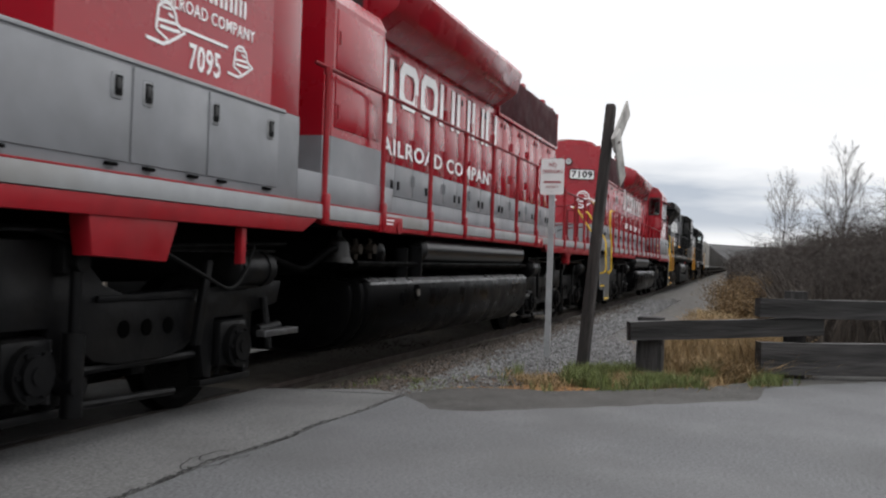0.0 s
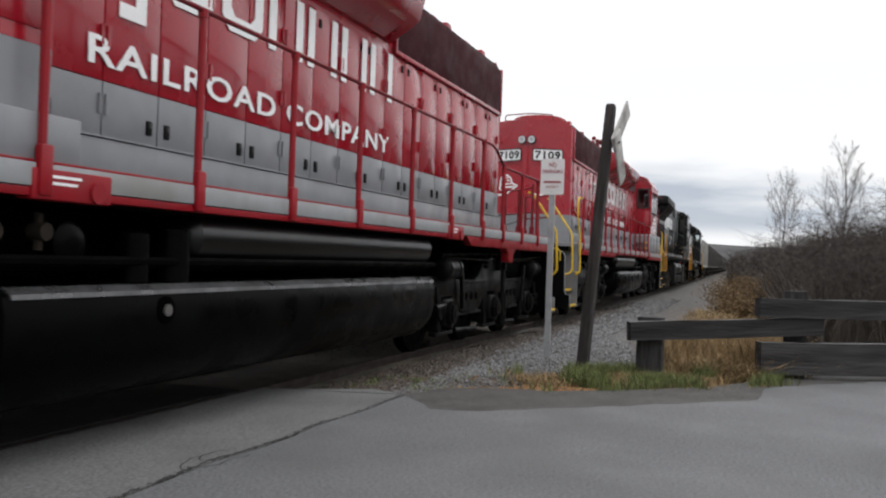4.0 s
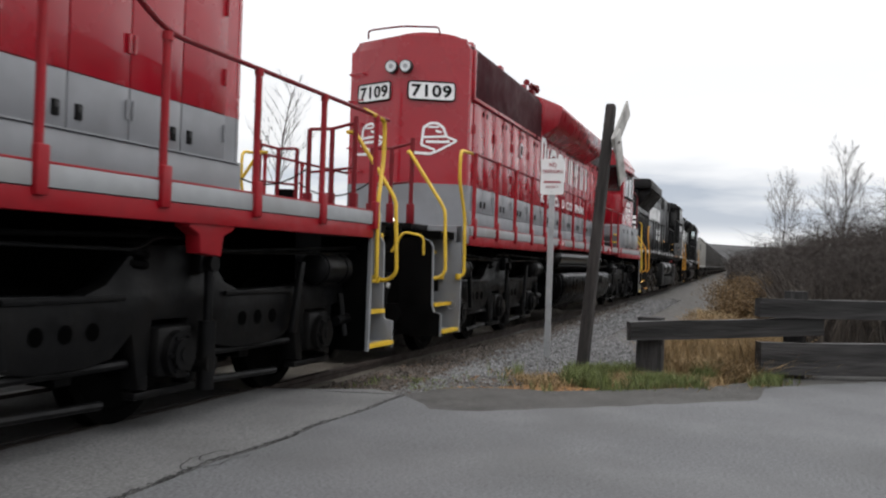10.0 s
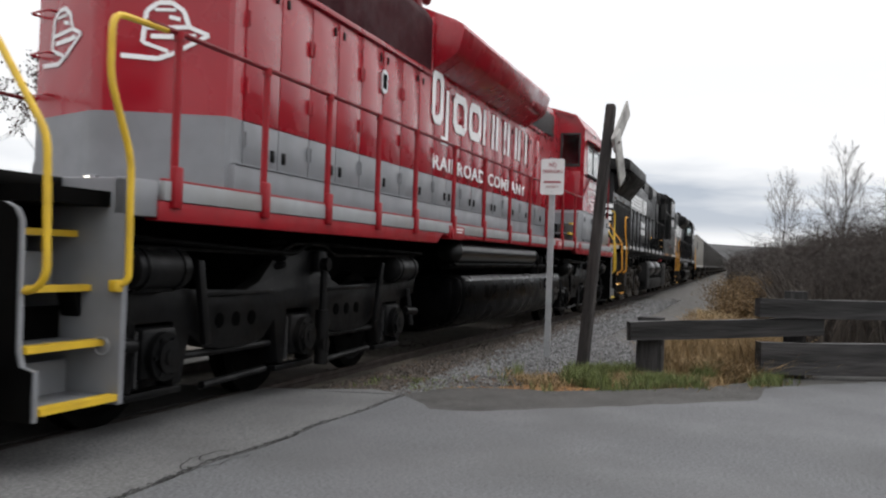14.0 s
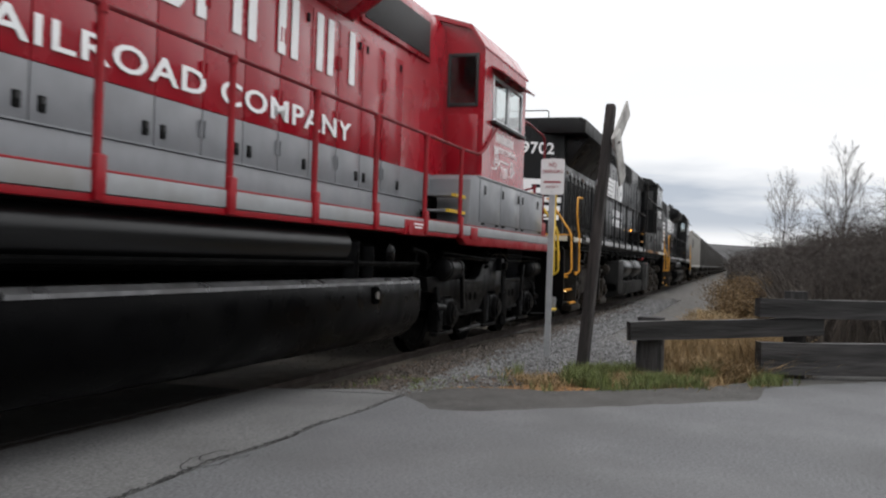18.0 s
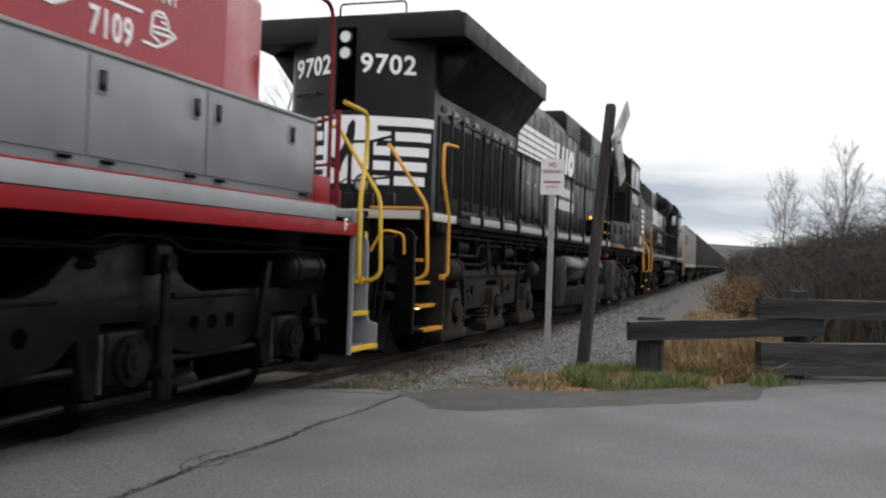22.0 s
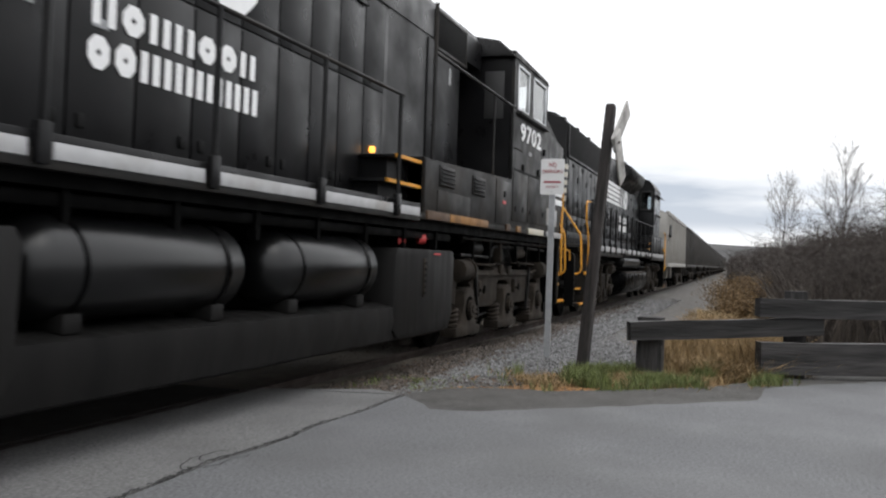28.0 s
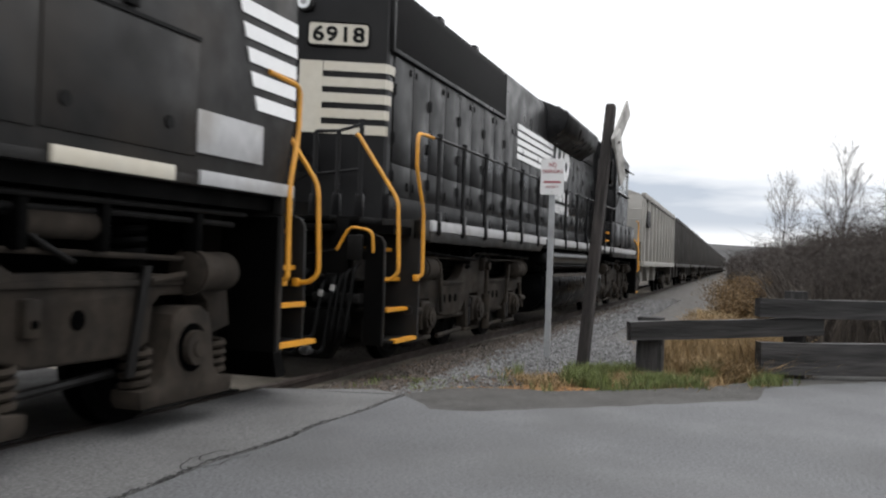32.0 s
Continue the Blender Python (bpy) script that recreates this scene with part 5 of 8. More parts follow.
def wide_cab_engine(origin):
    r0, f0 = -0.08, 21.75
    t1, t2 = (1.57, 3.57, 5.58), (16.2, 18.2, 20.2)
    thing = engine("locomotive", "black six-axle diesel locomotive with white stripes and a flared radiator", origin, (t1[1], t2[1]))
    mk = Maker(thing)
    mk("underframe", UNDER, box(r0 + 0.1, f0 - 0.1, -0.5, 0.5, 0.95, 1.6, 0.02), box(r0 + 0.1, f0 - 0.1, -1.42, 1.42, 1.52, 1.63, 0.0))
    mk("walkway", BLACK_DUST, box(r0 + 0.64, f0 - 0.64, -1.5, 1.5, 1.63, 1.70, 0.006))
    for u, v in ((r0 + 0.03, r0 + 0.64), (f0 - 0.64, f0 - 0.03)):
        mk("end_platform", BLACK_DUST, box(u, v, -1.05, 1.05, 1.63, 1.698, 0.004))
    mk("side_sill", BLACK_DUST, box(1.1, 13.7, -1.51, -1.42, 1.60, 1.70, 0.006), both=True)
    posts = [1.95, 2.98, 3.98, 5.74, 6.81, 8.12, 9.68, 11.28, 12.98]
    gaps = [1.42] + posts[1:] + [13.75]
    for a, b in zip(gaps, gaps[1:]):
        mk("sill_stripe", CHALK, box(a + 0.09, b - 0.09, -1.522, -1.47, 1.650, 1.742, 0.005), both=True, label="white painted walkway edge panel")
    mk("rail_board", BLACK, box(1.1, 13.7, -1.505, -1.47, 1.70, 1.79, 0.005), both=True)
    # hood
    roof = [(-1.0, 1.70), (-1.0, 4.02), (-0.86, 4.2), (-0.5, 4.28), (0.5, 4.28), (0.86, 4.2), (1.0, 4.02), (1.0, 1.70)]
    mk("hood", BLACK, along_x(roof, 1.42, 13.85, 0.0))
    end = [(1.45, -1.0), (1.38, -0.985), (1.26, -0.88), (0.90, -0.16), (0.90, 0.16), (1.26, 0.88), (1.38, 0.985), (1.45, 1.0)]
    mk("hood_end", BLACK, along_z(end, 1.70, 4.2))
    mk("end_door", PIT, box(0.885, 0.91, -0.13, 0.13, 3.02, 4.05, 0.01), label="narrow dark door in the hood end")
    for z in (3.72, 3.92):
        lamp = mk("end_headlight", SEAL, rod((0.85, 0, z), (0.89, 0, z), 0.085, 16), label="round headlight in the hood end")
        mk("lens", CHROME, rod((0.842, 0, z), (0.851, 0, z), 0.068, 16), under=lamp)

    def on_end(y, off=0.006):
        """The x of the hood end's surface at y, a little proud of it."""
        return float(np.interp(abs(y), (0, 0.16, 0.88, 0.985, 1.0), (0.90, 0.90, 1.26, 1.38, 1.45))) - off

    def end_paint(name, mat, pts, label, off):
        """A thin painted patch on the folded hood end, cut to (y, z) strips."""
        bm = bmesh.new()
        for (ya, z0a, z1a), (yb, z0b, z1b) in zip(pts, pts[1:]):
            c = [bm.verts.new((on_end(yy, o), yy - (0.003 if abs(yy) > 0.9 else 0) * (1 if yy > 0 else -1) * (-1 if o > off - 0.004 else 0), zz)) for o in (off, off - 0.005) for yy, zz in ((ya, z0a), (yb, z0b), (yb, z1b), (ya, z1a))]
            for f in ((0, 1, 2, 3), (7, 6, 5, 4), (0, 4, 5, 1), (1, 5, 6, 2), (2, 6, 7, 3), (3, 7, 4, 0)):
                bm.faces.new([c[i] for i in f])
        part(name, bm, mat, thing, label, False)

    for k in range(5):
        z = 2.95 - 0.185 * k
        for s in (-1, 1):
            stop = 1.0 - 0.016 * k
            ys_ = [0.36 - 0.035 * k, 0.88, 0.985, stop] if stop > 0.986 else [0.36 - 0.035 * k, 0.88, stop]
            end_paint("nose_stripe", WHITE, [(s * yy, z - 0.112, z) for yy in ys_], "white painted stripe", 0.008)
    end_paint("white_panel", WHITE, [(0.30, 2.10, 2.95), (0.16, 2.10, 2.95), (-0.16, 2.10, 2.95), (-0.22, 2.10, 2.95), (-0.40, 2.62, 2.95)], "white painted panel on the hood end", 0.006)
    end_paint("dark_emblem", BLACK, [(0.10, 2.18, 2.24), (0.05, 2.22, 2.46), (-0.01, 2.38, 2.60), (-0.06, 2.46, 2.82), (-0.12, 2.52, 2.90), (-0.155, 2.72, 2.86)], "plain dark painted emblem", 0.014)
    end_paint("dark_emblem", BLACK, [(0.155, 2.30, 2.44), (0.08, 2.28, 2.40), (0.02, 2.26, 2.34)], "plain dark painted emblem", 0.014)
    mk("cream_band", CREAM, box(-0.11, -0.07, -1.40, 1.40, 1.63, 1.73, 0.004), box(0.06, 0.86, -1.525, -1.5, 1.62, 1.71, 0.004))
    mk("amber_bar", ORANGE, box(-0.125, -0.112, -1.45, -0.82, 1.735, 1.765, 0.004), label="amber painted platform edge")
    for s in (-1, 1):
        words("9702", WHITE, thing, pose(0.905 if s < 0 else 1.235, -0.19 if s < 0 else 0.85, 3.48, 90, 0, -90 - s * 26.6), 0.25, 0.70, "end_number", "white painted road number", 0.02)
    for z in (2.3, 2.62, 2.94, 3.26):
        mk("ladder_rung", BLACK, pipe(round_path([(1.05, 0.46, z), (0.96, 0.42, z), (1.14, 0.80, z), (1.24, 0.84, z)], 0.03), 0.011, 6))
    for y in (-0.60, 0.60):
        h = mk("ditch_light", SEAL, rod((0.16, y, 2.04), (0.34, y, 2.04), 0.115, 18, 0.10), box(0.22, 0.30, y - 0.05, y + 0.05, 1.70, 1.95, 0.01), label="round light on a short stand")
        mk("lens", CHROME, rod((0.152, y, 2.04), (0.162, y, 2.04), 0.088, 16), under=h)
        mk("bulb", WHITE, rod((0.147, y, 2.03), (0.153, y, 2.03), 0.045, 12), under=h)
    # flared radiator
    wing = [(-1.0, 3.30), (-1.47, 3.92), (1.47, 3.92), (1.0, 3.30)]
    mk("radiator_flare", BLACK, along_x(wing, 1.68, 5.66, 0.01))
    mk("radiator_housing", BLACK, along_x([(-1.48, 3.92), (-1.48, 4.20), (-1.40, 4.25), (1.40, 4.25), (1.48, 4.20), (1.48, 3.92)], 1.06, 5.72, 0.02), label="wide flared radiator housing on the roof")
    mk("radiator_screen", SCREEN, along_x([(-1.015, 3.34), (-1.46, 3.92), (-1.44, 3.93), (-0.99, 3.35)], 1.8, 5.55), both=True, label="dark sloping radiator screen")
    for x in (2.2, 3.35, 4.5):
        mk("screen_rib", BLACK, along_x([(-1.02, 3.335), (-1.475, 3.92), (-1.455, 3.93), (-1.0, 3.345)], x, x + 0.05), both=True)
    mk("radiator_edge", BLACK_DUST, box(1.04, 5.74, -1.495, -1.46, 3.92, 4.21, 0.01), both=True)
    mk("end_grab", BLACK, pipe(round_path([(1.1, -0.7, 4.25), (1.1, -0.7, 4.4), (1.1, 0.2, 4.4), (1.1, 0.2, 4.25)], 0.06), 0.013))
    # hood doors: tall screens, then plain doors
    xs = [1.6 + 0.5 * i for i in range(9)]
    for i, (a, b) in enumerate(zip(xs, xs[1:])):
        dr = mk("screen_door", BLACK_DUST, box(a + 0.02, b - 0.02, -1.022, -0.99, 1.82, 3.05, 0.008), both=True)
        mk("door_screen", SCREEN, box(a + 0.09, b - 0.09, -1.028, -1.012, 2.02, 2.98, 0.004), under=dr, label="dark mesh door screen")
        mk("door_post", BLACK_DUST, box(b - 0.025, b + 0.025, -1.045, -1.0, 1.75, 3.12, 0.008), both=True)
        if i % 2 == 0:
            mk("door_latch", HOLE, box(a + 0.2, a + 0.28, -1.04, -1.01, 1.88, 1.96, 0.008), both=True)
        mk("warning_label", PALE if i % 4 else BROWN, box(a + 0.12, a + 0.3, -1.018, -1.0, 3.12, 3.19, 0.0))
    xs = [5.75, 6.35, 6.95, 7.55, 8.2, 8.85, 9.5, 10.15, 10.8, 11.4, 12.0, 12.6, 13.2, 13.75]
    for i, (a, b) in enumerate(zip(xs, xs[1:])):
        mk("hood_door", BLACK, box(a + 0.012, b - 0.012, -1.018, -0.99, 1.80, 2.98, 0.006), both=True)
        mk("upper_panel", BLACK, box(a + 0.01, b - 0.01, -1.012, -0.99, 3.0, 3.95, 0.005), both=True)
        side = b - 0.12 if i % 2 == 0 else a + 0.12
        mk("door_latch", HOLE, box(side - 0.035, side + 0.035, -1.035, -1.01, 1.93, 2.02, 0.008), both=True)
        if i < 6:
            mk("data_plate", PALE, box(a + 0.2, a + 0.36, -1.024, -1.01, 2.58, 2.64, 0.0))
    for k in range(5):
        z0 = 3.06 + 0.12 * k
        for q in range(5):
            mk("side_stripe", WHITE, box(5.80 + 0.64 * q, 5.80 + 0.64 * q + 0.615, -1.022, -1.008, z0, z0 + 0.088), label="white painted stripe")
    mk("stripe_riser", WHITE, along_y([(9.0, 3.06), (9.25, 3.06), (9.40, 3.66), (9.12, 3.66)], -1.022, -1.008))
    name_blocks(thing, 9.55, 10.95, 3.06, 3.66, -1.024, 0.20, 2, 0.10, "large white painted block", ringed=" o", lean=0.22)
    name_blocks(thing, 9.05, 11.0, 2.60, 2.80, -1.026, 0.072, 7, 0.07, ringed=" o  oo")
    name_blocks(thing, 9.02, 11.05, 2.32, 2.53, -1.026, 0.072, 8, 0.06, ringed="oo")
    mk("equipment_housing", BLACK, along_x([(-1.015, 3.98), (-1.015, 4.36), (-0.92, 4.49), (0.92, 4.49), (1.015, 4.36), (1.015, 3.98)], 10.1, 17.4, 0.02), label="raised black equipment housing along the roof")
    mk("roof_hatch", BLACK_DUST, box(6.5, 7.5, -0.4, 0.4, 4.25, 4.42, 0.02))
    for a, b, za, zb in ((11.8, 13.2, 3.86, 4.34), (15.4, 16.6, 3.90, 4.33)):
        inlet = mk("roof_grille", SCREEN, box(a, b, -1.028, -0.96, za, zb, 0.01), both=True, label="dark air inlet screen")
        mk("grille_frame", BLACK_DUST, box(a - 0.05, a, -1.035, -0.97, za - 0.04, zb + 0.04, 0.006), box(b, b + 0.05, -1.035, -0.97, za - 0.04, zb + 0.04, 0.006), box(a, b, -1.035, -0.97, za - 0.045, za, 0.006), box(a, b, -1.035, -0.97, zb, zb + 0.04, 0.006), under=inlet)
    # cab and nose; the walk beside the engine room runs up to the cab's rear wall
    wz0, wz1 = 3.46, 4.14
    c0, c1 = 17.54, 19.76
    mk("cab_lower_side", BLACK_DUST, along_y([(13.85, 1.64), (21.05, 1.64), (21.22, 2.2), (21.2, 3.3), (19.78, wz0), (c0, wz0), (c0, 2.40), (13.85, 2.30)], -1.5, -1.45, 0.01), both=True)
    mk("cab_upper_side", BLACK_DUST, box(c0, 17.74, -1.5, -1.45, wz0, wz1), box(18.46, 18.72, -1.5, -1.45, wz0, wz1), box(19.64, c1, -1.5, -1.45, wz0, wz1), along_y([(c0, wz1), (c1, wz1), (c1, 4.25), (c0, 4.3)], -1.5, -1.42), both=True)
    mk("nose", BLACK_DUST, along_y([(19.5, 1.64), (21.05, 1.64), (21.22, 2.2), (21.2, 3.3), (19.78, 3.72), (19.5, 3.72)], -1.45, 1.45))
    mk("cab_roof", BLACK, along_x([(-1.52, 4.20), (-1.27, 4.44), (-0.7, 4.55), (0.7, 4.55), (1.27, 4.44), (1.52, 4.20)], 17.44, 19.86, 0.02))
    mk("cab_rear_wall", BLACK, box(c0, c0 + 0.04, -1.45, 1.45, 1.7, 4.25))
    mk("rear_pane", SEAL, box(c0 - 0.012, c0 - 0.002, -1.34, -1.04, 3.3, 4.0, 0.004), both=True, label="dark rear cab window")
    mk("cab_front_wall", BLACK, box(19.70, 19.75, -1.45, 1.45, 3.46, 3.72), box(19.70, 19.75, -0.12, 0.12, 3.72, 4.25), box(19.70, 19.75, -1.45, -1.25, 3.72, 4.25), box(19.70, 19.75, 1.25, 1.45, 3.72, 4.25))
    for a, b in ((17.74, 18.46), (18.72, 19.64)):
        win = mk("cab_window", CHROME, box(a, a + 0.04, -1.51, -1.45, wz0, wz1, 0.004), box(b - 0.04, b, -1.51, -1.45, wz0, wz1, 0.004), box(a, b, -1.51, -1.45, wz0, wz0 + 0.04, 0.004), box(a, b, -1.51, -1.45, wz1 - 0.04, wz1, 0.004), both=True, label="sliding cab window in an aluminium frame")
        pn = mk("pane", GLASS, box(a + 0.04, b - 0.04, -1.485, -1.475, wz0 + 0.04, wz1 - 0.04), under=win)
        pn.visible_shadow = False
    mk("window_armrest", SEAL, box(17.7, 19.68, -1.58, -1.5, wz0 - 0.07, wz0 - 0.02, 0.01), both=True)
    mk("rear_cabinet", BLACK, along_x([(-1.0, 1.7), (-1.0, 4.02), (1.0, 4.02), (1.0, 1.7)], 13.85, 16.42))
    # solid black box stands for the shade deep in the door well
    mk("door_well", PIT, box(16.42, c0, -0.55, 0.55, 1.7, 4.25))
    mk("rear_door", BLACK, box(15.12, 16.38, -1.02, -0.99, 2.42, 3.95, 0.01), both=True)
    mk("door_label", PALE, box(15.9, 16.0, -1.03, -1.015, 3.5, 3.72), box(15.3, 15.38, -1.03, -1.015, 3.6, 3.72))
    mk("well_deck", BLACK_DUST, box(13.9, c0, -1.45, -1.0, 2.28, 2.32), both=True)
    mk("cab_riser", BLACK_DUST, box(c0 - 0.03, c0 + 0.02, -1.51, -1.46, 2.4, 3.46, 0.01))
    for a, b in ((14.3, 14.85), (15.58, 16.14)):
        lv = mk("louvre_panel", BLACK_DUST, box(a, b, -1.515, -1.49, 2.03, 2.27, 0.006), both=True)
        for k in range(5):
            mk("louvre", HOLE, along_x([(-1.535, 2.045 + 0.045 * k), (-1.51, 2.07 + 0.045 * k), (-1.505, 2.045 + 0.045 * k)], a + 0.03, b - 0.03), under=lv)
    for a, b, za, zb in ((16.7, 17.48, 1.72, 2.34), (17.6, 18.50, 1.80, 2.53), (18.53, 19.9, 1.81, 2.54), (14.25, 15.5, 1.72, 1.98)):
        pan = mk("cabinet_door", BLACK_DUST, box(a, b, -1.512, -1.49, za, zb, 0.008), both=True)
        if za > 1.75:
            mk("cabinet_latch", HOLE, rod((a + 0.17, -1.522, 1.98), (a + 0.17, -1.508, 1.98), 0.042, 12), rod((b - 0.3, -1.522, 1.99), (b - 0.3, -1.508, 1.99), 0.042, 12), under=pan)
    mk("plug", HOLE, rod((17.13, -1.525, 2.15), (17.13, -1.508, 2.15), 0.05, 12))
    mk("red_tag", REDTAG, box(17.03, 17.2, -1.518, -1.51, 2.01, 2.06))
    mk("nose_seam", HOLE, box(17.6, 19.92, -1.512, -1.49, 2.555, 2.58))
    mk("seam_catch", HOLE, box(18.12, 18.24, -1.53, -1.49, 2.58, 2.68, 0.01))
    mk("seam_catch", HOLE, box(19.15, 19.27, -1.53, -1.49, 2.60, 2.70, 0.01))
    mk("nose_plug", HOLE, rod((19.57, -1.53, 3.03), (19.57, -1.49, 3.03), 0.055, 12))
    words("9702", WHITE, thing, pose(17.98, -1.502, 3.03, 90), 0.28, 1.36, "cab_number", "white painted road number", 0.025)
    mk("text_bar", DUST, box(17.62, 18.1, -1.507, -1.499, 2.868, 2.89), label="line of tiny pale writing")
    mk("text_bar", PALE, box(18.52, 18.7, -1.507, -1.499, 2.86, 2.92), label="tiny pale painted mark")
    for k in range(5):
        z = 2.98 - 0.163 * k
        mk("side_stripe", WHITE, along_y([(20.36 + 0.06 * k, z), (20.40 + 0.06 * k, z - 0.10), (21.205, z - 0.10), (21.20, z)], -1.51, -1.49), label="white painted slanting stripe")
    mk("data_panel", CHALK, box(19.9, 20.72, -1.52, -1.49, 1.84, 2.12, 0.003), label="pale patch beside the steps")
    for a, b, m in ((13.9, 14.68, BROWN), (14.7, 16.3, AMBER_DULL), (17.25, 17.48, BROWN), (17.88, 18.1, AMBER_DULL), (18.62, 19.67, CREAM), (19.95, 21.2, CHALK)):
        mk("sill_stripe", m, box(a, b, -1.525, -1.49, 1.635, 1.73, 0.004), both=True)
    for k in range(2):
        zz = 1.99 + 0.27 * k
        st = mk("cab_step", BLACK, box(12.9 + 0.22 * k, 13.84, -1.44, -1.02, zz - 0.03, zz, 0.004), box(13.0 + 0.22 * k, 13.84, -1.3, -1.02, zz - 0.24, zz - 0.03), both=True)
        mk("tread_edge", ORANGE, box(12.9 + 0.22 * k, 13.84, -1.455, -1.42, zz - 0.032, zz + 0.004), under=st, label="amber step edge")
    mk("step_light", LAMP_AMBER, rod((13.42, -1.02, 2.34), (13.42, -1.06, 2.34), 0.036, 12), label="small lit amber step lamp")
    # handrails
    for x in posts:
        mk("stanchion", BLACK, rod((x, -1.53, 1.62), (x, -1.53, 2.84), 0.022, 8), box(x - 0.05, x + 0.05, -1.552, -1.5, 1.62, 1.84, 0.010), both=True)
    mk("handrail", BLACK_DUST, pipe(round_path([(1.2, -1.5, 2.84), (13.05, -1.53, 2.84)], 0.15), 0.019), both=True, label="long dark walkway handrail")
    mk("well_rail", BLACK_DUST, rod((14.05, -1.5, 2.3), (14.05, -1.5, 4.05), 0.024, 8), pipe([(14.05, -1.5, 3.5), (17.54, -1.5, 3.46)], 0.02), rod((16.5, -1.5, 2.35), (16.5, -1.5, 3.48), 0.018, 8), both=True)
    # fuel tank with reservoirs set into its flank
    low = [(-1.30, 0.74), (-1.49, 0.70), (-1.5, 0.55), (-1.46, 0.36), (-1.2, 0.28), (1.2, 0.28), (1.46, 0.36), (1.5, 0.55), (1.49, 0.70), (1.30, 0.74)]
    mk("fuel_tank", DUST_TANK, along_x(low, 7.0, 14.85, 0.05), box(7.0, 14.85, -0.85, 0.85, 0.7, 1.3), label="dusty black steel fuel tank")
    for a, b in ((7.0, 8.05), (13.05, 14.95)):
        mk("tank_shoulder", DUST_TANK, along_y([(a, 0.46), (a + 0.12, 0.38), (b - 0.16, 0.38), (b - 0.03, 0.55), (b, 1.22), (b - 0.06, 1.30), (a + 0.06, 1.30), (a, 1.22)], -1.504, -0.8, 0.02), both=True)
    for a, b in ((8.15, 10.34), (10.70, 12.78)):
        res = mk("air_reservoir", GLOSS, rod((a, -1.20, 1.085), (b, -1.20, 1.085), 0.305, 28, dome=0.2), both=True, label="black cylindrical air reservoir")
        for x in (a + 0.35, b - 0.4):
            mk("reservoir_band", TANKM, rod((x, -1.20, 1.085), (x + 0.04, -1.20, 1.085), 0.311, 28), under=res)
            mk("reservoir_foot", DUST_TANK, box(x - 0.06, x + 0.1, -1.42, -1.1, 0.72, 0.84, 0.02), under=res)
    gauge = mk("sight_gauge", DUST, box(13.86, 13.94, -1.518, -1.50, 0.78, 1.20, 0.005), both=True, label="upright sight gauge")
    for k in range(6):
        mk("gauge_mark", PIT, box(13.875, 13.925, -1.524, -1.517, 0.81 + 0.065 * k, 0.835 + 0.065 * k), under=gauge)
    mk("tank_mark", REDTAG, box(14.20, 14.42, -1.512, -1.503, 1.245, 1.262), label="thin red painted mark")
    mk("red_valve", REDTAG, rod((14.2, -1.3, 1.42), (14.26, -1.36, 1.42), 0.06, 10), rod((13.6, -1.3, 1.38), (13.64, -1.36, 1.38), 0.05, 10), both=True)
    mk("cable_tray", UNDER, box(6.2, 15.2, -1.36, -1.3, 1.42, 1.5, 0.006), *[box(x, x + 0.06, -1.38, -1.3, 1.3, 1.6) for x in np.linspace(6.4, 14.6, 9)], both=True)
    for base in (1.2, 15.9):
        for u in (0.35, 1.15, 1.75, 2.7, 3.35, 4.3):
            mk("hanger", UNDER if u != 1.75 else DUST, box(base + u, base + u + 0.07, -1.34, -1.22, 1.18, 1.55, 0.01), both=True)
        mk("side_bearer", DUST_TANK, box(base + 1.98, base + 2.5, -1.24, -0.9, 1.12, 1.34, 0.02), box(base + 2.08, base + 2.4, -1.20, -0.9, 1.34, 1.54, 0.02), both=True)
        mk("air_strainer", DUST, rod((base + 2.75, -1.24, 1.33), (base + 3.45, -1.24, 1.33), 0.085, 14, dome=0.02), both=True)
        mk("air_strainer", DUST_TANK, rod((base + 0.55, -1.2, 1.36), (base + 1.0, -1.2, 1.36), 0.10, 14, dome=0.02), both=True)
        mk("piping", DUST_TANK, pipe(round_path([(base - 0.1, -1.30, 1.26), (base + 1.3, -1.31, 1.24), (base + 1.5, -1.28, 1.40), (base + 3.6, -1.28, 1.42), (base + 4.8, -1.3, 1.40)], 0.1), 0.022), pipe(round_path([(base + 0.2, -1.2, 1.44), (base + 2.6, -1.22, 1.46), (base + 2.9, -1.3, 1.22), (base + 3.2, -1.26, 1.12)], 0.1), 0.018), rod((base - 0.2, -1.34, 1.48), (base + 4.9, -1.34, 1.48), 0.02, 8), both=True)
        for u in (2.02, 2.12, 2.22, 2.32):
            mk("cable_loop", RUBBER, pipe(round_path([(base + u, -1.28, 1.46), (base + u + 0.05, -1.33, 1.25), (base + u + 0.16, -1.30, 1.12)], 0.12), 0.014, 6), both=True)
    ge_truck(mk, t1)
    ge_truck(mk, t2)
    for x in (2.0, 5.2, 16.6, 19.8):
        mk("spring_seat", UNDER, coil(x, -1.05, 1.06, 1.5, 0.13, 0.032, 6), both=True)
    end_steps(mk, r0, -1, BLACK_DUST, ORANGE, ORANGE, BLACK_DUST, 1.7, 0.42, 5, True)
    end_steps(mk, f0, 1, BLACK_DUST, ORANGE, ORANGE, BLACK_DUST, 1.7, 0.5, 4, True)
    end_railing(mk, r0, -1, BLACK, 1.7)
    mk("platform_light", LAMP_STEP, rod((r0 + 0.06, -1.35, 0.66), (r0 + 0.10, -1.385, 0.65), 0.021, 12), label="small lit step lamp")
    words("F", WHITE, thing, pose(21.15, -1.505, 1.44, 90), 0.11, None, "end_letter", "white painted letter")
    return thing


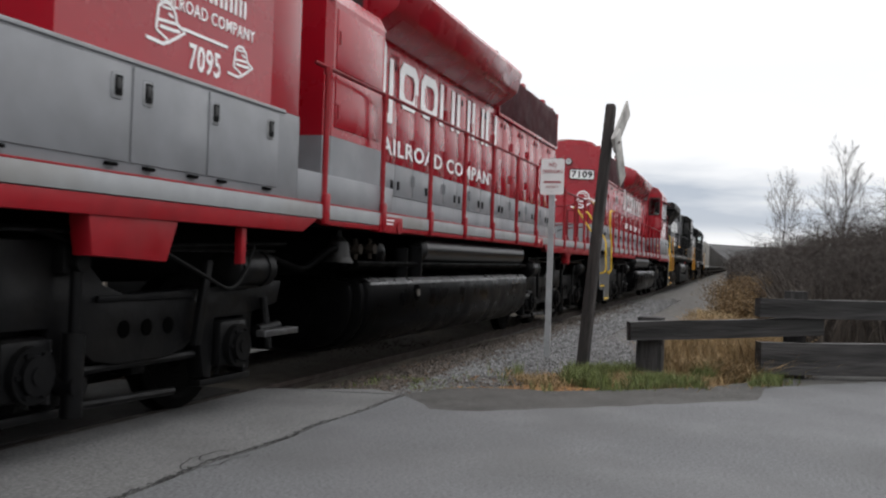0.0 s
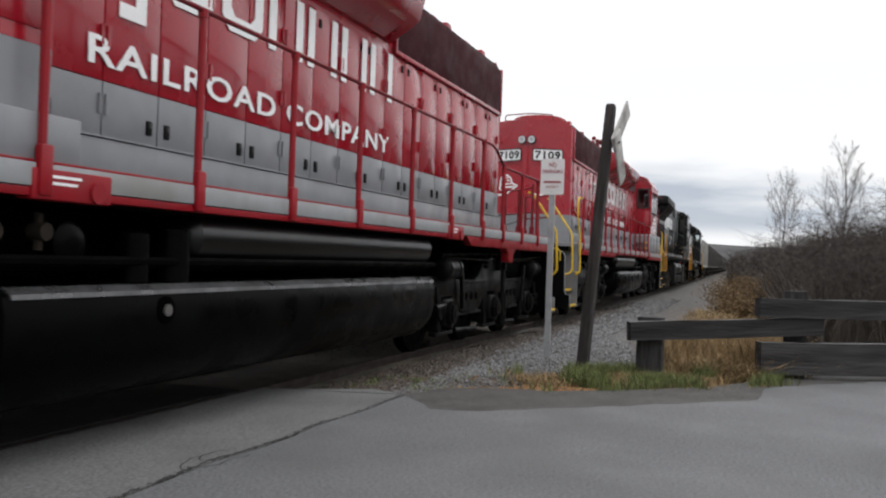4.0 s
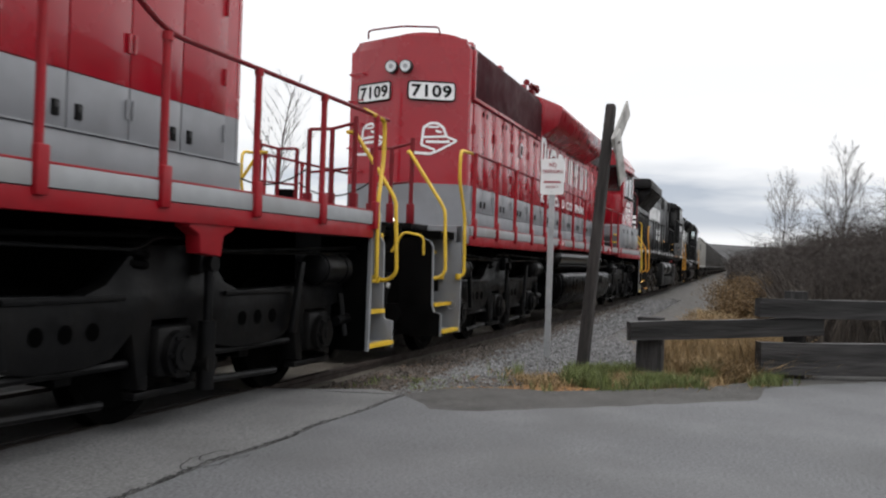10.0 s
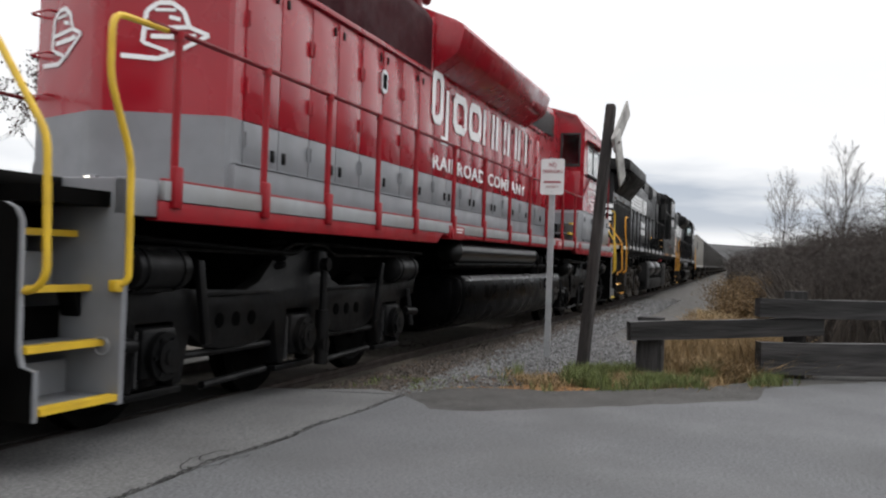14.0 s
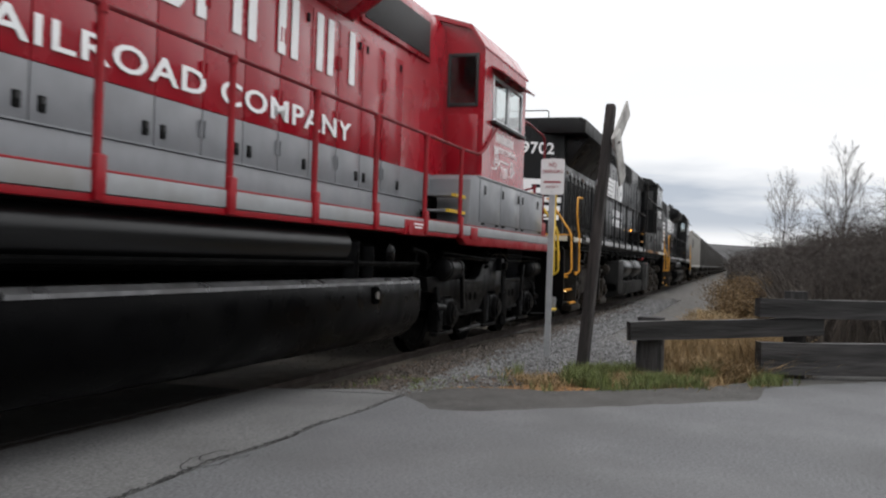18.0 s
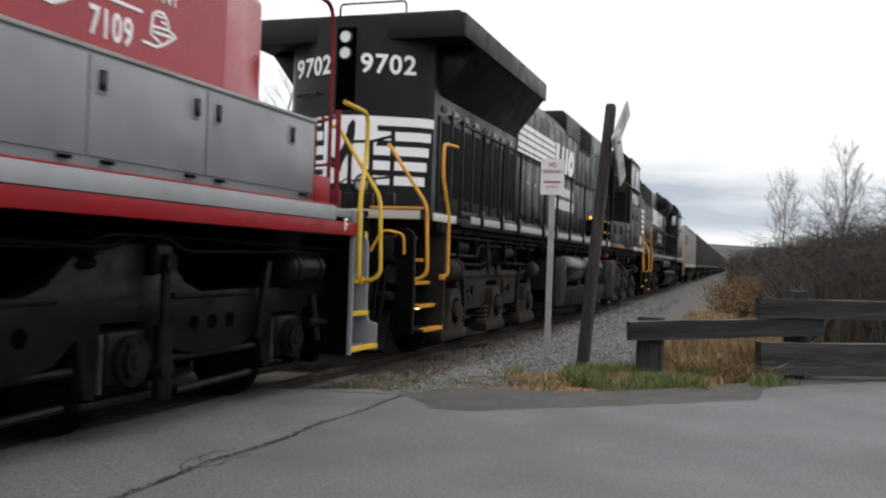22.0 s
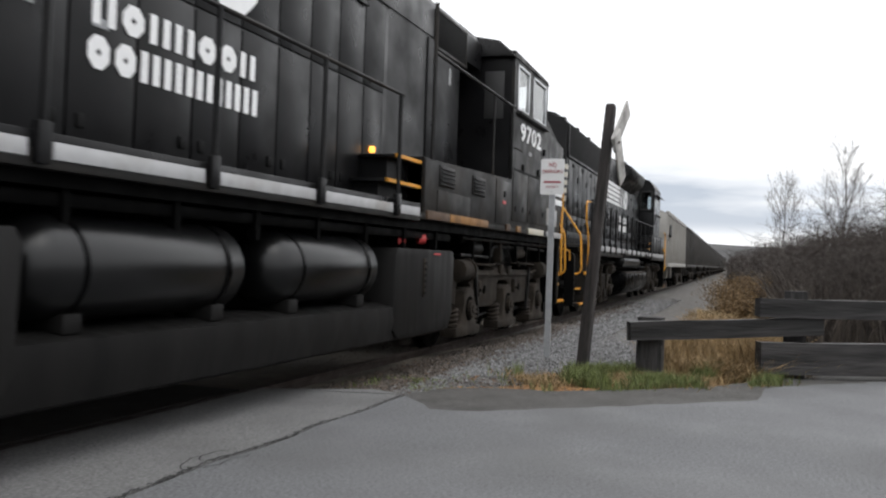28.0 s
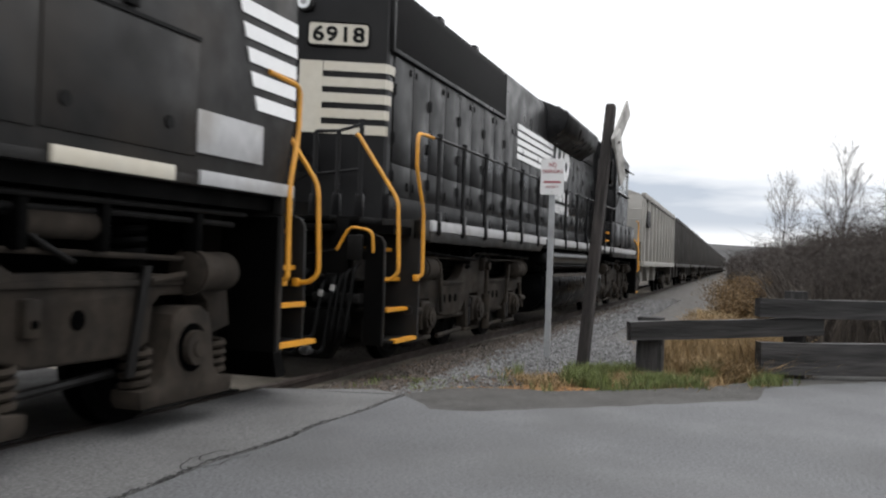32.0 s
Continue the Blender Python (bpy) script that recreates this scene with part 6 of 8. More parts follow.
THIRD = 44.42
wide_cab_engine(THIRD)
# the fourth engine, long hood first, in black
FOURTH = 66.88
fourth_plan = dict(RED_PLAN, cuts=[16.34, 17.35, 18.35, 19.1, 20.46], latches=[16.5, 17.5, 18.5, 19.3], rear=1.0, front=22.1, hood=1.78, cab=16.5, cab_end=18.9, nose=20.6, box=(16.0, 20.5), rad=(1.97, 7.02), blister=(10.4, 14.2), horn=12.9,
                   doors=[2.1 + 0.62 * i for i in range(22)], posts=[2.16, 3.11, 4.10, 5.12, 6.13, 7.30, 8.5, 9.7, 10.9, 12.1, 13.4, 14.6, 15.6], rail_z=2.6,
                   tank=(8.8, 14.6), t1=(2.6, 4.68, 6.75), t2=(16.2, 18.3, 20.4), board_z=3.66, number="6918", lit=False)
fourth, fourth_mk = emd_engine("locomotive", "black six-axle diesel locomotive with cream stripes, long hood first", FOURTH, 22, None, DC, fourth_plan)
for k in range(5):
    z = 3.36 - 0.175 * k
    for s in (-1, 1):
        e = [(1.604 - 0.009 * k, s * (0.30 - 0.02 * k)), (1.886, s * 0.926), (1.950, s * 0.955), (2.10 - 0.045 * k, s * 0.958)]
        bm = bmesh.new()
        inn = [(p[0] + 0.01, p[1] - s * 0.006) for p in e]
        for (p, q, u, v) in zip(e, e[1:], inn, inn[1:]):
            c = [bm.verts.new((x, y, zz)) for zz in (z - 0.105, z) for x, y in (p, q, v, u)]
            for f in ((0, 1, 2, 3), (4, 7, 6, 5), (0, 4, 5, 1), (1, 5, 6, 2), (2, 6, 7, 3), (3, 7, 4, 0)):
                bm.faces.new([c[i] for i in f])
        part("nose_stripe", bm, CREAM, fourth, "cream painted stripe", False)
for s in (-1, 1):
    bm = bmesh.new()
    along_z([(1.502, s * 0.06), (1.494, s * 0.06), (1.596, s * 0.29), (1.604, s * 0.29)], 2.56, 3.36)(bm)
    part("nose_panel", bm, CREAM, fourth, "cream painted panel on the hood end", False)
for k in range(5):
    fourth_mk("side_stripe", WHITE, box(7.9, 10.9, -0.972, -0.958, 2.98 + 0.13 * k, 3.07 + 0.13 * k), label="white painted stripe")
name_blocks(fourth, 11.1, 12.6, 2.98, 3.58, -0.974, 0.19, 2, 0.1, "large white painted block", ringed=" o", lean=0.22)
name_blocks(fourth, 10.8, 12.7, 2.5, 2.7, -0.974, 0.062, 7, 0.07)
name_blocks(fourth, 10.8, 12.7, 2.24, 2.43, -0.974, 0.062, 8, 0.06)
fourth_mk("side_lamp", LAMP_ON, rod((16.4, -1.02, 2.1), (16.42, -1.06, 2.1), 0.05, 10))


# ---- hopper cars ----
def hopper(origin, length, paint, label, covered):
    thing = tagged(new("hopper_car"), label, "freight car", "hopper cars of the train")
    ROLLING.append((thing, origin, (1.6, length - 1.6)))
    mk = Maker(thing)
    top, base = 3.52, 1.2
    body = [(0.5, 1.95), (1.1, 1.62), (1.9, 1.25), (length - 1.9, 1.25), (length - 1.1, 1.62), (length - 0.5, 1.95), (length - 0.5, top), (0.5, top)]
    mk("car_body", paint, along_y(body, -1.42, 1.42, 0.02))
    mk("top_chord", paint, box(0.42, length - 0.42, -1.52, -1.38, top - 0.08, top + 0.08, 0.01), both=True)
    mk("side_sill", paint, box(0.3, length - 0.3, -1.54, -1.40, 1.15, 1.33, 0.01), both=True)
    n = 11
    for k in range(n):
        x = 0.55 + (length - 1.1) * k / (n - 1)
        mk("side_post", paint, box(x - 0.06, x + 0.06, -1.52, -1.41, 1.33, top - 0.08, 0.01), both=True)
    mk("end_sheet", paint, box(0.42, 0.5, -1.45, 1.45, 1.95, top, 0.006))
    mk("end_sheet", paint, box(length - 0.5, length - 0.42, -1.45, 1.45, 1.95, top, 0.006))
    if covered:
        mk("roof", paint, along_x([(-1.45, top), (-1.0, top + 0.16), (1.0, top + 0.16), (1.45, top)], 0.45, length - 0.45))
        mk("vent_grille", GRILLE, box(1.3, 2.3, -1.53, -1.5, 2.5, 3.05, 0.005))
        mk("roof_walk", UNDER, box(0.5, length - 0.5, -0.3, 0.3, top + 0.17, top + 0.23))
    else:
        bm = bmesh.new()
        k, w = 26, 5
        grid = [[bm.verts.new((0.6 + (length - 1.2) * i / k, -1.36 + 2.72 * j / w, top - 0.08 + 0.26 * math.sin(math.pi * j / w) * (0.75 + 0.25 * math.cos(i * 1.9)))) for j in range(w + 1)] for i in range(k + 1)]
        for i in range(k):
            for j in range(w):
                bm.faces.new((grid[i][j], grid[i + 1][j], grid[i + 1][j + 1], grid[i][j + 1]))
        part("coal_load", bm, COAL, thing, "heaped black coal load")
    for x in (length * 0.32, length * 0.5, length * 0.68):
        mk("hopper_chute", paint, along_y([(x - 0.9, 1.28), (x + 0.9, 1.28), (x + 0.3, 0.55), (x - 0.3, 0.55)], -1.0, 1.0, 0.02))
    mk("center_sill", UNDER, box(0.05, length - 0.05, -0.25, 0.25, 0.8, 1.15, 0.01))
    for c in (1.6, length - 1.6):
        mk("truck_frame", DUST, along_y([(c - 1.15, 0.42), (c - 1.15, 0.62), (c - 0.4, 0.78), (c + 0.4, 0.78), (c + 1.15, 0.62), (c + 1.15, 0.42), (c + 0.75, 0.40), (c + 0.3, 0.22), (c - 0.3, 0.22), (c - 0.75, 0.40)], -1.16, -1.0, 0.02), both=True)
        for x in (c - 0.88, c + 0.88):
            mk("wheel", UNDER, rod((x, -0.80, 0.46), (x, -0.68, 0.46), 0.46, 24), rod((x, -1.17, 0.46), (x, -0.8, 0.46), 0.1, 12), both=True)
    for x in (0.25, length - 0.25):
        mk("ladder", paint, *[rod((x, -1.45, 1.3 + 0.35 * k), (x + (0.01), -1.0, 1.3 + 0.35 * k), 0.015, 6) for k in range(6)], rod((x, -1.45, 1.2), (x, -1.45, 3.3), 0.018, 6), rod((x, -1.0, 1.2), (x, -1.0, 3.3), 0.018, 6))
    mk("coupler", UNDER, box(-0.45, 0.3, -0.12, 0.12, 0.76, 0.98, 0.02))
    mk("coupler", UNDER, box(length - 0.3, length + 0.4, -0.12, 0.12, 0.76, 0.98, 0.02))
    return thing


CARS = []
place = FOURTH + 23.0
CARS.append(hopper(place, 15.3, BEIGE, "pale grey covered hopper car coupled behind the engines", True))
place += 16.2
first_coal = hopper(place, 14.6, HOPPER, "dark weathered open hopper car heaped with coal", False)
CARS.append(first_coal)
for k in range(13):
    place += 15.5
    CARS.append(copy_thing(first_coal, pose(0, 0, 0)))
    ROLLING.append((CARS[-1], place, (1.6, 13.0)))


# ---- ground, road and track ----
from mathutils.geometry import tessellate_polygon

def tri_mesh(name, verts, faces, mat, label="", category="", kind="", smooth=False):
    me = bpy.data.meshes.new(name)
    me.from_pydata(verts, [], faces)
    me.update()
    me.materials.append(mat)
    if smooth:
        me.shade_smooth()
    ob = new(name, me)
    return tagged(ob, label, category, "", kind)


def smoothstep(a, b, v):
    t = min(max((v - a) / (b - a), 0.0), 1.0)
    return t * t * (3 - 2 * t)


def ground_z(x, y):
    yy = y - rail_y(x)
    z = -0.10
    z += 0.05 * noise.noise(Vector((x * 0.35, y * 0.35, 0))) * smoothstep(9, 14, x)
    z -= 0.16 * smoothstep(12, 22, x) * smoothstep(-6.0, -3.0, yy) * smoothstep(0, -1.5, yy)
    z -= 0.35 * smoothstep(-4.0, -7.0, yy) * smoothstep(14, 24, x)
    z += 1.9 * smoothstep(4.5, 9.5, yy) * smoothstep(3.0, 9.0, x)
    z += 0.25 * noise.noise(Vector((x * 0.11, y * 0.11, 3.0))) * smoothstep(6, 12, abs(yy)) * smoothstep(12, 20, x)
    return z


GROUND = material("dirt_and_dry_leaves", (0.082, 0.069, 0.054), 0.95, 0, 0.35, 6.0, 0.8, 0.9, (0.075, 0.066, 0.052), 0.6, 22.0)
ASPHALT = material("worn_asphalt", (0.100, 0.101, 0.1045), 0.82, 0, 0.42, 46.0, 0.7, 0.5, (0.066, 0.0655, 0.065), 0.35, 140.0)
APRON = material("pale_worn_asphalt", (0.120, 0.119, 0.1175), 0.85, 0, 0.42, 46.0, 0.7, 0.8, (0.080, 0.0785, 0.077), 0.35, 130.0)
BALLAST_BED = material("ballast_bed", (0.076, 0.070, 0.064), 0.95, 0, 0.45, 26.0, 0.6, 1.1, (0.10, 0.092, 0.082), 1.0, 45.0)
STONE = island_material("ballast_stones", (0.145, 0.144, 0.145), 0.6, 1.4)
DIRTY_STONE = island_material("dirty_trackside_stones", (0.075, 0.062, 0.052), 0.55, 1.5)
TIE = material("weathered_tie_wood", (0.085, 0.07, 0.058), 0.9, 0, 0.3, 14.0, 0.5, 3.0, None, 0.5, 30.0, spread=0.25)
# lighter copy of TIMBER that paints sky light onto the beam tops
TIMBER_LIT = material("skylit_timber_top", (0.09, 0.088, 0.088), 0.9, 0, 0.5, 16.0, 0.9, 6.0, (0.03, 0.028, 0.028), 0.7, 30.0, stretch=(0.10, 1, 1))
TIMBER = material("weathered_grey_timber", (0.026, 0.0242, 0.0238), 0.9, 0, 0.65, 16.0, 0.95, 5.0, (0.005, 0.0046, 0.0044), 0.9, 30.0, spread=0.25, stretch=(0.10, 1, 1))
POSTWOOD = material("dark_weathered_post", (0.028, 0.0235, 0.022), 0.9, 0, 0.7, 20.0, 1.0, 7.0, (0.0055, 0.0047, 0.0045), 0.9, 35.0, stretch=(1, 1, 0.12))
BOARDPAINT = material("peeling_white_board", (0.42, 0.41, 0.39), 0.8, 0, 0.2, 14.0, 0.8, 4.0, (0.15, 0.14, 0.13), 0.3, 50.0)
GALV = material("galvanised_steel_post", (0.40, 0.41, 0.42), 0.5, 0.6, 0.1, 20.0, 0.4, 5.0)
SIGNW = material("white_sign_face", (0.72, 0.72, 0.72), 0.5, 0, 0.03, 10.0, 0.3, 3.0, (0.58, 0.57, 0.55))
SIGNR = material("red_sign_ink", (0.30, 0.05, 0.06), 0.5)

xs = np.unique(np.concatenate([[-900, -500, -250, -120, -60, -30, -15], np.arange(-8, 30, 0.5), np.arange(30, 80, 2.0), np.arange(80, 200, 8.0), [230, 280, 350, 450, 600, 900, 1400]]))
ys = np.unique(np.concatenate([[-1200, -700, -400, -220, -120, -70, -45], np.arange(-30, -8, 2.0), np.arange(-8, 14, 0.5), np.arange(14, 40, 3.0), [50, 70, 110, 180, 300, 500, 900]]))
gv = [(float(x), float(y), ground_z(float(x), float(y))) for x in xs for y in ys]
ny = len(ys)
gf = [(i * ny + j, (i + 1) * ny + j, (i + 1) * ny + j + 1, i * ny + j + 1) for i in range(len(xs) - 1) for j in range(ny - 1)]
tri_mesh("ground", gv, gf, GROUND, "brown dirt and dry leaf ground beside the railway", "ground", "structure", True)


def ragged(pts, step, amount, seed):
    """The outline with small irregular wear on its edge."""
    rng = random.Random(seed)
    res = []
    for a, b in zip(pts, pts[1:] + pts[:1]):
        n = max(1, int(math.dist(a, b) / step)) if math.dist(a, b) < 14 else 1
        for k in range(n):
            t = k / n
            j = amount if k else 0.0
            res.append((a[0] + (b[0] - a[0]) * t + rng.uniform(-j, j), a[1] + (b[1] - a[1]) * t + rng.uniform(-j, j)))
    return res


def slab(name, pts, top, mat, label):
    n = len(pts)
    verts = [(x, y, top) for x, y in pts] + [(x, y, top - 0.12) for x, y in pts]
    faces = [tuple(t) for t in tessellate_polygon([[Vector((x, y, 0)) for x, y in pts]])]
    faces += [(i, i + n, (i + 1) % n + n, (i + 1) % n) for i in range(n)]
    me = bpy.data.meshes.new(name)
    me.from_pydata(verts, [], faces)
    bm = bmesh.new()
    bm.from_mesh(me)
    for f in bm.faces:
        if len(f.verts) == 3 and f.normal.z < 0:
            f.normal_flip()
    bm.to_mesh(me)
    bm.free()
    me.materials.append(mat)
    ob = new(name, me)
    return tagged(ob, label, "road", "", "structure")


joint = [(8.0 - 0.42 * k, -2.03 + 0.016 * math.sin(k * 1.7) + 0.012 * math.sin(k * 4.1)) for k in range(1, 30)]
main_pts = ragged([(7.56, -2.06), (7.02, -2.47), (7.12, -2.87), (7.66, -3.45), (8.42, -4.3), (9.09, -4.96), (9.98, -5.03), (10.57, -5.46), (11.45, -6.31), (14.0, -8.6), (22.0, -15.0), (22.0, -40.0), (-60.0, -40.0), (-60.0, -2.06), (-4.3, -2.06)], 0.18, 0.035, 3)
near_joint = [(x, y - 0.015 - 0.015 * random.random()) for x, y in reversed(joint)]
slab("road", [p for p in main_pts if not (p[1] > -2.2 and -4.2 < p[0] < 7.55)] + near_joint, 0.0, ASPHALT, "worn grey asphalt road before the crossing")
far_joint = [(x, y - 0.008) for x, y in joint]
slab("crossing_apron", far_joint + [(-60, -1.98), (-60, -0.80)] + ragged([(7.25, -0.80), (7.48, -1.24), (7.76, -1.67), (7.62, -2.0)], 0.15, 0.02, 5)[:-1], 0.004, APRON, "paler asphalt apron at the level crossing")
# asphalt coloured near-black: painted shade under and behind the train
SHADE_ASPHALT = material("shade_dark_asphalt", (0.026, 0.025, 0.024), 0.85, 0, 0.3, 30.0, 0.6, 1.2, (0.014, 0.0135, 0.013), 0.5, 80.0, specular=0.2)
slab("crossing_infill", [(-60, -0.62), (7.2, -0.62), (7.15, 0.62), (-60, 0.62)], -0.012, SHADE_ASPHALT, "asphalt infill between the rails, coloured dark as train shade")
slab("crossing_far_apron", [(-60, 0.80), (7.2, 0.80), (7.6, 3.0), (6.5, 12.0), (-60, 12.0)], 0.0, SHADE_ASPHALT, "asphalt beyond the rails")
SHOULDER = material("dirty_old_asphalt", (0.052, 0.049, 0.045), 0.9, 0, 0.35, 30.0, 0.7, 1.6, (0.033, 0.031, 0.028), 0.6, 70.0)
slab("road_shoulder", ragged([(7.58, -2.03), (7.00, -2.44), (7.10, -2.9), (7.66, -3.48), (8.42, -4.33), (9.05, -5.0), (9.98, -5.06), (10.57, -5.5), (11.5, -6.35), (14.0, -8.7), (14.6, -8.3), (11.9, -5.7), (10.95, -4.95), (10.2, -4.62), (9.35, -3.86), (8.72, -3.1), (8.62, -2.5), (8.3, -2.15), (7.85, -1.95)], 0.2, 0.05, 13), -0.022, SHOULDER, "dark dirty strip of old asphalt at the road edge")
# fine cracks round a broken patch
CRACK = material("crack_fill", (0.016, 0.0155, 0.015), 0.95)
rng = random.Random(8)
bm = bmesh.new()
loops = [[(4.35, -2.02), (4.42, -1.93), (4.62, -1.88), (4.85, -1.90), (4.98, -1.98)], [(4.62, -2.03), (4.60, -1.94), (4.72, -1.89)], [(4.72, -2.06), (4.80, -2.13), (4.86, -2.12)], [(4.45, -2.06), (4.55, -2.10), (4.7, -2.08)]]
for lp in loops:
    fine = [Vector((a[0] + (b[0] - a[0]) * t + rng.uniform(-0.01, 0.01), a[1] + (b[1] - a[1]) * t + rng.uniform(-0.008, 0.008), 0.0065)) for a, b in zip(lp, lp[1:]) for t in (0, 0.33, 0.66)] + [Vector((*lp[-1], 0.0065))]
    for p, q in zip(fine, fine[1:]):
        d = (q - p).normalized().cross(Vector((0, 0, 1))) * rng.uniform(0.002, 0.006)
        bm.faces.new([bm.verts.new(v) for v in (p - d, q - d, q + d, p + d)])
line = [Vector((x + (x2 - x) * t, y + (y2 - y) * t + rng.gauss(0, 0.009), 0.0068)) for (x, y), (x2, y2) in zip(joint, joint[1:]) for t in (0, 0.06, 0.13, 0.19, 0.26, 0.33, 0.4, 0.46, 0.53, 0.6, 0.67, 0.73, 0.8, 0.87, 0.94)]
wide = [rng.choice((0.002, 0.007, 0.011, 0.019)) * (1.1 if v.x < 6.2 else 0.7) for v in line]
for (p, w0), (q, w1) in zip(zip(line, wide), zip(line[1:], wide[1:])):
    bm.faces.new([bm.verts.new(v) for v in (p - Vector((0, w0, 0)), q - Vector((0, w1, 0)), q + Vector((0, w1, 0)), p + Vector((0, w0, 0)))])
tagged(part("road_cracks", bm, CRACK, None, "", False), "fine dark cracks round a broken patch of asphalt", "crack", "", "structure")

# ballast bed, ties and rails
sec = [(-3.6, -0.14), (-2.2, -0.06), (-1.45, -0.07), (-0.85, -0.12), (0.85, -0.12), (1.45, -0.07), (2.6, -0.28), (3.6, -0.5)]
bx = np.concatenate([np.arange(7.3, 40, 1.0), np.arange(40, 360, 6.0)])
bv, bf = [], []
for x in bx:
    fade = smoothstep(7.2, 9.5, x)
    for y, z in sec:
        jig = 0.03 * noise.noise(Vector((x, y, 7)))
        bv.append((float(x), y + rail_y(x), z + jig - 0.02 * (1 - fade) - (0.14 * smoothstep(14, 24, x) if y < -2.5 else 0)))
m = len(sec)
for i in range(len(bx) - 1):
    for j in range(m - 1):
        bf.append((i * m + j, (i + 1) * m + j, (i + 1) * m + j + 1, i * m + j + 1))
tri_mesh("ballast_bed", bv, bf, BALLAST_BED, "grey crushed stone bed under the track", "ballast", "structure", True)

track = tagged(new("railway_track"), "single railway track with rusty steel rails on wooden ties", "railway track", "", "structure")
rail_sec = [(-0.036, 0), (0.036, 0), (0.036, -0.035), (0.01, -0.05), (0.01, -0.13), (0.07, -0.155), (0.07, -0.168), (-0.07, -0.168), (-0.07, -0.155), (-0.01, -0.13), (-0.01, -0.05), (-0.036, -0.035)]
for s in (-0.7535, 0.7535):
    bm = bmesh.new()
    rings = []
    for x in np.concatenate([[-60.0, -20.0], np.arange(-5, 60, 2.5), np.arange(60, 370, 10.0)]):
        rings.append([bm.verts.new((x, s + y + rail_y(x), z)) for y, z in rail_sec])
    for u, v in zip(rings, rings[1:]):
        for i in range(len(rail_sec)):
            bm.faces.new((u[i], u[(i + 1) % len(rail_sec)], v[(i + 1) % len(rail_sec)], v[i]))
    bm.faces.new(rings[0]), bm.faces.new(list(reversed(rings[-1])))
    part("rail", bm, RUST, track, "rusty steel rail")
bm = bmesh.new()
box(-0.115, 0.115, -1.30, 1.30, -0.31, -0.135, 0.012)(bm)
tie = part("tie", bm, TIE, track)
tie.location = (7.75, rail_y(7.75), 0)
for k in range(1, 130):
    x = 7.75 + 0.54 * k
    o = new("tie", tie.data)
    o.parent, o.location, o.rotation_euler = track, (x, rail_y(x), random.uniform(-0.01, 0.01)), (0, 0, random.uniform(-0.02, 0.02))


# ---- loose stones, leaves and grass ----
def scatter_stones(name, count, place_fn, size, mat, label, seed):
    rng = np.random.RandomState(seed)
    base = np.array([(1, 0, 0), (-1, 0, 0), (0, 1, 0), (0, -1, 0), (0, 0, 1), (0, 0, -1)], float)
    tri = [(0, 2, 4), (2, 1, 4), (1, 3, 4), (3, 0, 4), (2, 0, 5), (1, 2, 5), (3, 1, 5), (0, 3, 5)]
    verts, faces = [], []
    for i in range(count):
        x, y, z = place_fn(rng)
        k = size * rng.uniform(0.5, 1.35) * (1 + max(0, x - 12) * 0.03)
        sh = base * rng.uniform(0.55, 1.1, (6, 1)) * np.array([1, 1, 0.75]) + rng.uniform(-0.25, 0.25, (6, 3))
        a = rng.uniform(0, 6.28)
        c, s_ = math.cos(a), math.sin(a)
        rot = np.array([[c, -s_, 0], [s_, c, 0], [0, 0, 1]])
        p = sh @ rot.T * k + np.array([x, y, z])
        n = len(verts)
        verts.extend(map(tuple, p.tolist()))
        faces.extend([(n + a_, n + b_, n + c_) for a_, b_, c_ in tri])
    return tri_mesh(name, verts, faces, mat, label, "stones", "stuff")


def bed_place(rng):
    x = 7.9 + 30 * rng.beta(0.9, 2.4)
    y = rng.uniform(-3.7, -1.75 + 0.02 * (x - 8)) + rng.normal(0, 0.08)
    while x < 9.6 and rng.rand() < 0.75:
        x = 7.9 + 30 * rng.beta(0.9, 2.4)
    if x < 10.5 and y < -2.1 - 0.35 * (x - 8):
        y = rng.uniform(-2.1, -1.75)
    z = float(np.interp(y, [p[0] for p in sec], [p[1] for p in sec])) - (0.14 * smoothstep(14, 24, x) if y < -2.5 else 0)
    return x, y + rail_y(x), z + 0.012


scatter_stones("ballast_stones", 17000, bed_place, 0.026, STONE, "loose grey ballast stones beside the rails", 4)


def trackside(rng):
    x = 7.7 + 26 * rng.beta(0.8, 2.4)
    y = rng.uniform(-1.85, -0.9) if rng.rand() < 0.75 else rng.uniform(-0.6, 0.6)
    if x < 9.4:
        y = rng.uniform(-2.15, -0.9)
    return x, y + rail_y(x), float(np.interp(y, [p[0] for p in sec], [p[1] for p in sec])) + 0.01


scatter_stones("trackside_stones", 8000, trackside, 0.026, DIRTY_STONE, "dirty brown stones and grit along the rail", 6)


def edge_place(rng):
    t = rng.rand()
    x, y = 7.2 + 3.2 * t, -2.2 - 3.1 * t
    x, y = x + rng.normal(0.3, 0.4), y + rng.normal(0.4, 0.5)
    return x, y, ground_z(x, y) + 0.012 + (0.02 if y > -3.4 else 0)


GRAVEL = island_material("roadside_gravel", (0.15, 0.14, 0.13), 0.5, 1.6)
scatter_stones("roadside_gravel", 3200, edge_place, 0.011, GRAVEL, "fine grey gravel along the road edge", 9)


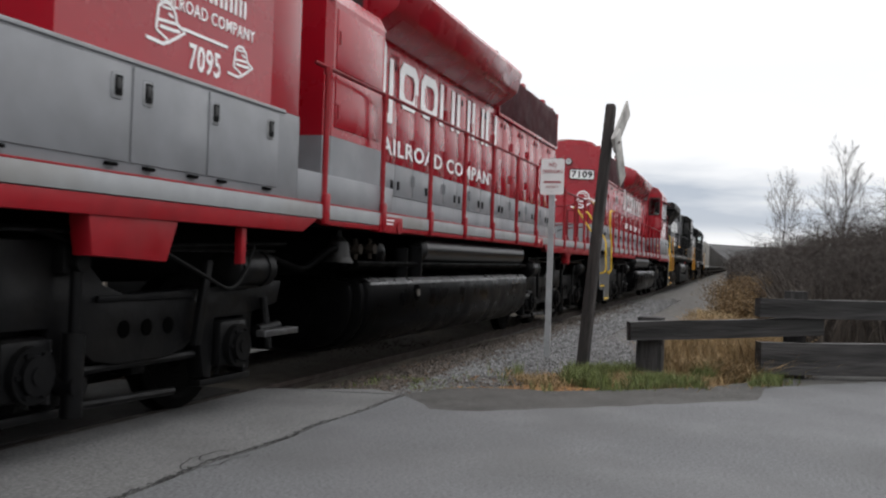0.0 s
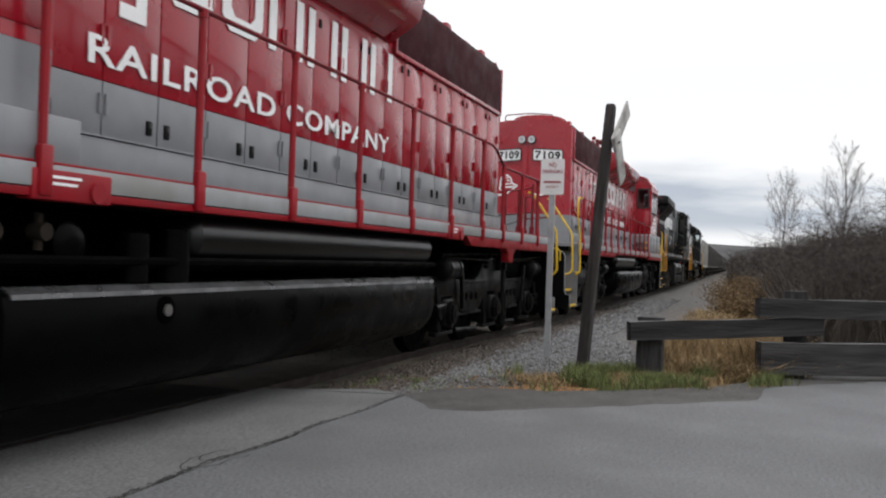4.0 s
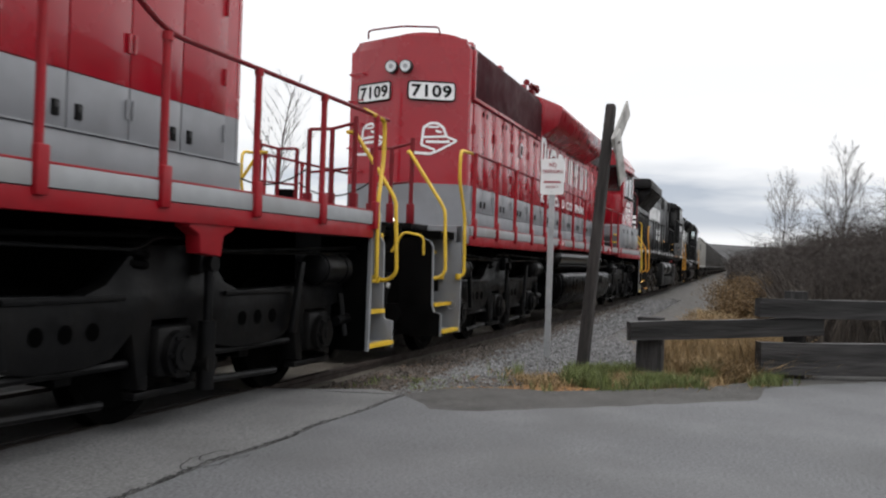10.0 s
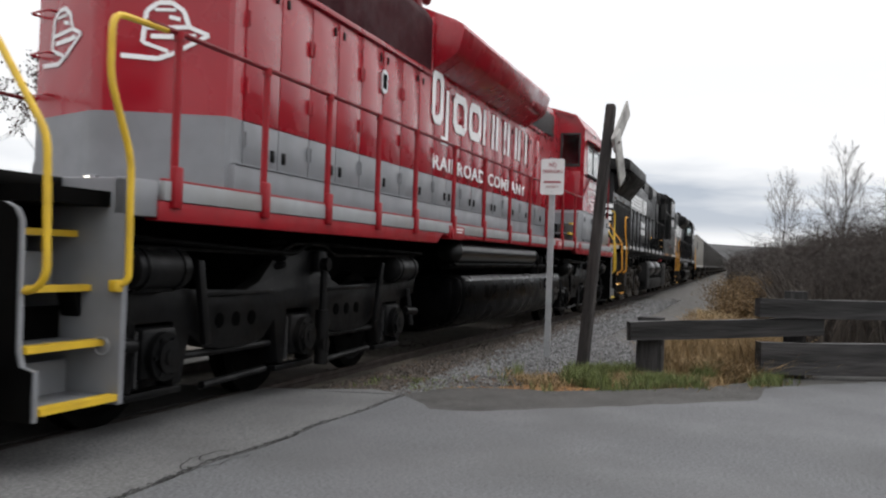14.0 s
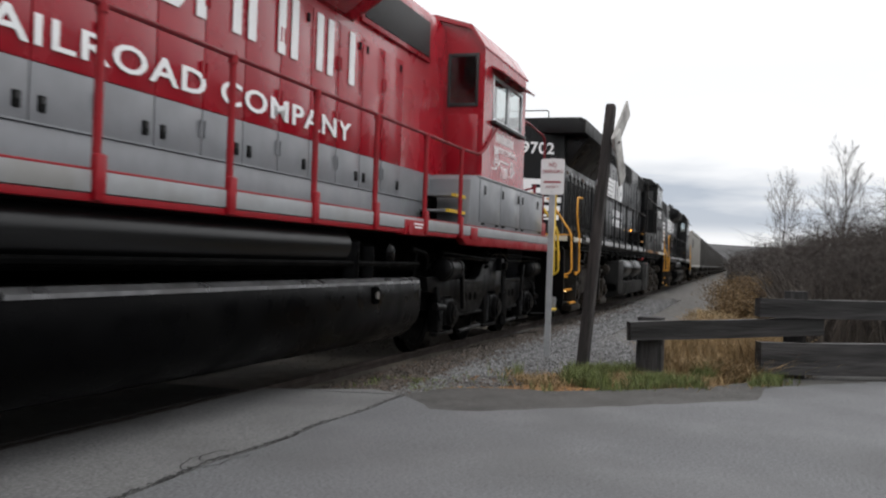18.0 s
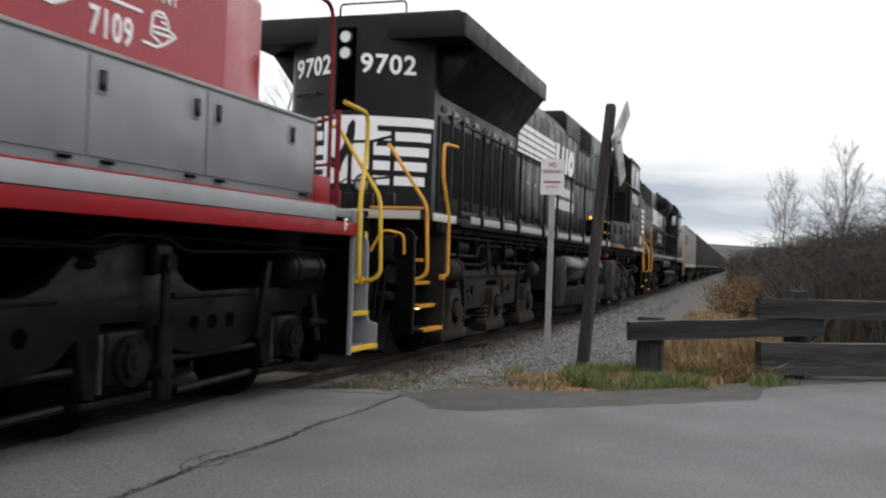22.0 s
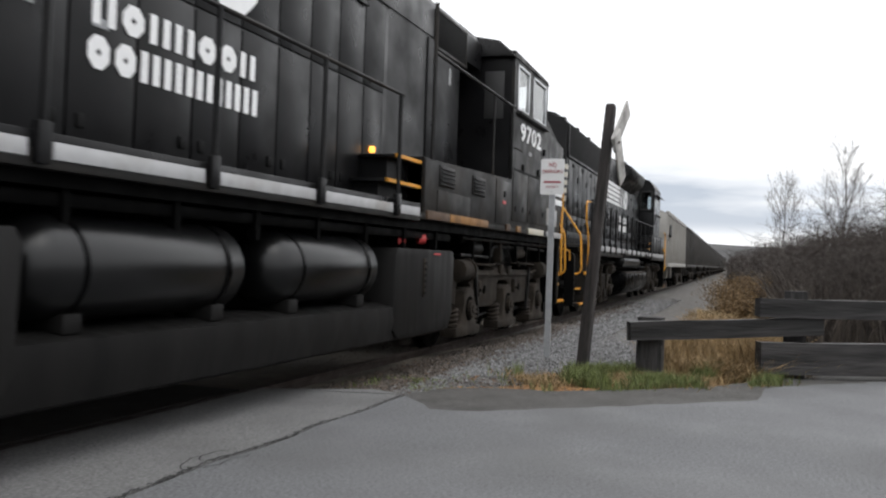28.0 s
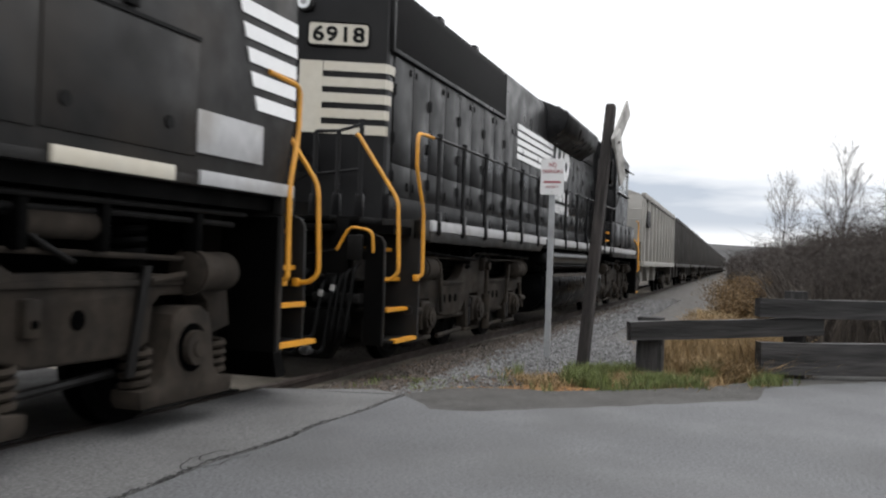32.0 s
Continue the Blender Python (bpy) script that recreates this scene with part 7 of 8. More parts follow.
def blades(name, count, place_fn, low_h, high_h, width, lean, mat, label, seed, category="grass"):
    rng = np.random.RandomState(seed)
    verts, faces = [], []
    for i in range(count):
        x, y, z = place_fn(rng)
        h = rng.uniform(low_h, high_h)
        a = rng.uniform(0, 6.28)
        w = width * rng.uniform(0.6, 1.3) * (1 + max(0, x - 12) * 0.05)
        lx, ly = rng.normal(0, lean * h), rng.normal(0, lean * h)
        dx, dy = math.cos(a) * w, math.sin(a) * w
        n = len(verts)
        verts += [(x - dx, y - dy, z), (x + dx, y + dy, z), (x + dx * 0.7 + lx * 0.35, y + dy * 0.7 + ly * 0.35, z + h * 0.6), (x - dx * 0.7 + lx * 0.35, y - dy * 0.7 + ly * 0.35, z + h * 0.6), (x + lx, y + ly, z + h)]
        faces += [(n, n + 1, n + 2, n + 3), (n + 3, n + 2, n + 4)]
    return tri_mesh(name, verts, faces, mat, label, category, "stuff")


GRASS = island_material("green_grass", (0.108, 0.132, 0.038), 0.45, 1.4, 0.8)
STRAW = island_material("dry_tan_grass", (0.27, 0.185, 0.09), 0.4, 1.35, 0.9)
GOLD = island_material("golden_withered_leaves", (0.165, 0.105, 0.046), 0.5, 1.3, 0.9)
LEAF = island_material("fallen_leaves", (0.20, 0.105, 0.04), 0.4, 1.5, 0.9)
DARK_LEAF = island_material("withered_dark_leaves", (0.055, 0.032, 0.026), 0.6, 1.4, 0.9)
WEED = island_material("dead_weed_stems", (0.056, 0.045, 0.036), 0.6, 1.35, 0.95)
TWIG = island_material("bare_shrub_twigs", (0.042, 0.034, 0.029), 0.65, 1.35, 0.95)
BARK = material("grey_brown_bark", (0.105, 0.093, 0.085), 0.95, 0, 0.3, 20.0, 0.5, 3.0, None, 0.5, 40.0)


def verge(rng):
    t = rng.rand()
    k = rng.rand()
    ex, ey = 8.85 + 1.75 * t, -3.1 - 2.1 * t
    x, y = ex + k * 1.3 * 0.8 + rng.normal(0, 0.12), ey + k * 1.3 * 0.55 + rng.normal(0, 0.12)
    return x, y, ground_z(x, y)


def clumped(fn, seed, scale, level):
    def place_fn(rng):
        for _ in range(12):
            p = fn(rng)
            if noise.noise(Vector((p[0] * scale, p[1] * scale, seed))) > level:
                return p
        return p
    return place_fn


blades("verge_grass", 11500, clumped(verge, 2.0, 1.6, 0.0), 0.04, 0.23, 0.006, 0.35, GRASS, "short green grass on the road verge", 21)
blades("verge_straw", 8000, clumped(verge, 5.0, 1.3, -0.1), 0.03, 0.16, 0.006, 0.5, STRAW, "short tan dry grass on the verge", 22)


def moss_place(rng):
    x, y = rng.normal(8.55, 0.45), rng.normal(-1.75, 0.22)
    return x, y, -0.075


blades("trackside_moss", 700, clumped(moss_place, 15.0, 2.2, 0.05), 0.02, 0.07, 0.006, 0.6, GRASS, "low moss and weeds beside the crossing", 27)


def tall_strip(rng):
    x = 10.9 + 20 * rng.beta(0.8, 2.0)
    y = rail_y(x) + rng.uniform(-5.4, -3.5) - 0.2 * rng.rand() + 0.02 * (x - 11)
    return x, y, ground_z(x, y) - 0.02


blades("tall_dry_grass", 15000, clumped(tall_strip, 8.0, 0.7, -0.1), 0.06, 0.36, 0.008, 0.9, STRAW, "tall tan dry grass between track and thicket", 23)


def tan_strip(rng):
    x = 11.3 + 7.0 * rng.beta(0.9, 1.6)
    y = rng.uniform(-5.3, -3.75) - 0.05 * (x - 11)
    return x, y, ground_z(x, y) - 0.02


blades("tan_grass", 12000, clumped(tan_strip, 12.0, 1.1, -0.25), 0.12, 0.58, 0.0045, 0.30, STRAW, "knee-high tan dry grass behind the guard rail", 33)


def litter(rng):
    x, y = rng.uniform(8.0, 10.4), rng.uniform(-4.6, -2.1)
    while (y + 2.2) < -1.25 * (x - 7.6):
        x, y = rng.uniform(8.0, 10.4), rng.uniform(-4.6, -2.1)
    return x, y, ground_z(x, y) + 0.05


rngl = np.random.RandomState(31)
lv, lf = [], []
for i in range(1500):
    x, y, z = clumped(litter, 11.0, 1.4, 0.0)(rngl)
    a, k = rngl.uniform(0, 6.28), rngl.uniform(0.018, 0.042)
    n = len(lv)
    for u, v, w in ((-1, 0, 0.3), (0, -0.5, 0), (1, 0, 0.4), (0, 0.5, 0.1)):
        lv.append((x + k * (u * math.cos(a) - v * math.sin(a)), y + k * (u * math.sin(a) + v * math.cos(a)), z + k * w * rngl.uniform(0, 1.5)))
    lf.append((n, n + 1, n + 2, n + 3))
tri_mesh("fallen_leaves", lv, lf, LEAF, "scattered orange and brown fallen leaves", "leaves", "stuff")


dv, df = [], []
for i in range(900):
    x = 7.5 + 4.5 * rngl.beta(1.0, 2.0)
    y = rail_y(x) - 1.15 - 1.7 * rngl.rand() + 0.05 * (x - 8)
    z, a, k = ground_z(x, y) + 0.05, rngl.uniform(0, 6.28), rngl.uniform(0.012, 0.034)
    n = len(dv)
    for u, v, w in ((-1, 0, 0.3), (0, -0.45, 0), (1, 0, 0.4), (0, 0.45, 0.1)):
        dv.append((x + k * (u * math.cos(a) - v * math.sin(a)), y + k * (u * math.sin(a) + v * math.cos(a)), z + k * w * rngl.uniform(0, 1.5)))
    df.append((n, n + 1, n + 2, n + 3))
tri_mesh("trackside_litter", dv, df, island_material("brown_leaf_litter", (0.085, 0.055, 0.034), 0.4, 1.6, 0.95), "brown leaf litter between road and rail", "leaves", "stuff")


def golden_bush(x0, y0, size, seed):
    """A low withered shrub: stems with small golden leaves."""
    rng = random.Random(seed)
    z0 = ground_z(x0, y0)
    thing = tagged(new("withered_shrub"), "golden brown withered shrub beside the ballast", "shrub", "withered shrubs")
    thing.location = (x0, y0, z0)
    sv, sf, v, f = [], [], [], []
    for i in range(46):
        a, k = rng.uniform(0, 6.28), rng.uniform(0.1, 0.5)
        p = Vector((math.cos(a) * k * size, math.sin(a) * k * size, -0.05))
        q = p + Vector((math.cos(a) * 0.45 * rng.random(), math.sin(a) * 0.45 * rng.random(), rng.uniform(0.45, 1.05))) * size
        stick(sv, sf, p, q, 0.008, 0.004)
        for j in range(110):
            c = p.lerp(q, rng.uniform(0.25, 1.0)) + Vector((rng.gauss(0, 0.11), rng.gauss(0, 0.11), rng.gauss(0, 0.08))) * size
            u = Vector((rng.gauss(0, 1), rng.gauss(0, 1), rng.gauss(0, 1))).normalized() * 0.024
            w = Vector((rng.gauss(0, 1), rng.gauss(0, 1), rng.gauss(0, 1))).normalized() * 0.018
            n = len(v)
            v += [tuple(c - u), tuple(c + w), tuple(c + u), tuple(c - w)]
            f.append((n, n + 1, n + 2, n + 3))
    for nm, vv, ff, m_ in (("stems", sv, sf, WEED), ("leaves", v, f, GOLD)):
        me = bpy.data.meshes.new(nm)
        me.from_pydata(vv, [], ff)
        me.materials.append(m_)
        o = new(nm, me)
        o.parent = thing
        tagged(o, "", "", "", "stuff")


def far_verge(rng):
    x = rng.uniform(2, 60)
    y = rail_y(x) + rng.uniform(5.0, 12.5)
    return x, y, ground_z(x, y) - 0.03


blades("far_bank_weeds", 12000, far_verge, 0.3, 1.0, 0.012, 0.25, WEED, "dead brown weeds on the bank behind the track", 24, "weeds")


# ---- shrubs and trees ----
def stick(verts, faces, p, q, r0, r1):
    d = (q - p).normalized()
    s = d.orthogonal().normalized()
    u = d.cross(s)
    n = len(verts)
    for c, r in ((p, r0), (q, r1)):
        for k in range(3):
            a = 2.094 * k
            verts.append(tuple(c + (s * math.cos(a) + u * math.sin(a)) * r))
    faces.extend([(n, n + 1, n + 4, n + 3), (n + 1, n + 2, n + 5, n + 4), (n + 2, n, n + 3, n + 5)])


def thicket(name, count, place_fn, height, label, seed):
    rng = random.Random(seed)
    nrng = np.random.RandomState(seed)
    verts, faces = [], []
    for i in range(count):
        x, y, z = place_fn(nrng)
        far = max(math.hypot(x, y + 5) / 16.0, 0.7)
        base = Vector((x, y, z - 0.05))
        h = height * rng.uniform(0.58, 1.0) * (0.72 + 0.10 * min(max(rail_y(x) * 0.85 - 4.9 - y, 0.0), 6.0)) * (1.0 + 0.35 * noise.noise(Vector((x * 0.22, y * 0.22, 9))))
        for s in range(3):
            lean = Vector((rng.gauss(0, 0.17), rng.gauss(0, 0.17), 1)).normalized()
            r = rng.uniform(0.003, 0.006) * far
            p = base + Vector((rng.gauss(0, 0.18), rng.gauss(0, 0.18), 0))
            hh = h * rng.uniform(0.6, 1.0)
            mid = p + lean * hh * 0.5
            tip = mid + (lean + Vector((rng.gauss(0, 0.3), rng.gauss(0, 0.3), 0))).normalized() * hh * 0.5
            stick(verts, faces, p, mid, r, r * 0.7)
            stick(verts, faces, mid, tip, r * 0.7, r * 0.3)
            for t in range(15):
                f = rng.uniform(0.15, 1.0)
                a = p.lerp(mid, f * 2) if f < 0.5 else mid.lerp(tip, f * 2 - 1)
                b = a + Vector((rng.gauss(0, 0.5), rng.gauss(0, 0.5), rng.uniform(0.0, 0.45))) * hh * 0.30
                stick(verts, faces, a, b, r * 0.55, r * 0.25)
    return tri_mesh(name, verts, faces, TWIG, label, "shrubs", "stuff")


def near_thicket(rng):
    x = rng.uniform(14.5, 34)
    y = -5.6 - (x - 14) * 0.02 - rng.gamma(1.3, 2.6)
    return x, y, ground_z(x, y)


def far_thicket(rng):
    x = 30 + 290 * rng.beta(1.0, 1.5)
    y = rail_y(x) * (0.85 if x < 60 else 1.0) - (5.2 - 1.3 * smoothstep(35, 75, x)) - rng.gamma(1.2, 4.5)
    return x, y, ground_z(x, y)


def far_bank(rng):
    x = rng.uniform(4, 90)
    y = rail_y(x) + rng.uniform(8.5, 15)
    return x, y, ground_z(x, y)


thicket("shrub_thicket", 3000, near_thicket, 3.3, "dense bare brown shrub thicket beside the road", 41)
thicket("distant_thicket", 3300, far_thicket, 4.3, "dense bare brown thicket along the railway", 42)
thicket("bank_shrubs", 260, far_bank, 1.9, "sparse bare shrubs on the bank behind the track", 43)


def thicket_weeds(rng):
    x = 14 + 50 * rng.beta(0.9, 2.0)
    y = rail_y(x) * 0.8 - 5.4 - rng.gamma(1.3, 3.0)
    return x, y, ground_z(x, y) - 0.05


blades("thicket_weeds", 16000, thicket_weeds, 0.4, 1.5, 0.012, 0.3, WEED, "dead brown weeds among the shrubs", 25, "weeds")


def bare_tree(base, height, spread, seed, label, thick, leaves=0, forks=3):
    """A leader with ascending limbs that fork into fine twigs; height is the tip's height."""
    rng = random.Random(seed)
    thing = tagged(new("bare_tree"), label, "tree", "bare trees")
    thing.location = base
    tv, tf, bv_, bf_, tips = [], [], [], [], []
    fine = 0.0030

    def grow(p, d, length, r, depth):
        n = 4 if depth == 1 else 3
        q = p
        for k in range(n):
            nxt = q + d * length / n
            stick(bv_, bf_, q, nxt, max(r * (1 - 0.6 * k / n), fine), max(r * (1 - 0.6 * (k + 1) / n), fine * 0.8))
            if depth < forks and k > 0:
                for s in range(2):
                    away = Vector((rng.gauss(0, 1), rng.gauss(0, 1), rng.uniform(-0.2, 0.6))).normalized()
                    grow(nxt, (d + away * rng.uniform(0.28, 0.60)).normalized(), length * rng.uniform(0.34, 0.55), r * 0.45, depth + 1)
            d = (d + Vector((rng.gauss(0, 0.06), rng.gauss(0, 0.06), rng.uniform(0.0, 0.07)))).normalized()
            q = nxt
        tips.append(q)

    n = 11
    p = Vector((0, 0, -0.15))
    lean = Vector((rng.gauss(0, 0.04), rng.gauss(0, 0.04), 1)).normalized()
    turn = rng.uniform(0, 6.28)
    for k in range(n):
        lean = (lean + Vector((rng.gauss(0, 0.05), rng.gauss(0, 0.05), 0.15))).normalized()
        q = p + lean * (height * 0.86 / n)
        stick(tv, tf, p, q, thick * (1 - 0.85 * k / n), thick * (1 - 0.85 * (k + 1) / n))
        if k >= 3:
            for s in range(3):
                turn += 2.4 + rng.uniform(-0.5, 0.5)
                out = spread * rng.uniform(0.9, 1.5)
                d = Vector((math.cos(turn) * out, math.sin(turn) * out, 1)).normalized()
                grow(q, d, height * (0.39 - 0.029 * k) * rng.uniform(0.75, 1.1), thick * 0.26 * (1.1 - 0.6 * k / n), 1)
        p = q
    top = max(v[2] for v in tv + bv_)
    kz = height / top
    tv, bv_ = ([(v[0] * kz, v[1] * kz, v[2] * kz) for v in vs_] for vs_ in (tv, bv_))
    tips = [v * kz for v in tips]
    for nm, v, f in (("trunk", tv, tf), ("crown", bv_, bf_)):
        me = bpy.data.meshes.new(nm)
        me.from_pydata(v, [], f)
        me.materials.append(BARK)
        o = new(nm, me)
        o.parent = thing
    if leaves:
        v, f = [], []
        for i in range(leaves):
            p = rng.choice(tips) + Vector((rng.gauss(0, 0.08), rng.gauss(0, 0.08), rng.gauss(0, 0.08)))
            n = len(v)
            a, b = Vector((rng.gauss(0, 1), rng.gauss(0, 1), rng.gauss(0, 1))).normalized() * 0.05, Vector((rng.gauss(0, 1), rng.gauss(0, 1), rng.gauss(0, 1))).normalized() * 0.03
            v += [tuple(p - a), tuple(p + b), tuple(p + a), tuple(p - b)]
            f.append((n, n + 1, n + 2, n + 3))
        me = bpy.data.meshes.new("leaves")
        me.from_pydata(v, [], f)
        me.materials.append(DARK_LEAF)
        o = new("leaves", me)
        o.parent = thing
        tagged(o, "a few withered brown leaves", "", "", "stuff")
    return thing


bare_tree((60, -5.9, -0.4), 8.0, 0.38, 5, "slim bare grey tree rising from the thicket", 0.07, forks=4)
bare_tree((52, -8.75, -0.4), 8.6, 0.42, 11, "tall bare spreading tree rising from the thicket", 0.10, forks=4)
bare_tree((31.0, 12.5, 1.7), 6.5, 0.6, 23, "bare tree on the bank behind the track", 0.08)
bare_tree((27.0, 13.5, 1.7), 5.5, 0.6, 29, "bare tree on the bank behind the track", 0.07)
bare_tree((13.5, 10.5, 1.6), 4.2, 0.8, 31, "sapling with a few withered leaves on the bank", 0.035, 1100)
bare_tree((11.0, 10.8, 1.6), 4.0, 0.8, 37, "sapling with a few withered leaves on the bank", 0.035, 1100)
bare_tree((15.5, 11.5, 1.7), 4.0, 0.85, 43, "sapling with a few withered leaves on the bank", 0.03, 1300)
bare_tree((19.0, 12.0, 1.7), 4.8, 0.8, 47, "sapling with a few withered leaves on the bank", 0.04, 1300)
bare_tree((22.5, 12.0, 1.7), 5.4, 0.8, 53, "slender bare sapling on the bank", 0.045)
for gx, gy, gs, gseed in ((30.0, -4.1, 1.15, 61), (33.0, -4.6, 1.3, 62), (26.5, -4.3, 0.75, 63), (24.0, -4.75, 0.7, 64), (37.5, -4.2, 1.2, 65)):
    golden_bush(gx, gy, gs, gseed)

# far wooded ridge
HILL = material("far_bare_woods", (0.030, 0.029, 0.029), 1.0, 0, 0.3, 0.12, 0.5, 0.02, (0.022, 0.0215, 0.022), 0.4, 0.5)
hv, hf = [], []
n = 220
for i in range(n + 1):
    a = -math.pi + 2 * math.pi * i / n
    for k, (r, h) in enumerate(((560, -6), (640, 10), (740, 22), (900, 27))):
        z = h * (0.8 + 0.5 * noise.noise(Vector((math.cos(a) * 3, math.sin(a) * 3, 1 + k * 0.2)))) + 1.2 * noise.noise(Vector((i * 0.9, k * 3.1, 5)))
        hv.append((r * math.cos(a), r * math.sin(a), z if h > 0 else h))
for i in range(n):
    for k in range(3):
        hf.append((i * 4 + k, (i + 1) * 4 + k, (i + 1) * 4 + k + 1, i * 4 + k + 1))
tri_mesh("wooded_ridge", hv, hf, HILL, "low wooded ridge on the horizon", "hill", "structure", True)


# ---- roadside things ----
sign = tagged(new("warning_sign"), "small white warning sign on a galvanised steel post", "sign")
sign.location = (12.1, -2.3, -0.07)
sk = Maker(sign)
sk("post", GALV, along_z([(-0.02, -0.038), (0.015, -0.038), (0.015, -0.022), (-0.004, -0.016), (-0.004, 0.016), (0.015, 0.022), (0.015, 0.038), (-0.02, 0.038)], -0.2, 2.66))
bm = bmesh.new()
ring = []
hw, hh, rr = 0.158, 0.238, 0.03
for cx, cz, a0 in ((hw - rr, hh - rr, 0), (-hw + rr, hh - rr, 90), (-hw + rr, -hh + rr, 180), (hw - rr, -hh + rr, 270)):
    for k in range(5):
        a = radians(a0 + 22.5 * k)
        ring.append((cx + rr * math.cos(a), cz + rr * math.sin(a)))
va = [bm.verts.new((-0.030, u, v + 2.41)) for u, v in ring]
vb = [bm.verts.new((-0.026, u, v + 2.41)) for u, v in ring]
bm.faces.new(va), bm.faces.new(list(reversed(vb)))
for k in range(len(ring)):
    bm.faces.new((va[k], vb[k], vb[(k + 1) % len(ring)], va[(k + 1) % len(ring)]))
face = part("sign_panel", bm, SIGNW, sign, "white rounded metal panel")
words("NO", SIGNR, face, pose(-0.0305, 0.048, 2.535, 90, 0, -90), 0.062, 0.096, "lettering", "dark red letters", 0.01)
words("TRESPASSING", SIGNR, face, pose(-0.0305, 0.135, 2.455, 90, 0, -90), 0.048, 0.27, "lettering", "dark red letters", 0.006)
sk("text_bar", SIGNR, box(-0.033, -0.0305, -0.115, 0.115, 2.325, 2.352), under=face)
words("PROPERTY", SIGNR, face, pose(-0.0305, 0.085, 2.255, 90, 0, -90), 0.036, 0.17, "lettering", "dark red letters", 0.004)
sk("bolt", GALV, rod((-0.036, 0, 2.61), (-0.029, 0, 2.61), 0.008, 8), rod((-0.036, 0, 2.21), (-0.029, 0, 2.21), 0.008, 8), under=face)

cross = tagged(new("crossing_post"), "old leaning wooden post with two peeling crossed boards", "crossing sign")
cross.matrix_world = pose(11.24, -2.93, -0.08, 0, 0, 0) @ pose(0, 0, 0, 4.4, 0, 0) @ pose(0, 0, 0, 0, 0, -8)
ck = Maker(cross)
bm = bmesh.new()
rings = []
for z in (-0.25, 0.1, 0.5, 0.9, 1.3, 1.7, 2.1, 2.5, 2.8, 3.1, 3.2, 3.235):
    r = 0.065 - 0.003 * z - (0.012 if z > 3.21 else 0)
    ring_ = []
    for u, v in ((-1, -0.8), (-0.8, -1), (0.8, -1), (1, -0.8), (1, 0.8), (0.8, 1), (-0.8, 1), (-1, 0.8)):
        w = 1 + 0.07 * noise.noise(Vector((u * 2, v * 2, z * 1.7)))
        ring_.append(bm.verts.new((u * r * w, v * r * w, z)))
    rings.append(ring_)
for u, v in zip(rings, rings[1:]):
    for i in range(8):
        bm.faces.new((u[i], u[(i + 1) % 8], v[(i + 1) % 8], v[i]))
bm.faces.new(rings[-1])
part("post", bm, POSTWOOD, cross, "dark weathered square timber")
for s, off in ((1, -0.10), (-1, -0.128)):
    bm = bmesh.new()
    box(-0.10, 0.60, -0.013, 0.013, -0.115, 0.115, 0.006)(bm)
    bd = part("board", bm, BOARDPAINT, cross, "peeling broken white crossed board")
    bd.matrix_basis = pose(0, off, 2.80, 0, -s * 50, 0)
ck("bolt", STEEL, rod((0, -0.17, 2.78), (0, -0.09, 2.78), 0.02, 8))
ck("bracket", STEEL, box(-0.07, 0.07, -0.105, -0.085, 2.7, 2.86, 0.004))


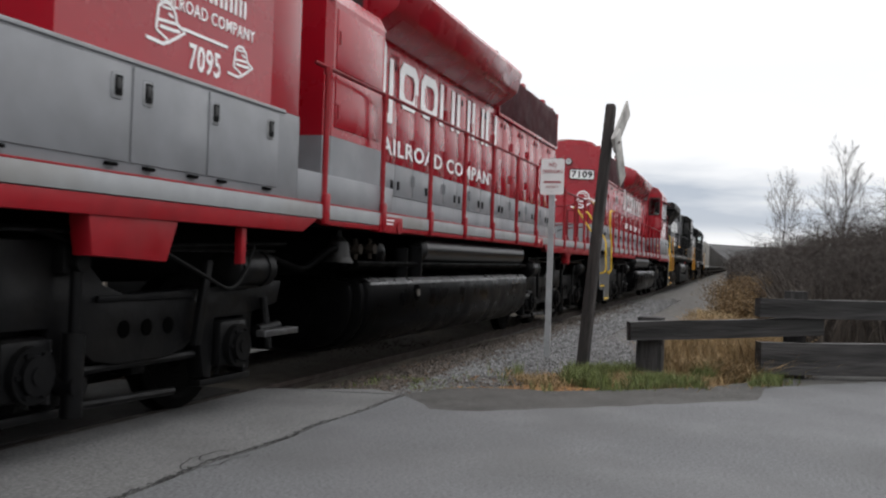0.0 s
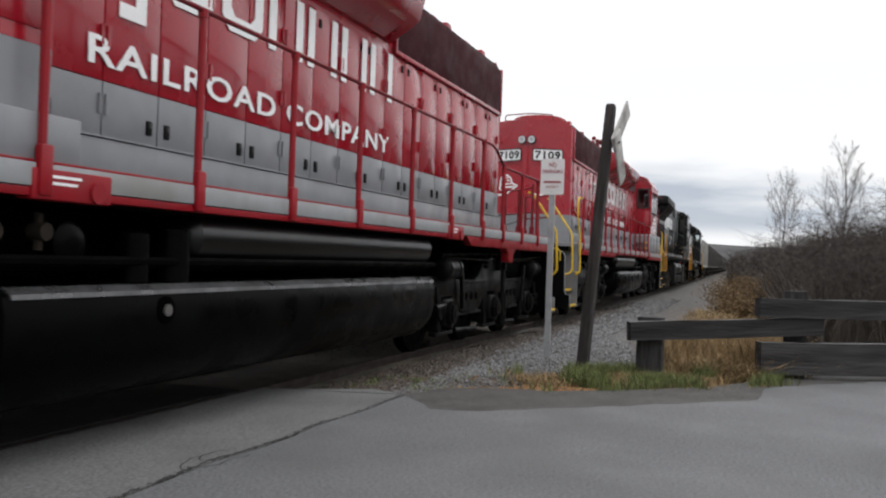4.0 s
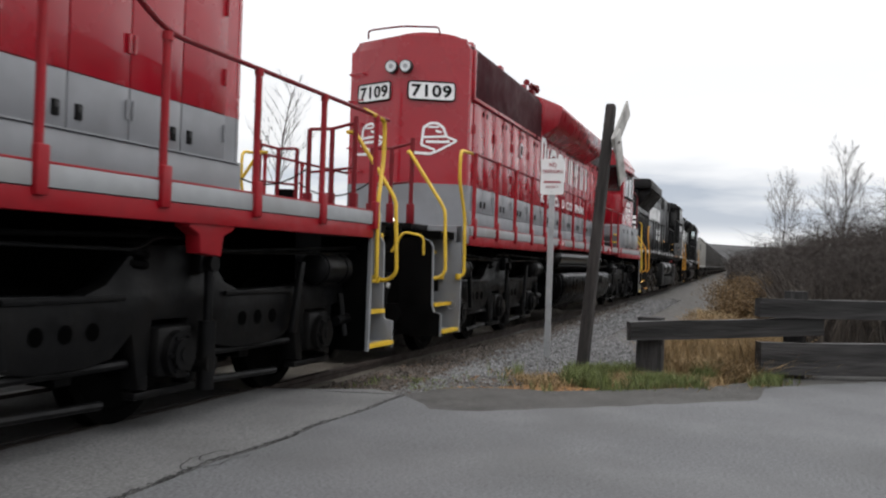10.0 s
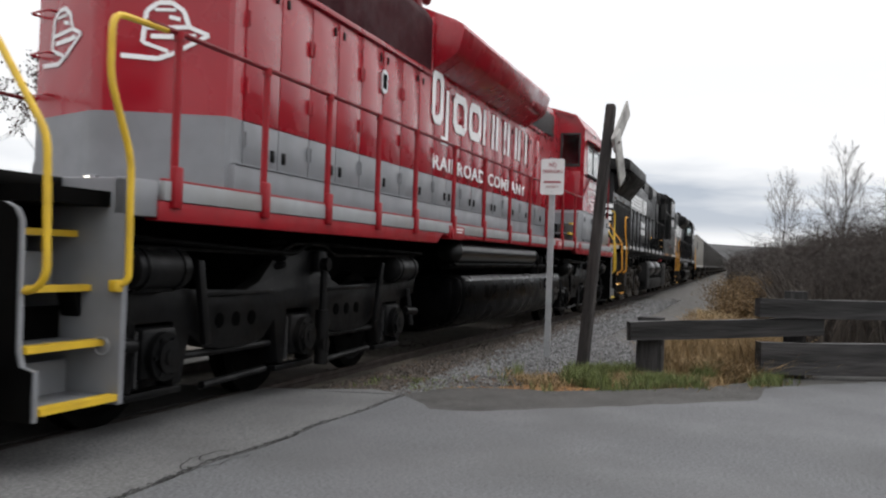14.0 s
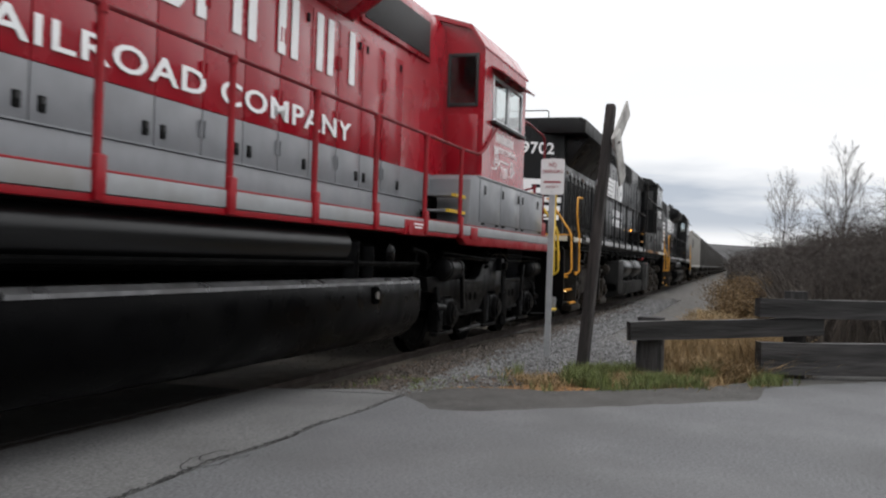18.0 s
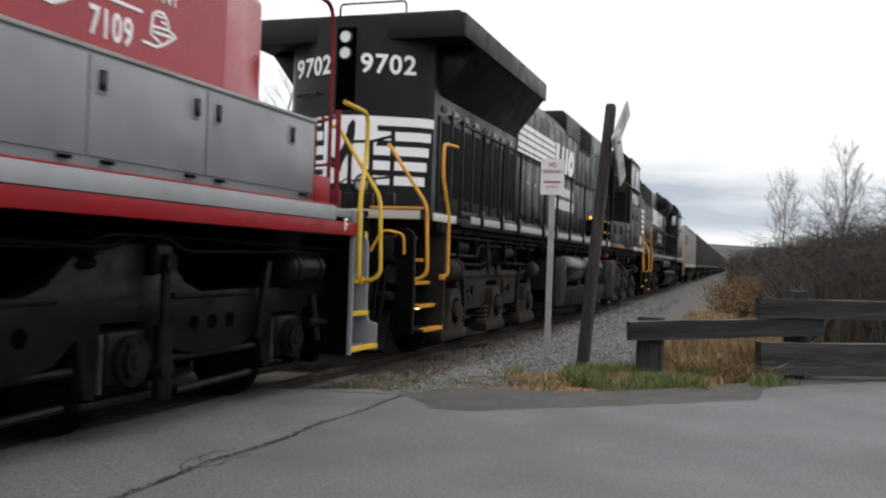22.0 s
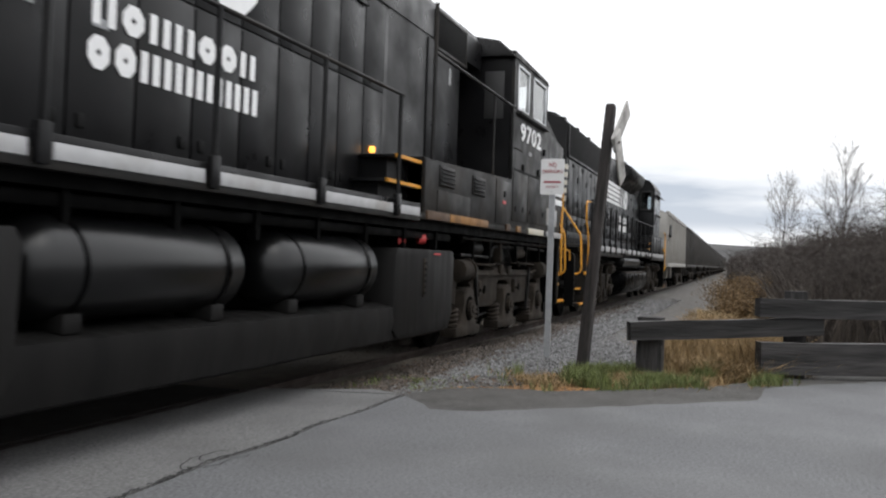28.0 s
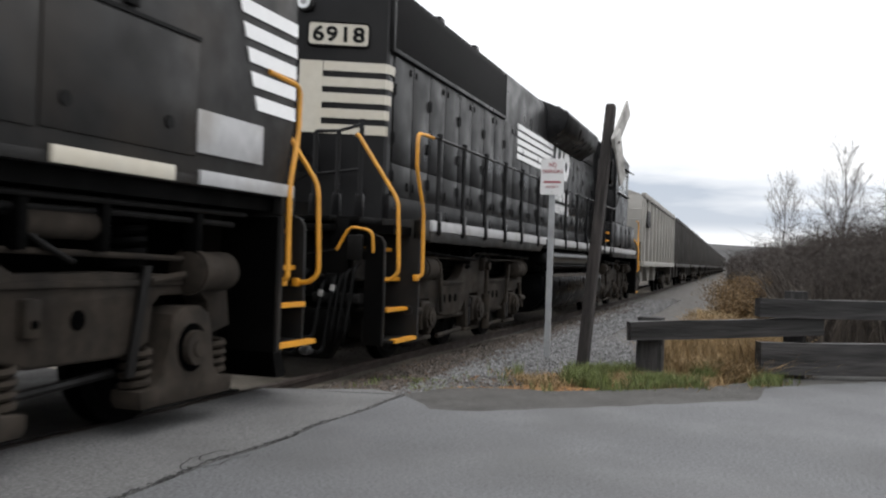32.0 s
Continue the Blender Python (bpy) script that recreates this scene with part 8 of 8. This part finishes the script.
def timber(thing, name, p, q, w, h, seed, label=""):
    """A squared weathered beam from p to q."""
    bm = bmesh.new()
    a, b = Vector(p), Vector(q)
    d = b - a
    length = d.length
    rng_ = random.Random(seed)
    n = max(2, int(length / 0.5))
    rings_ = []
    for k in range(n + 1):
        x = length * k / n
        j = lambda: rng_.uniform(-0.006, 0.006)
        rings_.append([bm.verts.new((x, y + j(), z + j())) for y, z in ((-w / 2, -h / 2), (w / 2, -h / 2), (w / 2, h / 2), (-w / 2, h / 2))])
    for u, v in zip(rings_, rings_[1:]):
        for i in range(4):
            bm.faces.new((u[i], u[(i + 1) % 4], v[(i + 1) % 4], v[i]))
    bm.faces.new(rings_[0]), bm.faces.new(list(reversed(rings_[-1])))
    bmesh.ops.bevel(bm, geom=[e for e in bm.edges if e.calc_face_angle(0) > 0.9], offset=0.012, segments=1, affect="EDGES")
    ob = part(name, bm, TIMBER, thing, label)
    # faces that point up get the lighter colour, as if lit from above
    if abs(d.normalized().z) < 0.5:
        ob.data.materials.append(TIMBER_LIT)
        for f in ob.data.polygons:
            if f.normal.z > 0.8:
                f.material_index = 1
    ob.matrix_basis = Matrix.Translation(a) @ d.to_track_quat("X", "Z").to_matrix().to_4x4()
    return ob


guard = tagged(new("timber_guard_rail"), "low weathered timber guard rail at the road edge", "guard rail")
timber(guard, "post", (10.74, -3.79, -0.3), (10.74, -3.79, 0.625), 0.28, 0.26, 1, "stout weathered post")
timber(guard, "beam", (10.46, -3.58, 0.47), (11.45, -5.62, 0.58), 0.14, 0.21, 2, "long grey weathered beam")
fence = tagged(new("timber_fence"), "two-rail heavy timber fence beside the road", "fence")
for i, (x, y) in enumerate(((11.46, -5.34), (12.9, -8.1), (14.3, -10.9))):
    timber(fence, "post", (x, y, -0.3), (x, y, 0.97), 0.24, 0.26, 10 + i, "heavy timber post")
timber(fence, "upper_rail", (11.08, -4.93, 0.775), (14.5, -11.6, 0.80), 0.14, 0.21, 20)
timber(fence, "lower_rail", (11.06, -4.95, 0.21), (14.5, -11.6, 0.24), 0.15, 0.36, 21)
bm = bmesh.new()
for x, y, z in ((11.33, -5.32, 0.78), (11.33, -5.32, 0.3), (11.36, -5.42, 0.55)):
    rod((x, y, z), (x - 0.05, y + 0.02, z), 0.03, 10)(bm)
part("bolt_head", bm, STEEL, fence, "rusty bolt heads")


# ---- the train rolls ----
def motions():
    for k, (thing, origin, (a, b)) in enumerate(ROLLING):
        step = 0.5 if k < 4 else 1.0
        walk(thing, [(t, on_track(origin - rolled(t), a, b)) for t in np.arange(0, 32.01, step)])
    for ax, x, r in WHEELSETS:
        walk(ax, [(t, pose(x, 0, r, 0, -math.degrees(rolled(t) / r), 0)) for t in np.arange(0, 32.01, 0.25)])


motions()
